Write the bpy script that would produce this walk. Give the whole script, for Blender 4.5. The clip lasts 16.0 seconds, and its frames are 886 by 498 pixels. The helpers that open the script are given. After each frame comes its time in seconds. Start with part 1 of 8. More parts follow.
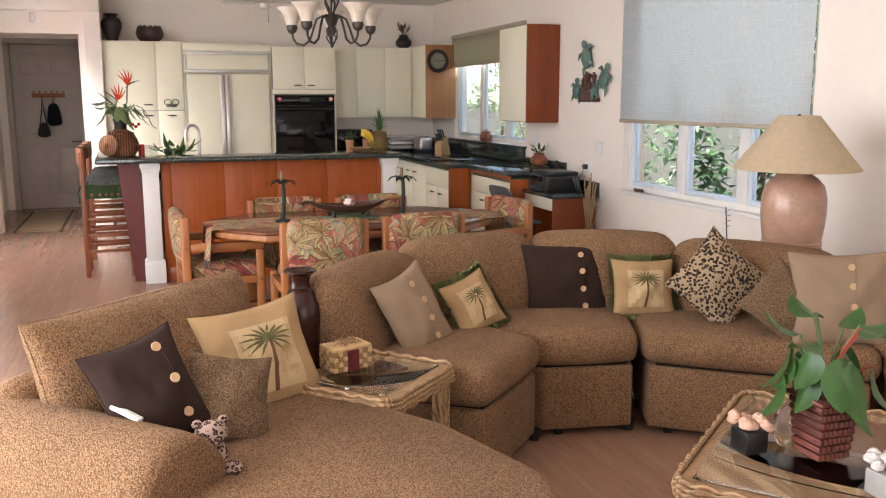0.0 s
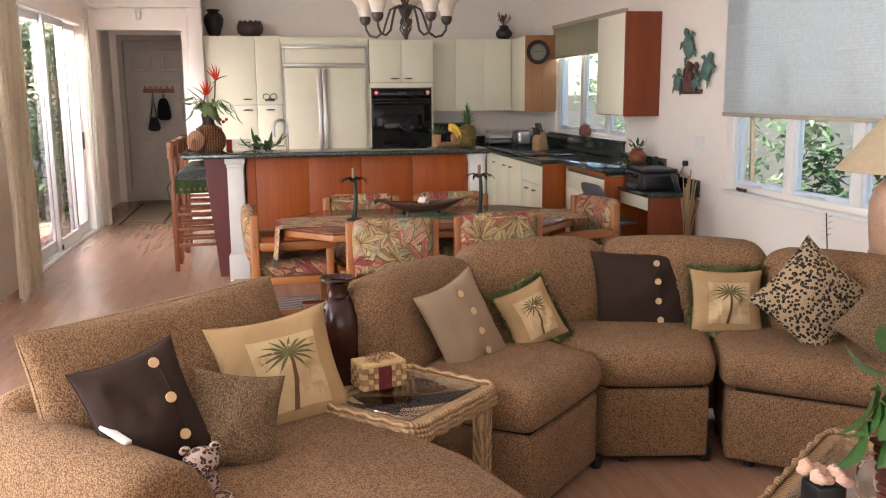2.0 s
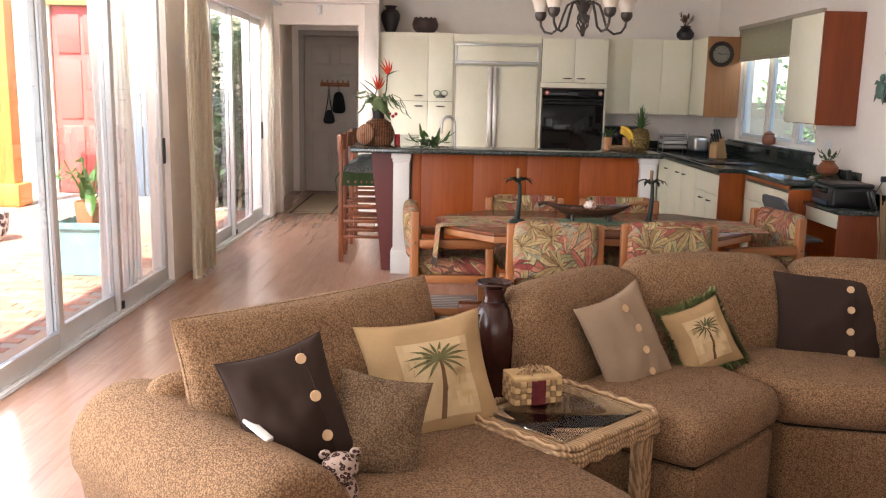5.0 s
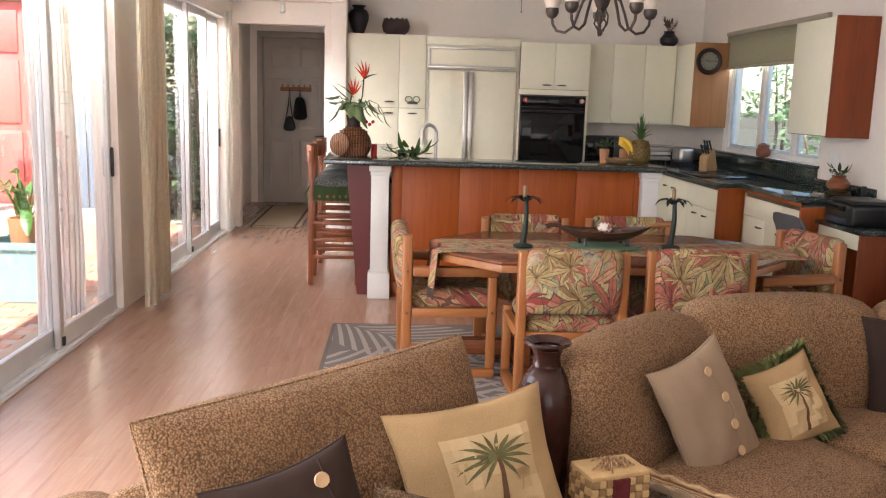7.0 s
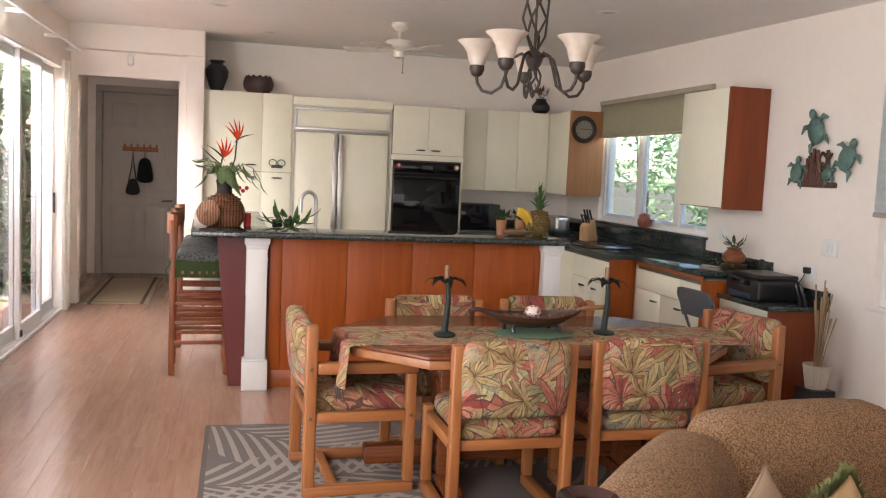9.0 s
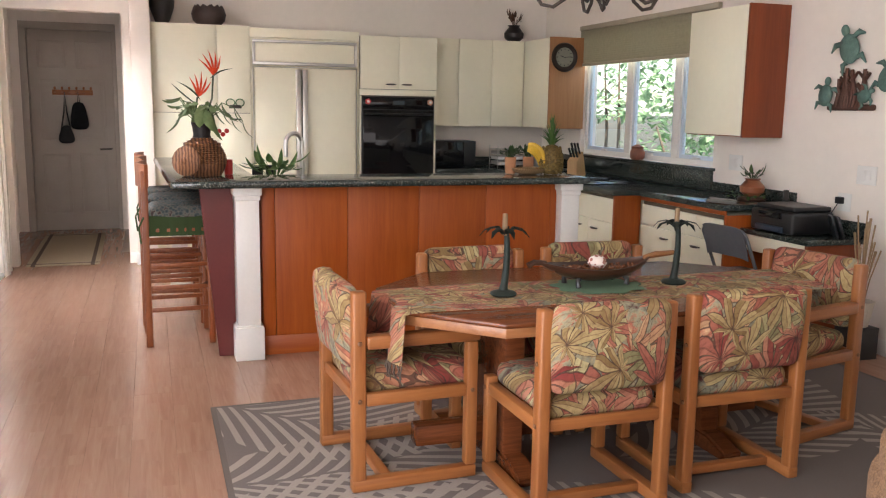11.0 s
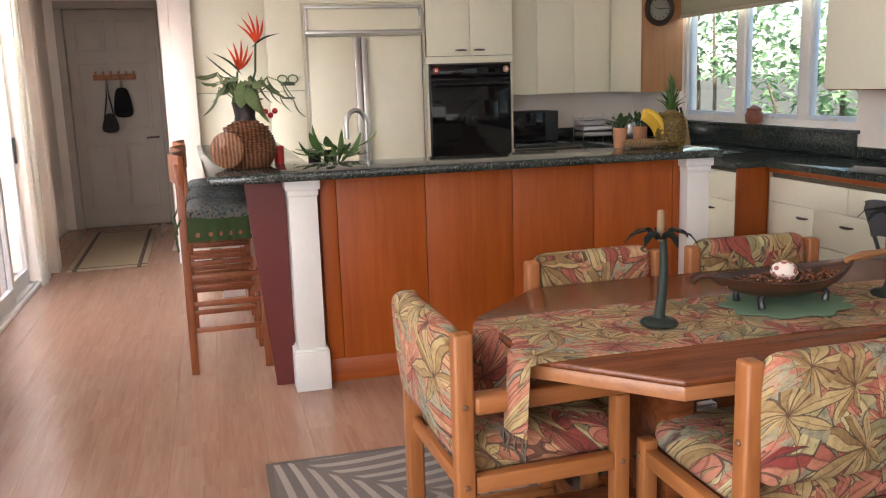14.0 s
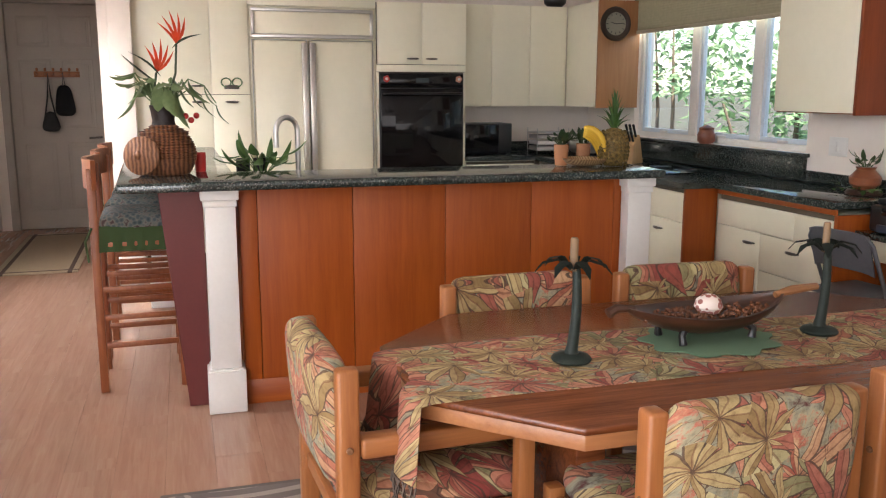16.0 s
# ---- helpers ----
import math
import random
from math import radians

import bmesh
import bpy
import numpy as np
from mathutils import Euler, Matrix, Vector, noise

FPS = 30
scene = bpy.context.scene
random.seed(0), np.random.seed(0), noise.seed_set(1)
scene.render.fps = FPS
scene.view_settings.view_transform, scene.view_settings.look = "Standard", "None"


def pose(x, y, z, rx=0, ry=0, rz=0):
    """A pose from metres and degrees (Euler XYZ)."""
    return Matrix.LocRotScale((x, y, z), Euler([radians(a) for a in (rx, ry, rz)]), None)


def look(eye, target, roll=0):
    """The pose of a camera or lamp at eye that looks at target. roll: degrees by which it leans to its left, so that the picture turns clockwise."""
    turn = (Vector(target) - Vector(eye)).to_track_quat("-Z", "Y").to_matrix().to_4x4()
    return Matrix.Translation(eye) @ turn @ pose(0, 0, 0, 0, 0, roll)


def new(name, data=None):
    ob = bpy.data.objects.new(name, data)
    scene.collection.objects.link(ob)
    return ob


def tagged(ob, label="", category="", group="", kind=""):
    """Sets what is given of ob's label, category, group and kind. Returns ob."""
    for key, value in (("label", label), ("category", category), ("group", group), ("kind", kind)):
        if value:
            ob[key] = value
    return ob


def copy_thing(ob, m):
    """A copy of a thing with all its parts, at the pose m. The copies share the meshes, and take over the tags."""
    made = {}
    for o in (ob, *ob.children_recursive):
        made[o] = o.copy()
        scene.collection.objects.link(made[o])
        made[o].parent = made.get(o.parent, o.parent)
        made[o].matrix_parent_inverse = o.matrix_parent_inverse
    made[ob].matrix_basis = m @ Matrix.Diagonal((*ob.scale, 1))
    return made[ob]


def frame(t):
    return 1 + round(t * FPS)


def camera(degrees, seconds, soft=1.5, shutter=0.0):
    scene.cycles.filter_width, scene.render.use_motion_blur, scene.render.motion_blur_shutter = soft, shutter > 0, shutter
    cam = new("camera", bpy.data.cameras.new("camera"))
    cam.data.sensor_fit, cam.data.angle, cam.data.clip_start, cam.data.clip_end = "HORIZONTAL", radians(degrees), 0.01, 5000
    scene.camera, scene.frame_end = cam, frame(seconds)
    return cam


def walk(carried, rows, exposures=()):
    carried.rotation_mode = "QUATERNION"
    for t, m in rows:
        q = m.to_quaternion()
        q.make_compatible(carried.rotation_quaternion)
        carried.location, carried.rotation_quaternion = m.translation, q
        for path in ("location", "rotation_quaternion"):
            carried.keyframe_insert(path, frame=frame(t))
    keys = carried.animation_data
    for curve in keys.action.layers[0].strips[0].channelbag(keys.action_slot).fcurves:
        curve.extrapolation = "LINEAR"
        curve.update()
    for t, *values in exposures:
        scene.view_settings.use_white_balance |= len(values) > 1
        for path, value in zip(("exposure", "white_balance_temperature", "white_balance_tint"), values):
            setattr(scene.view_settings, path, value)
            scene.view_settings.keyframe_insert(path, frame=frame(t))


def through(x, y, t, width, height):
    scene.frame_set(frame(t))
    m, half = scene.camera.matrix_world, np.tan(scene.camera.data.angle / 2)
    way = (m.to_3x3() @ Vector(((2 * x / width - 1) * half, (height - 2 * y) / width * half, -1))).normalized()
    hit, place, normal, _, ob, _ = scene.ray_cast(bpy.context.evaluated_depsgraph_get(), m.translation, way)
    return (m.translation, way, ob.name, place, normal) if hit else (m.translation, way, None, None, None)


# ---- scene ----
cam = camera(54.1, 16.0, soft=1.15)
PATH = [
    (0, (-0.178, -0.365, 1.548), (0.438, 1.508, 1.21), -0.1),
    (0.5, (-0.113, -0.264, 1.536), (0.391, 1.638, 1.177), -0.4),
    (1, (-0.018, -0.195, 1.547), (0.418, 1.726, 1.203), -1.1),
    (1.5, (0.072, -0.176, 1.555), (0.477, 1.753, 1.214), -1.2),
    (2, (0.169, -0.147, 1.557), (0.522, 1.789, 1.203), -0.5),
    (2.5, (0.214, -0.12, 1.568), (0.498, 1.829, 1.222), 0.5),
    (3, (0.224, -0.092, 1.56), (0.4, 1.869, 1.207), 1.2),
    (3.5, (0.248, -0.087, 1.552), (0.328, 1.878, 1.187), 1.7),
    (4, (0.261, -0.096, 1.547), (0.264, 1.871, 1.185), 1.6),
    (4.2, (0.261, -0.096, 1.548), (0.235, 1.871, 1.187), 1.5),
    (6.3, (-0.015, 0.49, 1.525), (0.001, 2.46, 1.183), 0.3),
    (6.5, (-0.026, 0.555, 1.543), (0.01, 2.525, 1.203), 0.8),
    (7, (-0.073, 0.748, 1.532), (0.026, 2.717, 1.194), 1.7),
    (7.5, (-0.222, 0.966, 1.53), (0.004, 2.925, 1.198), 1.2),
    (8, (-0.309, 1.132, 1.541), (0.012, 3.088, 1.273), 0.8),
    (8.5, (-0.324, 1.349, 1.543), (0.081, 3.301, 1.372), 1.7),
    (9, (-0.379, 1.482, 1.534), (0.087, 3.419, 1.353), 2.6),
    (9.2, (-0.419, 1.553, 1.523), (0.08, 3.479, 1.32), 2.4),
    (11.3, (-0.816, 2.335, 1.495), (-0.161, 4.196, 1.164), 0.2),
    (11.5, (-0.855, 2.404, 1.492), (-0.197, 4.261, 1.15), -0.5),
    (12, (-0.886, 2.578, 1.48), (-0.262, 4.442, 1.115), -1.3),
    (12.5, (-0.851, 2.753, 1.487), (-0.295, 4.639, 1.121), -1.4),
    (13, (-0.771, 2.925, 1.482), (-0.263, 4.823, 1.111), -1.3),
    (13.5, (-0.711, 3.135, 1.463), (-0.211, 5.035, 1.087), -2.4),
    (14, (-0.618, 3.256, 1.461), (-0.127, 5.158, 1.084), -1.8),
    (14.5, (-0.476, 3.331, 1.469), (-0.036, 5.247, 1.099), -0.2),
    (15, (-0.399, 3.384, 1.458), (0.006, 5.307, 1.09), -0.5),
    (15.5, (-0.382, 3.388, 1.461), (0.075, 5.299, 1.087), -0.7),
    (16, (-0.377, 3.407, 1.465), (0.185, 5.292, 1.106), 0.1),
]
walk(cam, [(t, look(eye, target, roll)) for t, eye, target, roll in PATH], [(0.0, 2.02), (3.0, 1.96), (16.0, 1.95)])

# ---------------------------------------------------------------- light
XR = 3.60
world = bpy.data.worlds.new("sky")
scene.world = world
world.use_nodes = True
wn = world.node_tree.nodes
sky = wn.new("ShaderNodeTexSky")
sky.sky_type, sky.sun_disc, sky.sun_elevation, sky.sun_rotation = "NISHITA", False, radians(60), radians(195)
wn["Background"].inputs["Strength"].default_value = 0.15
world.node_tree.links.new(sky.outputs[0], wn["Background"].inputs["Color"])
sun = new("sun", bpy.data.lights.new("sun", "SUN"))
sun.data.energy, sun.data.angle, sun.data.color = 5.0, radians(0.6), (1.0, 0.95, 0.86)
sun.matrix_basis = look((-3.0, -11, 20), (0, 0, 0))


def area_lamp(name, eye, target, w, h, watts, color):
    ob = new(name, bpy.data.lights.new(name, "AREA"))
    ob.data.shape, ob.data.size, ob.data.size_y, ob.data.energy, ob.data.color = "RECTANGLE", w, h, watts, color
    ob.matrix_basis = look(eye, target)
    return ob


area_lamp("daylight_doors_near", (-1.96, 2.2, 1.2), (0, 2.2, 1.0), 4.2, 2.2, 58, (0.97, 0.955, 0.98))
# added unseen fill lamp; the wall behind it has no window
area_lamp("daylight_rear", (0.6, -3.4, 1.5), (0.6, 0, 1.3), 4.5, 2.2, 16, (0.97, 0.955, 0.98))
area_lamp("daylight_doors_far", (-2.42, 8.7, 2.56), (-1.2, 9.25, 2.66), 2.4, 0.34, 86, (0.985, 0.965, 0.98))
area_lamp("daylight_doors_middle", (-2.42, 5.8, 2.56), (-1.2, 6.3, 2.6), 2.4, 0.34, 45, (0.985, 0.965, 0.98))
area_lamp("daylight_kitchen_window", (XR + 0.035, 9.47, 2.12), (0, 9.47, 2.0), 2.3, 0.28, 5, (0.95, 1.0, 0.95))
area_lamp("daylight_side_window", (XR + 0.035, 4.88, 1.92), (0, 4.88, 1.7), 2.1, 0.98, 1.8, (0.92, 0.98, 1.0))

# ---------------------------------------------------------------- tools
def world_of(ob):
    m = ob.matrix_basis.copy()
    while ob.parent:
        ob = ob.parent
        m = ob.matrix_basis @ m
    return m


def mesh_from(bm, name, mat, smooth=False):
    bm.normal_update()
    me = bpy.data.meshes.new(name)
    bm.to_mesh(me)
    bm.free()
    if mat:
        me.materials.append(mat)
    if smooth:
        me.polygons.foreach_set("use_smooth", [True] * len(me.polygons))
        try:
            me.set_sharp_from_angle(angle=radians(smooth if smooth is not True else 40))
        except Exception:
            pass
    return me


def part(name, bm, mat, parent=None, label="", local=False, smooth=40, kind=""):
    """Links a bmesh as one mesh object under a thing or a part. Coordinates are the world's unless local."""
    if parent and not local:
        bm.transform(world_of(parent).inverted())
    ob = new(name, mesh_from(bm, name, mat, smooth))
    ob.parent = parent
    if label or kind:
        tagged(ob, label, "", "", kind)
    return ob


def thing(name, m, label, category, group="", kind=""):
    ob = new(name)
    ob.empty_display_size = 0.05
    ob.matrix_basis = m if isinstance(m, Matrix) else pose(*m)
    return tagged(ob, label, category, group, kind)


def solid(name, bm, mat, label, category, group="", kind="", smooth=40, at=None):
    """A thing that is one mesh; its origin goes to at."""
    if at:
        bm.transform(Matrix.Translation(at).inverted())
    ob = new(name, mesh_from(bm, name, mat, smooth))
    if at:
        ob.matrix_basis = Matrix.Translation(at)
    return tagged(ob, label, category, group, kind)


def box(bm, x0, y0, z0, x1, y1, z1, bevel=0.0, seg=2, m=None):
    vs = [bm.verts.new((x, y, z)) for z in (z0, z1) for x, y in ((x0, y0), (x1, y0), (x1, y1), (x0, y1))]
    fs = [bm.faces.new([vs[i] for i in q]) for q in ((3, 2, 1, 0), (4, 5, 6, 7), (0, 1, 5, 4), (1, 2, 6, 5), (2, 3, 7, 6), (3, 0, 4, 7))]
    if bevel:
        es = {e for f in fs for e in f.edges}
        r = bmesh.ops.bevel(bm, geom=list(es), offset=bevel, segments=seg, affect="EDGES", profile=0.5)
        vs = list({v for f in r["faces"] for v in f.verts} | {v for v in vs if v.is_valid})
    if m:
        bmesh.ops.transform(bm, matrix=m, verts=vs)
    return bm


def boxbm(*a, **k):
    return box(bmesh.new(), *a, **k)


def prism(bm, pts, z0, z1, bevel=0.0, seg=2):
    """A plan outline (counter-clockwise) raised from z0 to z1."""
    lo = [bm.verts.new((x, y, z0)) for x, y in pts]
    hi = [bm.verts.new((x, y, z1)) for x, y in pts]
    n = len(pts)
    fs = [bm.faces.new(lo[::-1]), bm.faces.new(hi)]
    fs += [bm.faces.new((lo[i], lo[(i + 1) % n], hi[(i + 1) % n], hi[i])) for i in range(n)]
    if bevel:
        bmesh.ops.bevel(bm, geom=list({e for f in fs for e in f.edges}), offset=bevel, segments=seg, affect="EDGES", profile=0.5)
    return bm


def lathe(bm, profile, n=24, at=(0, 0, 0), close=True):
    """Turns a profile of (radius, height) round the z axis."""
    rings = []
    for r, z in profile:
        rings.append([bm.verts.new((at[0] + r * math.cos(2 * math.pi * i / n), at[1] + r * math.sin(2 * math.pi * i / n), at[2] + z)) for i in range(n)])
    for a, b in zip(rings, rings[1:]):
        for i in range(n):
            bm.faces.new((a[i], a[(i + 1) % n], b[(i + 1) % n], b[i]))
    if close:
        bm.faces.new(rings[0][::-1])
        bm.faces.new(rings[-1])
    return bm


def tube(bm, pts, radius, n=8, closed=False, caps=True):
    """A round bar along points; radius is a number or one for each point."""
    pts = [Vector(p) for p in pts]
    k = len(pts)
    rad = [float(q) for q in radius] if isinstance(radius, (list, tuple)) else [float(radius)] * k
    rings, side = [], None
    for i, p in enumerate(pts):
        a = pts[(i - 1) % k] if closed or i else p
        b = pts[(i + 1) % k] if closed or i < k - 1 else p
        d = (b - a).normalized()
        if side is None:
            side = d.cross(Vector((0, 0, 1)) if abs(d.z) < 0.9 else Vector((1, 0, 0))).normalized()
        side = (side - d * side.dot(d)).normalized()
        up = d.cross(side)
        rings.append([bm.verts.new(p + rad[i] * (side * math.cos(2 * math.pi * j / n) + up * math.sin(2 * math.pi * j / n))) for j in range(n)])
    pairs = list(zip(rings, rings[1:])) + ([(rings[-1], rings[0])] if closed else [])
    for a, b in pairs:
        for j in range(n):
            bm.faces.new((a[j], b[j], b[(j + 1) % n], a[(j + 1) % n]))
    if caps and not closed:
        bm.faces.new(rings[0])
        bm.faces.new(rings[-1][::-1])
    bmesh.ops.recalc_face_normals(bm, faces=bm.faces[:])
    return bm


def soft(bm, lo, hi, r=0.05, puff=0.02, sag=0.015, n=7):
    """A padded block between the corner rings lo and hi (four points each): rounded edges, swelling faces."""
    lo, hi = [Vector(p) for p in lo], [Vector(p) for p in hi]
    h = [((lo[1] - lo[0]).length + (lo[2] - lo[3]).length) / 4, ((lo[3] - lo[0]).length + (lo[2] - lo[1]).length) / 4, sum((hi[i] - lo[i]).length for i in range(4)) / 8]
    r = min(r, 0.95 * min(h))

    def steps(k):
        e = h[k]
        c = [-e + r * t for t in (0, 0.2, 0.5, 1)]
        mid = list(np.linspace(-e + r, e - r, n)[1:-1])
        return [v / e for v in c + mid + [-q for q in c[::-1]]]
    s = [steps(0), steps(1), steps(2)]
    made = {}

    def vert(p):
        key = tuple(round(v, 5) for v in p)
        if key not in made:
            q = [p[i] * h[i] for i in range(3)]
            inner = [max(-(h[i] - r), min(h[i] - r, q[i])) for i in range(3)]
            d = Vector([q[i] - inner[i] for i in range(3)])
            if d.length > 1e-9:
                q = [inner[i] + d.normalized()[i] * r for i in range(3)]
            a, b, c = (q[i] / h[i] for i in range(3))
            swell = [(1 - a * a) ** 0.7 if abs(a) < 1 else 0, (1 - b * b) ** 0.7 if abs(b) < 1 else 0, (1 - c * c) ** 0.7 if abs(c) < 1 else 0]
            c2 = c * (1 + puff / h[2] * swell[0] * swell[1])
            a2, b2 = a * (1 + sag / h[0] * swell[1] * swell[2]), b * (1 + sag / h[1] * swell[0] * swell[2])
            w = [(1 - a2) * (1 - b2) / 4, (1 + a2) * (1 - b2) / 4, (1 + a2) * (1 + b2) / 4, (1 - a2) * (1 + b2) / 4]
            pl = sum((lo[i] * w[i] for i in range(4)), Vector())
            ph = sum((hi[i] * w[i] for i in range(4)), Vector())
            made[key] = bm.verts.new(pl * (1 - c2) / 2 + ph * (1 + c2) / 2)
        return made[key]
    for k in range(3):
        i, j = [(1, 2), (2, 0), (0, 1)][k]
        for end in (-1, 1):
            for u0, u1 in zip(s[i], s[i][1:]):
                for v0, v1 in zip(s[j], s[j][1:]):
                    quad = []
                    for u, v in ((u0, v0), (u1, v0), (u1, v1), (u0, v1)):
                        p = [0, 0, 0]
                        p[k], p[i], p[j] = end, u, v
                        quad.append(vert(p))
                    if len(set(quad)) == 4:
                        bm.faces.new(quad if end > 0 else quad[::-1])
    return bm


def slab4(pts, z0, z1):
    return [(x, y, z0) for x, y in pts], [(x, y, z1) for x, y in pts]


def sheet(bm, f, nu, nv, thick=0.0):
    """A grid of faces over u, v in 0..1."""
    g = [[bm.verts.new(f(i / nu, j / nv)) for j in range(nv + 1)] for i in range(nu + 1)]
    fs = [bm.faces.new((g[i][j], g[i + 1][j], g[i + 1][j + 1], g[i][j + 1])) for i in range(nu) for j in range(nv)]
    if thick:
        bm.normal_update()
        bmesh.ops.solidify(bm, geom=fs, thickness=thick)
    return bm


def leaf(bm, base, tip, width, droop=0.05, n=5, fold=0.15, side=None):
    """A pointed blade from base to tip with a keel."""
    base, tip = Vector(base), Vector(tip)
    d = tip - base
    s = d.cross(Vector((0, 0, 1)))
    s = Vector(side).normalized() if side else (s.normalized() if s.length > 1e-5 else Vector((1, 0, 0)))
    up = s.cross(d).normalized()
    rows = []
    for i in range(n + 1):
        t = i / n
        w = width * 0.5 * max(0.02, math.sin(math.pi * t ** 0.8)) if 0 < i < n else width * 0.02
        c = base + d * t + up * (droop * math.sin(math.pi * t)) 
        rows.append([bm.verts.new(c - s * w + up * w * fold), bm.verts.new(c), bm.verts.new(c + s * w + up * w * fold)])
    for a, b in zip(rows, rows[1:]):
        bm.faces.new((a[0], b[0], b[1], a[1]))
        bm.faces.new((a[1], b[1], b[2], a[2]))
    return bm



# ---------------------------------------------------------------- materials
class Nodes:
    """Short hand for building a node material."""

    def __init__(self, name):
        self.mat = bpy.data.materials.new(name)
        self.mat.use_nodes = True
        self.t = self.mat.node_tree
        self.out = self.t.nodes["Material Output"]
        self.b = self.t.nodes["Principled BSDF"]

    def node(self, kind, **sets):
        n = self.t.nodes.new("ShaderNode" + kind)
        for k, v in sets.items():
            if k in n.inputs:
                self.put(n.inputs[k], v)
        return n

    def put(self, socket, v):
        if hasattr(v, "links") and hasattr(v, "is_output"):
            self.t.links.new(v, socket)
        else:
            socket.default_value = v

    def set(self, **k):
        for n, v in k.items():
            self.put(self.b.inputs[n.replace("_", " ")], v)

    def coord(self, which="Object", scale=(1, 1, 1), rot=(0, 0, 0), loc=(0, 0, 0)):
        m = self.t.nodes.new("ShaderNodeMapping")
        m.inputs["Scale"].default_value, m.inputs["Rotation"].default_value, m.inputs["Location"].default_value = scale, rot, loc
        self.t.links.new(self.t.nodes.new("ShaderNodeTexCoord").outputs[which], m.inputs["Vector"])
        return m.outputs[0]

    def place(self, scale=(1, 1, 1)):
        m = self.t.nodes.new("ShaderNodeMapping")
        m.inputs["Scale"].default_value = scale
        self.t.links.new(self.t.nodes.new("ShaderNodeNewGeometry").outputs["Position"], m.inputs["Vector"])
        return m.outputs[0]

    def noise(self, vec, scale, detail=3, rough=0.55, distort=0.0):
        n = self.node("TexNoise", Vector=vec, Scale=scale, Detail=detail, Roughness=rough, Distortion=distort)
        return n.outputs["Fac"]

    def voronoi(self, vec, scale, feature="F1", out="Distance", rand=1.0):
        n = self.t.nodes.new("ShaderNodeTexVoronoi")
        n.feature = feature
        self.put(n.inputs["Vector"], vec)
        n.inputs["Scale"].default_value = scale
        n.inputs["Randomness"].default_value = rand
        return n.outputs[out]

    def math(self, op, a, b=0.0, c=0.0):
        n = self.t.nodes.new("ShaderNodeMath")
        n.operation = op
        for s, v in zip(n.inputs, (a, b, c)):
            self.put(s, v)
        return n.outputs[0]

    def ramp(self, fac, *stops):
        n = self.t.nodes.new("ShaderNodeValToRGB")
        els = n.color_ramp.elements
        while len(els) < len(stops):
            els.new(0.5)
        for e, (p, c) in zip(els, stops):
            e.position, e.color = p, (*c, 1) if len(c) == 3 else c
        self.put(n.inputs[0], fac)
        return n.outputs[0]

    def mix(self, fac, a, b, mode="MIX"):
        n = self.t.nodes.new("ShaderNodeMix")
        n.data_type, n.blend_type = "RGBA", mode
        self.put(n.inputs[0], fac)
        for s, v in ((n.inputs[6], a), (n.inputs[7], b)):
            self.put(s, (*v, 1) if isinstance(v, tuple) and len(v) == 3 else v)
        return n.outputs[2]

    def bump(self, height, strength=0.3, distance=0.01):
        n = self.node("Bump", Height=height, Strength=strength, Distance=distance)
        self.put(self.b.inputs["Normal"], n.outputs[0])

    def random(self):
        return self.t.nodes.new("ShaderNodeObjectInfo").outputs["Random"]


def plain(name, color, rough=0.5, metal=0.0, vary=0.12, scale=6.0, bump=0.0, bscale=60.0, coat=0.0, spec=0.5):
    """A painted or plain surface with soft variation and a fine relief."""
    k = Nodes(name)
    v = k.coord()
    f = k.mix(0.4, k.noise(v, scale, 4), k.noise(v, scale * 9, 3))
    lo, hi = tuple(c * (1 - vary) for c in color), tuple(min(1, c * (1 + vary)) for c in color)
    k.set(Base_Color=k.ramp(f, (0.3, lo), (0.7, hi)), Roughness=rough, Metallic=metal, Coat_Weight=coat, Specular_IOR_Level=spec)
    if bump:
        k.bump(k.noise(v, bscale, 4), bump, 0.004)
    return k.mat


def wood(name, dark, light, axis="z", grain=1.0, rough=0.4, coat=0.15, spec=0.5, vary_by_object=0.12):
    """Long grain along one axis, with broad figure and fine pores."""
    k = Nodes(name)
    long = {"x": (0.6, 9, 9), "y": (9, 0.6, 9), "z": (9, 9, 0.6)}[axis]
    shift = k.node("Combine" + "XYZ", X=k.math("MULTIPLY", k.random(), 37.0), Y=k.math("MULTIPLY", k.random(), 11.0)).outputs[0]
    m = k.t.nodes.new("ShaderNodeVectorMath")
    m.operation = "ADD"
    k.put(m.inputs[0], k.coord(scale=tuple(c * grain for c in long)))
    k.put(m.inputs[1], shift)
    v = m.outputs[0]
    broad = k.noise(v, 1.2, 5, 0.6, 1.4)
    fine = k.noise(v, 7.0, 3, 0.7, 0.3)
    f = k.mix(0.35, broad, fine)
    col = k.ramp(f, (0.28, dark), (0.5, tuple((a + b) / 2 for a, b in zip(dark, light))), (0.72, light))
    hsv = k.node("HueSaturation", Color=col, Value=k.math("ADD", 1 - vary_by_object / 2, k.math("MULTIPLY", k.random(), vary_by_object)))
    k.set(Base_Color=hsv.outputs[0], Roughness=k.math("ADD", rough - 0.06, k.math("MULTIPLY", fine, 0.14)), Coat_Weight=coat, Coat_Roughness=0.25, Specular_IOR_Level=spec)
    k.bump(fine, 0.12, 0.002)
    return k.mat


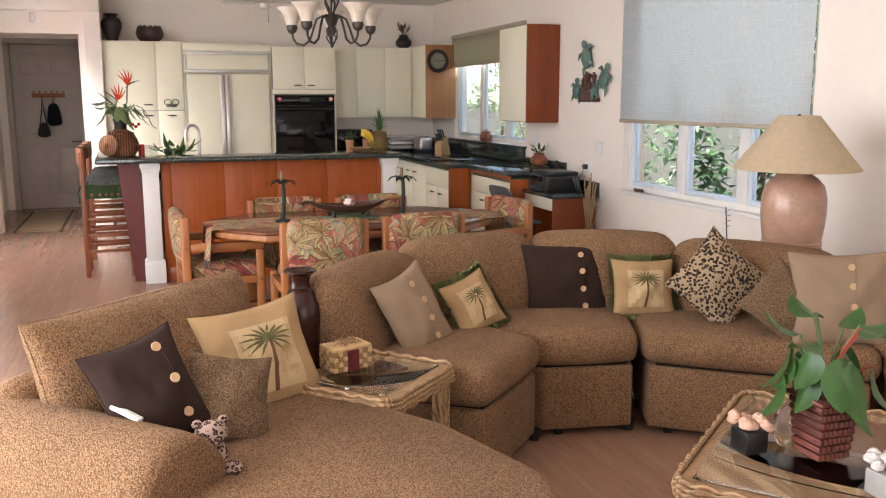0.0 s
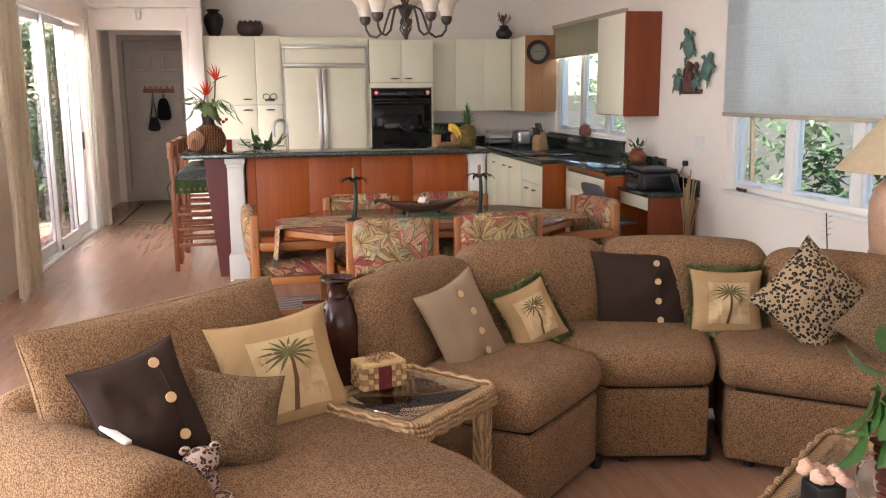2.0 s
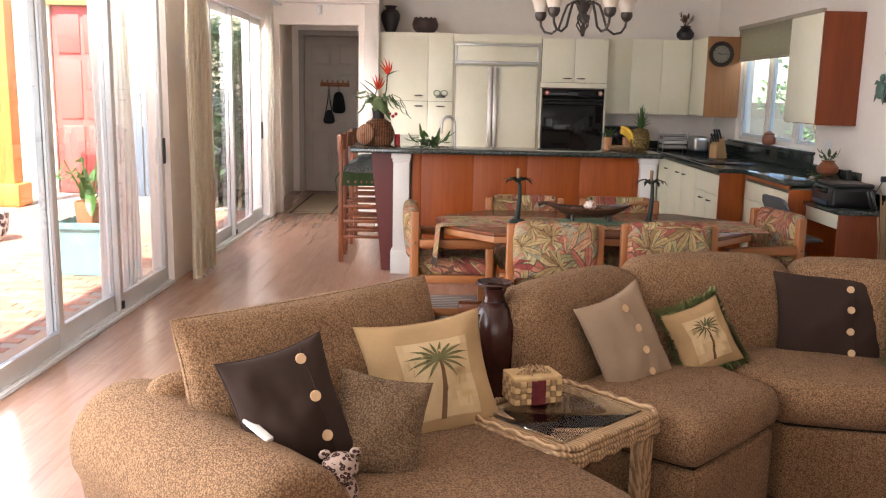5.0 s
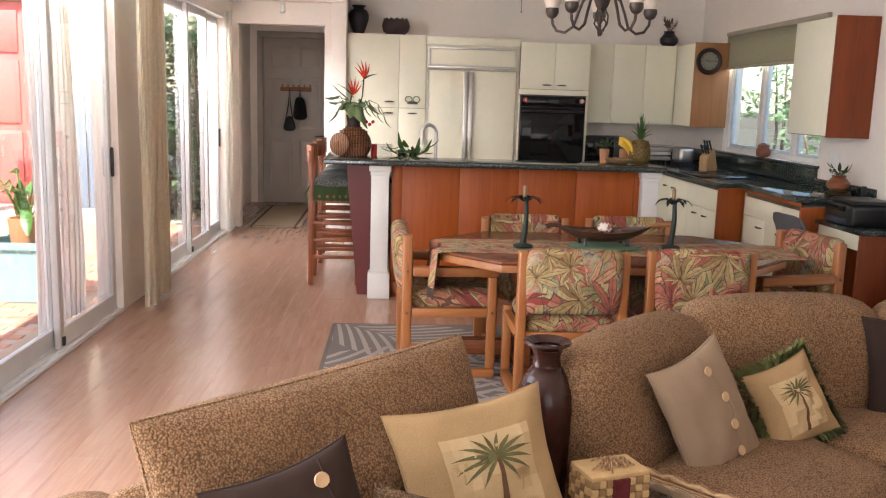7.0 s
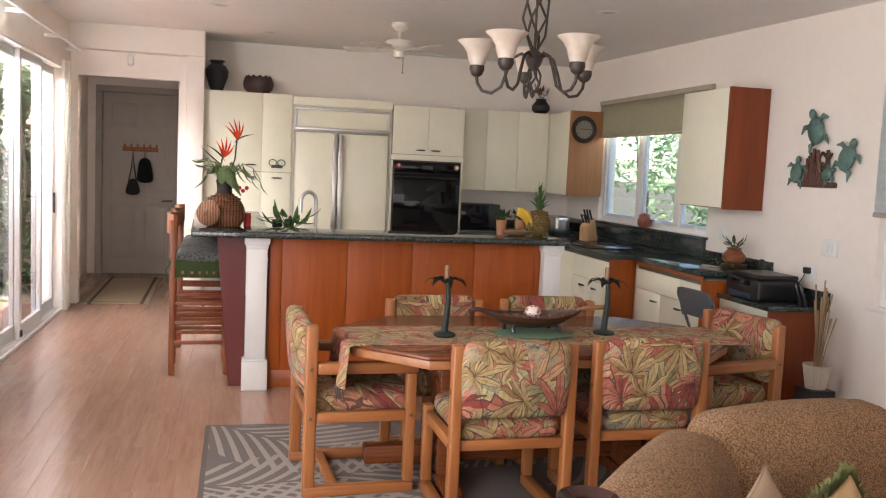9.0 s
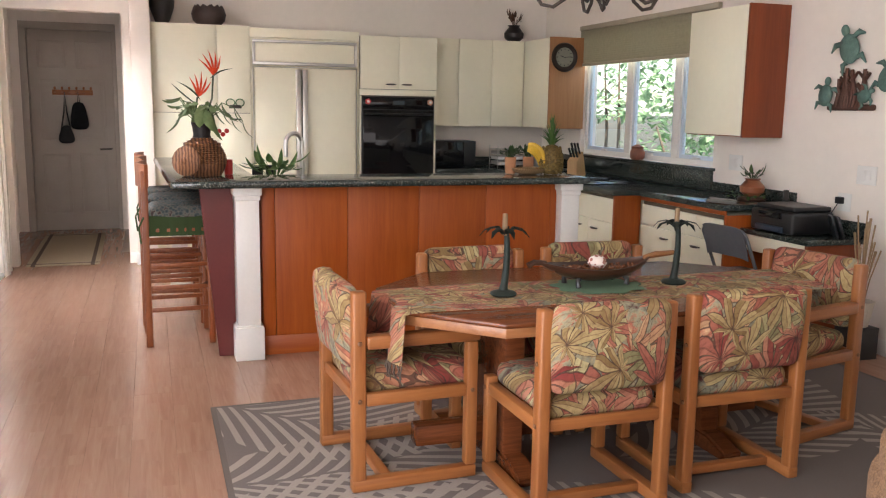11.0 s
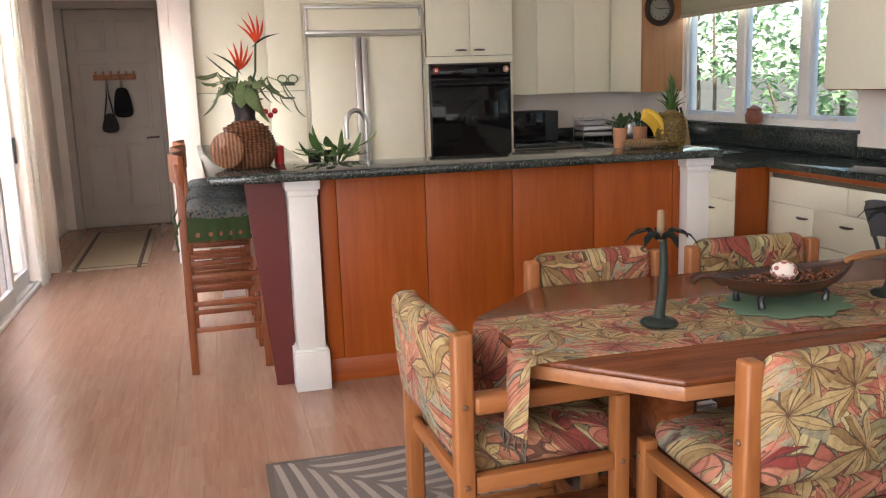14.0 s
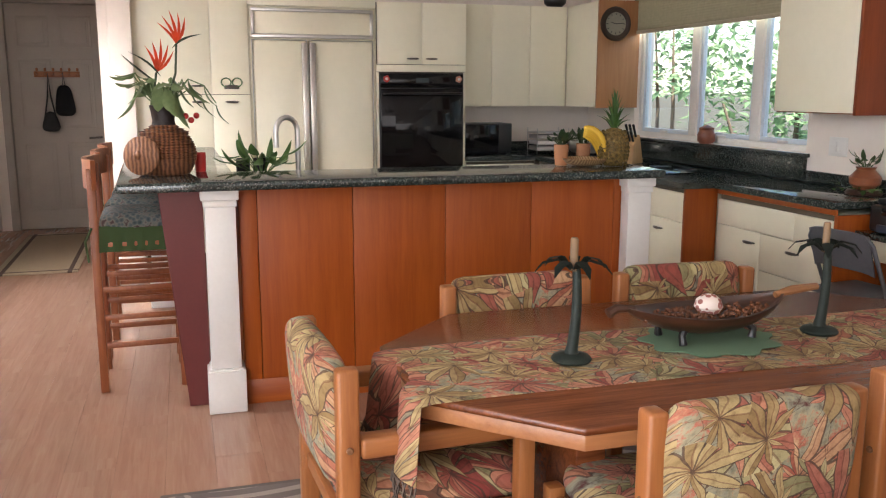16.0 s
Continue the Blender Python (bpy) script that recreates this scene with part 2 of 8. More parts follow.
def woven(name, base, dark, light, scale=150.0, speck=0.5, rough=0.92):
    """A looped chenille cloth: small rounded loops with dark gaps, uneven in tone, faintly ribbed."""
    k = Nodes(name)
    v = k.coord()
    warp = k.node("TexNoise", Vector=v, Scale=60.0, Detail=2.0)
    m = k.t.nodes.new("ShaderNodeVectorMath")
    m.operation = "MULTIPLY_ADD"
    k.put(m.inputs[0], warp.outputs["Color"])
    m.inputs[1].default_value = (0.006, 0.006, 0.006)
    k.put(m.inputs[2], v)
    loops = k.voronoi(m.outputs[0], scale, rand=0.85)
    tone = k.node("SeparateColor", Color=k.voronoi(m.outputs[0], scale, out="Color", rand=0.85)).outputs[0]
    big = k.noise(v, 4.5, 4)
    c = k.ramp(loops, (0.12, light), (0.40, base), (0.66, dark))
    c = k.mix(speck * 0.5, c, k.ramp(tone, (0.1, tuple(x * 0.55 for x in base)), (0.9, tuple(min(1, x * 1.5) for x in base))))
    c = k.mix(1.0, c, k.ramp(big, (0.3, (0.84, 0.84, 0.84)), (0.7, (1.0, 1.0, 1.0))), "MULTIPLY")
    k.set(Base_Color=c, Roughness=rough, Sheen_Weight=0.04, Specular_IOR_Level=0.1)
    k.bump(k.math("SUBTRACT", 1.0, loops), 0.8, 0.005)
    return k.mat


def floral(name, scale=1.0):
    """Tropical print: fans of pointed leaves in red, ochre and sage over a grey-green ground, with thin dark outlines."""
    k = Nodes(name)
    sep = k.node("SeparateXYZ", Vector=k.coord(scale=(scale,) * 3))
    u = sep.outputs[0]
    v = k.math("ADD", k.math("MULTIPLY", sep.outputs[1], 1.0), sep.outputs[2])
    flat = k.node("CombineXYZ", X=u, Y=v, Z=k.math("MULTIPLY", k.math("FLOOR", k.math("MULTIPLY", k.random(), 40)), 0.0)).outputs[0]
    add = k.t.nodes.new("ShaderNodeVectorMath")
    add.operation = "ADD"
    k.put(add.inputs[0], flat)
    k.put(add.inputs[1], k.node("CombineXYZ", X=k.math("MULTIPLY", k.random(), 9.0), Y=k.math("MULTIPLY", k.random(), 5.0)).outputs[0])
    warp = k.node("TexNoise", Vector=add.outputs[0], Scale=9.0, Detail=2.0)
    a = k.t.nodes.new("ShaderNodeVectorMath")
    a.operation = "MULTIPLY_ADD"
    k.put(a.inputs[0], warp.outputs["Color"])
    a.inputs[1].default_value = (0.05, 0.05, 0.0)
    k.put(a.inputs[2], add.outputs[0])
    base = a.outputs[0]
    col = k.ramp(k.noise(base, 13.0, 6, 0.7), (0.34, (0.09, 0.03, 0.028)), (0.43, (0.24, 0.24, 0.18)), (0.50, (0.33, 0.29, 0.19)), (0.55, (0.42, 0.13, 0.09)), (0.66, (0.56, 0.38, 0.22)))
    for size, lobes, seed, tones in ((5.0, 11.0, 0.0, ((0.30, 0.07, 0.05), (0.56, 0.37, 0.21))), (6.2, 9.0, 3.3, ((0.13, 0.13, 0.06), (0.55, 0.47, 0.26))), (6.6, 10.0, 7.1, ((0.22, 0.035, 0.035), (0.52, 0.25, 0.16))), (7.6, 9.0, 5.7, ((0.20, 0.12, 0.05), (0.52, 0.41, 0.21)))):
        m = k.t.nodes.new("ShaderNodeVectorMath")
        m.operation = "ADD"
        k.put(m.inputs[0], base)
        m.inputs[1].default_value = (seed, seed * 0.7, 0)
        vo = k.t.nodes.new("ShaderNodeTexVoronoi")
        vo.voronoi_dimensions = "2D"
        k.put(vo.inputs["Vector"], m.outputs[0])
        vo.inputs["Scale"].default_value = size
        d = k.t.nodes.new("ShaderNodeVectorMath")
        d.operation = "SUBTRACT"
        k.put(d.inputs[0], m.outputs[0])
        k.put(d.inputs[1], vo.outputs["Position"])
        ds = k.node("SeparateXYZ", Vector=d.outputs[0])
        cs = k.node("SeparateColor", Color=vo.outputs["Color"])
        turn = k.math("MULTIPLY", cs.outputs[2], 6.28)
        ang = k.math("ADD", k.math("ARCTAN2", ds.outputs[1], ds.outputs[0]), turn)
        half = k.math("ADD", 0.62, k.math("MULTIPLY", k.math("COSINE", ang), 0.42))
        r = k.math("DIVIDE", vo.outputs["Distance"], k.math("MAXIMUM", half, 0.08))
        off = k.math("DIVIDE", k.math("ARCSINE", k.math("ABSOLUTE", k.math("SINE", k.math("MULTIPLY", ang, lobes / 2)))), lobes / 2)
        width = k.math("MULTIPLY", k.math("SINE", k.math("MULTIPLY", k.math("MINIMUM", r, 1.0), 3.1416)), 1.05 / lobes)
        edge = k.math("SUBTRACT", width, k.math("MULTIPLY", r, off))
        gate = k.math("GREATER_THAN", cs.outputs[1], 0.18)
        inside = k.math("MULTIPLY", k.math("GREATER_THAN", edge, 0.0), gate)
        rim = k.math("MULTIPLY", k.math("LESS_THAN", k.math("ABSOLUTE", edge), 0.010), gate)
        rib = k.math("MULTIPLY", k.math("LESS_THAN", k.math("MULTIPLY", r, off), 0.010), inside)
        lobe = k.math("FLOOR", k.math("MULTIPLY", ang, lobes / 6.2832))
        shade_ = k.node("TexWhiteNoise", Vector=k.node("CombineXYZ", X=lobe, Y=cs.outputs[0], Z=cs.outputs[1]).outputs[0]).outputs["Value"]
        body = k.mix(k.math("ADD", k.math("MULTIPLY", shade_, 0.75), k.math("MULTIPLY", r, 0.25)), tones[0], tones[1])
        body = k.mix(k.math("MULTIPLY", rib, 0.55), body, (0.13, 0.05, 0.035))
        col = k.mix(inside, col, body)
        col = k.mix(k.math("MULTIPLY", rim, 0.8), col, (0.075, 0.045, 0.035))
    streaks = k.noise(base, 70.0, 5, 0.7)
    col = k.mix(1.0, col, k.ramp(streaks, (0.3, (0.6, 0.56, 0.52)), (0.52, (1.0, 0.98, 0.95)), (0.75, (1.18, 1.14, 1.08))), "MULTIPLY")
    weave = k.noise(k.coord(), 500, 2)
    k.set(Base_Color=k.mix(0.25, col, k.mix(1.0, col, k.ramp(weave, (0.3, (0.6, 0.6, 0.6)), (0.7, (1, 1, 1))), "MULTIPLY")), Roughness=0.85, Specular_IOR_Level=0.15, Sheen_Weight=0.02)
    k.bump(weave, 0.25, 0.002)
    return k.mat


def wall_paint(name, color):
    k = Nodes(name)
    v = k.place()
    k.set(Base_Color=k.ramp(k.mix(0.3, k.noise(v, 0.8, 4), k.noise(v, 14, 3)), (0.3, tuple(c * 0.94 for c in color)), (0.7, tuple(min(1, c * 1.03) for c in color))), Roughness=0.75, Specular_IOR_Level=0.25)
    k.bump(k.noise(v, 130, 4), 0.12, 0.003)
    return k.mat


def laminate(name):
    """Three-strip beech board: the strips of a plank differ in tone."""
    k = Nodes(name)
    sep = k.node("SeparateXYZ", Vector=k.coord())
    strip = k.math("FLOOR", k.math("MULTIPLY", k.math("ADD", sep.outputs[0], 0.095), 3 / 0.19))
    block = k.math("FLOOR", k.math("MULTIPLY", k.math("ADD", sep.outputs[1], k.math("MULTIPLY", strip, 0.27)), 1.3))
    seed = k.node("CombineXYZ", X=strip, Y=block, Z=k.math("MULTIPLY", k.random(), 50))
    wn_ = k.node("TexWhiteNoise", Vector=seed.outputs[0])
    add = k.t.nodes.new("ShaderNodeVectorMath")
    add.operation = "ADD"
    k.put(add.inputs[0], k.coord(scale=(26, 1.6, 26)))
    mul = k.t.nodes.new("ShaderNodeVectorMath")
    mul.operation = "SCALE"
    k.put(mul.inputs[0], wn_.outputs["Color"])
    mul.inputs["Scale"].default_value = 30
    k.put(add.inputs[1], mul.outputs[0])
    g = k.noise(add.outputs[0], 1.6, 5, 0.6, 0.7)
    tone = k.mix(0.14, g, wn_.outputs["Value"])
    k.set(Base_Color=k.ramp(tone, (0.2, (0.275, 0.145, 0.096)), (0.5, (0.335, 0.19, 0.128)), (0.8, (0.385, 0.235, 0.165))),
          Roughness=k.math("ADD", 0.15, k.math("MULTIPLY", g, 0.14)), Specular_IOR_Level=0.6)
    k.bump(g, 0.05, 0.001)
    return k.mat


def granite(name):
    k = Nodes(name)
    v = k.coord()
    f = k.voronoi(v, 160, out="Color")
    g = k.node("SeparateColor", Color=f)
    c = k.ramp(g.outputs[0], (0.0, (0.008, 0.012, 0.011)), (0.55, (0.022, 0.03, 0.028)), (0.8, (0.055, 0.07, 0.062)), (0.97, (0.16, 0.17, 0.15)))
    c = k.mix(k.math("MULTIPLY", k.noise(v, 22, 4), 0.5), c, (0.02, 0.028, 0.027))
    k.set(Base_Color=c, Roughness=0.10, Specular_IOR_Level=0.55)
    return k.mat


def glass(name, tint=(1, 1, 1), rough=0.0):
    k = Nodes(name)
    k.set(Base_Color=(*tint, 1), Roughness=rough, Transmission_Weight=1.0, IOR=1.4, Specular_IOR_Level=0.5)
    return k.mat


def wicker(name, lo, hi, scale=70.0):
    k = Nodes(name)
    v = k.coord()
    w = k.t.nodes.new("ShaderNodeTexWave")
    k.put(w.inputs["Vector"], v)
    w.inputs["Scale"].default_value, w.inputs["Distortion"].default_value, w.inputs["Detail"].default_value = scale * 0.3, 3.0, 2
    n = k.noise(v, scale, 3)
    f = k.mix(0.5, w.outputs["Fac"], n)
    k.set(Base_Color=k.ramp(f, (0.25, lo), (0.75, hi)), Roughness=0.6)
    k.bump(f, 0.6, 0.006)
    return k.mat


def cloth(name, color, vary=0.12, scale=350, rough=0.9):
    k = Nodes(name)
    v = k.coord()
    w = k.noise(v, scale, 2)
    b = k.noise(v, 7, 3)
    f = k.mix(0.5, w, b)
    k.set(Base_Color=k.ramp(f, (0.3, tuple(c * (1 - vary) for c in color)), (0.7, tuple(min(1, c * (1 + vary)) for c in color))), Roughness=rough, Specular_IOR_Level=0.12, Sheen_Weight=0.02)
    k.bump(w, 0.3, 0.002)
    return k.mat


def spotted(name, ground, spot, scale=60):
    k = Nodes(name)
    v = k.coord()
    d = k.voronoi(v, scale, rand=0.9)
    n = k.noise(v, scale * 0.9, 2)
    f = k.math("ADD", d, k.math("MULTIPLY", k.math("SUBTRACT", n, 0.5), 0.5))
    ring = k.math("MULTIPLY", k.math("GREATER_THAN", f, 0.15), k.math("LESS_THAN", f, 0.47))
    k.set(Base_Color=k.mix(ring, k.mix(k.math("LESS_THAN", f, 0.15), ground, tuple(c * 0.55 for c in ground)), spot), Roughness=0.85, Specular_IOR_Level=0.2)
    k.bump(k.noise(v, 500, 2), 0.2, 0.002)
    return k.mat


def foliage(name, lo, hi, spec=0.4, through=0.25):
    k = Nodes(name)
    isl = k.t.nodes.new("ShaderNodeNewGeometry").outputs["Random Per Island"]
    n = k.noise(k.coord(), 40, 3)
    c = k.ramp(k.mix(0.4, isl, n), (0.15, lo), (0.85, hi))
    k.set(Base_Color=c, Roughness=0.4, Specular_IOR_Level=spec, Transmission_Weight=0.0, Subsurface_Weight=0.0)
    tl = k.node("BsdfTranslucent", Color=c)
    mx = k.node("MixShader", Fac=through)
    k.t.links.new(k.b.outputs[0], mx.inputs[1])
    k.t.links.new(tl.outputs[0], mx.inputs[2])
    k.t.links.new(mx.outputs[0], k.out.inputs["Surface"])
    return k.mat


def sheer(name, color, through=0.45):
    """Cloth that lets daylight through."""
    k = Nodes(name)
    w = k.noise(k.coord(scale=(1, 1, 1)), 30, 2)
    c = k.ramp(w, (0.3, tuple(x * 0.9 for x in color)), (0.7, color))
    k.set(Base_Color=c, Roughness=0.9, Specular_IOR_Level=0.1)
    tl = k.node("BsdfTranslucent", Color=c)
    mx = k.node("MixShader", Fac=through)
    k.t.links.new(k.b.outputs[0], mx.inputs[1])
    k.t.links.new(tl.outputs[0], mx.inputs[2])
    k.t.links.new(mx.outputs[0], k.out.inputs["Surface"])
    return k.mat


WALL = wall_paint("wall_paint", (0.85, 0.775, 0.70))
CEIL = wall_paint("ceiling_paint", (0.86, 0.84, 0.81))
TRIM = plain("trim_white", (0.78, 0.76, 0.72), 0.4, vary=0.04)
FLOOR = laminate("beech_laminate")
JOINT = plain("floor_joint", (0.25, 0.14, 0.093), 0.35)
CREAM = plain("cream_laminate", (0.85, 0.81, 0.64), 0.32, vary=0.03, scale=2)
GAP_SHADE = plain("cabinet_gap_shade", (0.12, 0.10, 0.07), 0.7)
CHERRY = wood("cherry_veneer", (0.26, 0.044, 0.005), (0.41, 0.098, 0.010), "z", 1.0, 0.45, 0.0, 0.35)
CHERRY_H = wood("cherry_veneer_level", (0.26, 0.044, 0.005), (0.41, 0.098, 0.010), "x", 1.0, 0.4, 0.05)
# shaded copy of the cherry, darkened for end panels the lamps overlight
CHERRY_SHADED = wood("cherry_veneer_shaded", (0.16, 0.028, 0.007), (0.27, 0.060, 0.014), "z", 1.0, 0.4, 0.05, 0.4)
MAPLE = wood("pale_cabinet_wood", (0.30, 0.13, 0.05), (0.42, 0.20, 0.085), "z", 1.0, 0.4, 0.1)
MAROON = plain("maroon_panel", (0.125, 0.02, 0.018), 0.4, vary=0.08)
GRANITE = granite("dark_granite")
OAK = wood("honey_oak", (0.22, 0.068, 0.019), (0.39, 0.15, 0.044), "z", 1.4, 0.42, 0.1)
OAK_X = wood("honey_oak_level_x", (0.22, 0.068, 0.019), (0.39, 0.15, 0.044), "x", 1.4, 0.42, 0.1)
OAK_Y = wood("honey_oak_level_y", (0.22, 0.068, 0.019), (0.39, 0.15, 0.044), "y", 1.4, 0.42, 0.1)
TABLE = wood("dark_oak_tabletop", (0.055, 0.015, 0.006), (0.215, 0.064, 0.021), "x", 1.9, 0.2, 0.12, 0.4)
STOOL = wood("stool_wood", (0.20, 0.05, 0.018), (0.36, 0.115, 0.038), "z", 1.4, 0.4, 0.15)
FLORAL = floral("tropical_print", 0.66)
TABLE_RUNNER = floral("runner_print", 0.8)
SOFA = woven("sofa_tweed", (0.28, 0.160, 0.084), (0.115, 0.060, 0.030), (0.40, 0.25, 0.14), 185)
CHROME = plain("brushed_steel", (0.62, 0.60, 0.57), 0.28, 1.0, 0.05)
ALU = plain("anodised_frame", (0.72, 0.71, 0.69), 0.45, 0.25, 0.04)
BLACK = plain("black_plastic", (0.012, 0.012, 0.013), 0.35, vary=0.2)
BLACKGLASS = plain("black_oven_glass", (0.006, 0.006, 0.007), 0.06, vary=0.1, spec=0.3)
GLASS = glass("clear_glass")
PEWTER = plain("dark_pewter", (0.11, 0.10, 0.085), 0.38, 0.8, 0.2)
IRON = plain("bronze_iron", (0.055, 0.043, 0.036), 0.5, 0.5, 0.25, bump=0.2)



# ---------------------------------------------------------------- structure
XL, XR, YB, YN = -2.02, 3.60, 11.575, -3.6      # inner faces: door side, window side, kitchen back, behind the camera


def ceil_z(y):
    """The ceiling rises gently towards the kitchen."""
    return 2.735 + 0.022 * (y - 6.33)


def setting(name, bm, mat, label, category, smooth=30):
    return solid(name, bm, mat, label, category, "", "structure", smooth)


# floor bed; its planks come at the end of the file
floor = setting("floor", boxbm(XL - 0.4, YN - 0.2, -0.12, XR + 0.2, 13.6, -0.012), JOINT, "light beech laminate floor in long boards", "floor")

bm = bmesh.new()
vs = [bm.verts.new((x, y, ceil_z(y) + dz)) for dz in (0, 0.15) for x, y in ((XL - 0.2, YN - 0.2), (XR + 0.2, YN - 0.2), (XR + 0.2, 11.85), (XL - 0.2, 11.85))]
for q in ((3, 2, 1, 0), (4, 5, 6, 7), (0, 1, 5, 4), (1, 2, 6, 5), (2, 3, 7, 6), (3, 0, 4, 7)):
    bm.faces.new([vs[i] for i in q])
bmesh.ops.recalc_face_normals(bm, faces=bm.faces[:])
ceiling = setting("ceiling", bm, CEIL, "smooth off-white painted ceiling, gently sloped", "ceiling")


def wall_x(name, x0, x1, y0, y1, z1, holes, label):
    """A wall along y between x0 and x1, with holes (y0, y1, z0, z1), each through it."""
    bm = bmesh.new()
    ys = sorted({y0, y1} | {h[0] for h in holes} | {h[1] for h in holes})
    for a, b in zip(ys, ys[1:]):
        cut = [h for h in holes if h[0] <= a and h[1] >= b]
        if cut:
            if cut[0][2] > 0:
                box(bm, x0, a, 0, x1, b, cut[0][2])
            if cut[0][3] < z1:
                box(bm, x0, a, cut[0][3], x1, b, z1)
        else:
            box(bm, x0, a, 0, x1, b, z1)
    bmesh.ops.remove_doubles(bm, verts=bm.verts[:], dist=1e-5)
    return setting(name, bm, WALL, label, "wall")


D1, D2 = (-0.2, 6.84, 0.0, 2.36), (7.40, 10.58, 0.0, 2.36)      # glazed door openings
W1, W2 = (8.28, 10.62, 1.06, 2.33), (3.97, 6.20, 0.79, 2.45)     # window openings
wall_x("wall_west", XL - 0.18, XL, YN - 0.2, 10.93, 3.0, [D1, D2], "warm white wall with wide glazed door openings")
wall_x("wall_east", XR, XR + 0.18, YN - 0.2, 11.85, 3.0, [W1, W2], "warm white painted wall with two windows")
setting("wall_north", boxbm(-0.86, YB, 0, XR, YB + 0.18, 3.0), WALL, "warm white kitchen back wall", "wall")
bm = bmesh.new()
box(bm, XL - 0.2, YN - 0.2, 0, XR + 0.2, YN, 3.0)
setting("wall_south", bm, WALL, "warm white wall behind the sitting area", "wall")

# hall: front wall with its opening, a deeper header and pier, side walls, end wall with the door
HX0, HX1, HY = -1.95, -0.98, 10.93
bm = bmesh.new()
box(bm, XL - 0.18, HY, 0, HX0, HY + 0.15, 3.0)
box(bm, HX0, HY, 2.325, HX1, HY + 0.15, 3.0)
box(bm, HX1, HY, 0, -0.76, HY + 0.15, 3.0)
setting("wall_hall_front", bm, WALL, "warm white wall with a square hall opening", "wall")
bm = bmesh.new()
box(bm, -0.90, 10.82, 0, -0.725, HY - 0.002, 2.575, 0.006)
box(bm, XL + 0.002, 10.82, 2.577, -0.725, HY - 0.002, 2.98, 0.006)
setting("pier", bm, WALL, "projecting painted pier and header beam", "wall")
setting("wall_pantry", boxbm(-0.86, HY + 0.152, 0, -0.73, YB + 0.1, 3.0), WALL, "short white return wall beside tall cupboards", "wall")
setting("wall_hall_west", boxbm(-2.36, HY + 0.152, 0, -2.24, 13.55, 2.6), WALL, "shaded white hall side wall", "wall")
setting("wall_hall_east", boxbm(-0.98, HY + 0.152, 0, -0.862, 13.55, 2.6), WALL, "shaded white hall side wall", "wall")
bm = bmesh.new()
box(bm, -2.24, 13.37, 0, -2.145, 13.55, 2.6)
box(bm, -1.105, 13.37, 0, -0.98, 13.55, 2.6)
box(bm, -2.145, 13.37, 2.42, -1.105, 13.55, 2.6)
setting("wall_hall_end", bm, WALL, "shaded hall end wall round a door", "wall")
setting("ceiling_hall", boxbm(-2.36, HY + 0.152, 2.6, -0.87, 13.55, 2.7), CEIL, "shaded hall ceiling", "ceiling")

# skirting boards
bm = bmesh.new()
box(bm, HX1 + 0.002, HY - 0.014, 0, -0.902, HY - 0.001, 0.11, 0.004)
box(bm, -0.914, 10.806, 0, -0.713, 10.819, 0.11, 0.004)
box(bm, XL + 0.001, 10.6, 0, XL + 0.014, HY - 0.015, 0.11, 0.004)
box(bm, XR - 0.014, 6.0, 0, XR - 0.001, 6.6, 0.10, 0.004)
box(bm, XR - 0.014, YN, 0, XR - 0.001, 6.0, 0.10, 0.004)
setting("baseboard", bm, TRIM, "white painted skirting boards", "baseboard")


# ---------------------------------------------------------------- windows
def window(name, y0, y1, z0, z1, panes, label):
    """A row of casements in the east wall: frame, mullions, panes in thin sashes tinted blue for reflected sky, sill.
    """
    t = thing(name, (XR + 0.09, (y0 + y1) / 2, z0), label, "window", "", "structure")
    x0, x1, w = XR + 0.05, XR + 0.12, 0.045
    bm = bmesh.new()
    box(bm, x0, y0, z0, x1, y1, z0 + w, 0.004)
    box(bm, x0, y0, z1 - w, x1, y1, z1, 0.004)
    edges = [y0 + (y1 - y0) * p for p in panes]
    for i, e in enumerate(edges):
        a, b = (e, e + w) if i == 0 else (e - w, e) if i == len(edges) - 1 else (e - 0.05, e + 0.05)
        box(bm, x0 - 0.004, a, z0 + w, x1 - 0.003, b, z1 - w, 0.004)
    part("window_frame", bm, TRIM, t)
    for i, (a, b) in enumerate(zip(edges, edges[1:])):
        a += w if i == 0 else 0.05
        b -= w if i == len(edges) - 2 else 0.05
        bm = bmesh.new()
        s = 0.035
        for q in ((a, z0 + w, b, z0 + w + s), (a, z1 - w - s, b, z1 - w), (a, z0 + w + s, a + s, z1 - w - s), (b - s, z0 + w + s, b, z1 - w - s)):
            box(bm, x0 + 0.015, q[0], q[1], x1 - 0.015, q[2], q[3], 0.003)
        part("sash", bm, SASH, t, "pale vinyl sash tinted blue for reflected sky")
        p = part("pane", boxbm(x0 + 0.03, a + s, z0 + w + s, x0 + 0.034, b - s, z1 - w - s), GLASS, t)
        p.visible_shadow = False
        bm = bmesh.new()
        box(bm, x0 - 0.02, (a + b) / 2 - 0.05, z0 + w, x0 + 0.012, (a + b) / 2 + 0.03, z0 + w + 0.02, 0.004)
        part("crank", bm, ALU, t, "small window crank handle")
    part("window_sill", boxbm(XR - 0.025, y0 - 0.03, z0 - 0.028, x0, y1 + 0.03, z0 - 0.001, 0.005), TRIM, t)
    return t


# the sky's reflection on the sashes is put into this blue
SASH = plain("vinyl_sky_tint", (0.62, 0.70, 0.78), 0.4, vary=0.04)
window("window_1", W1[0], W1[1], W1[2], W1[3], (0, 0.272, 0.622, 1.0), "white three-light kitchen window above a granite ledge")
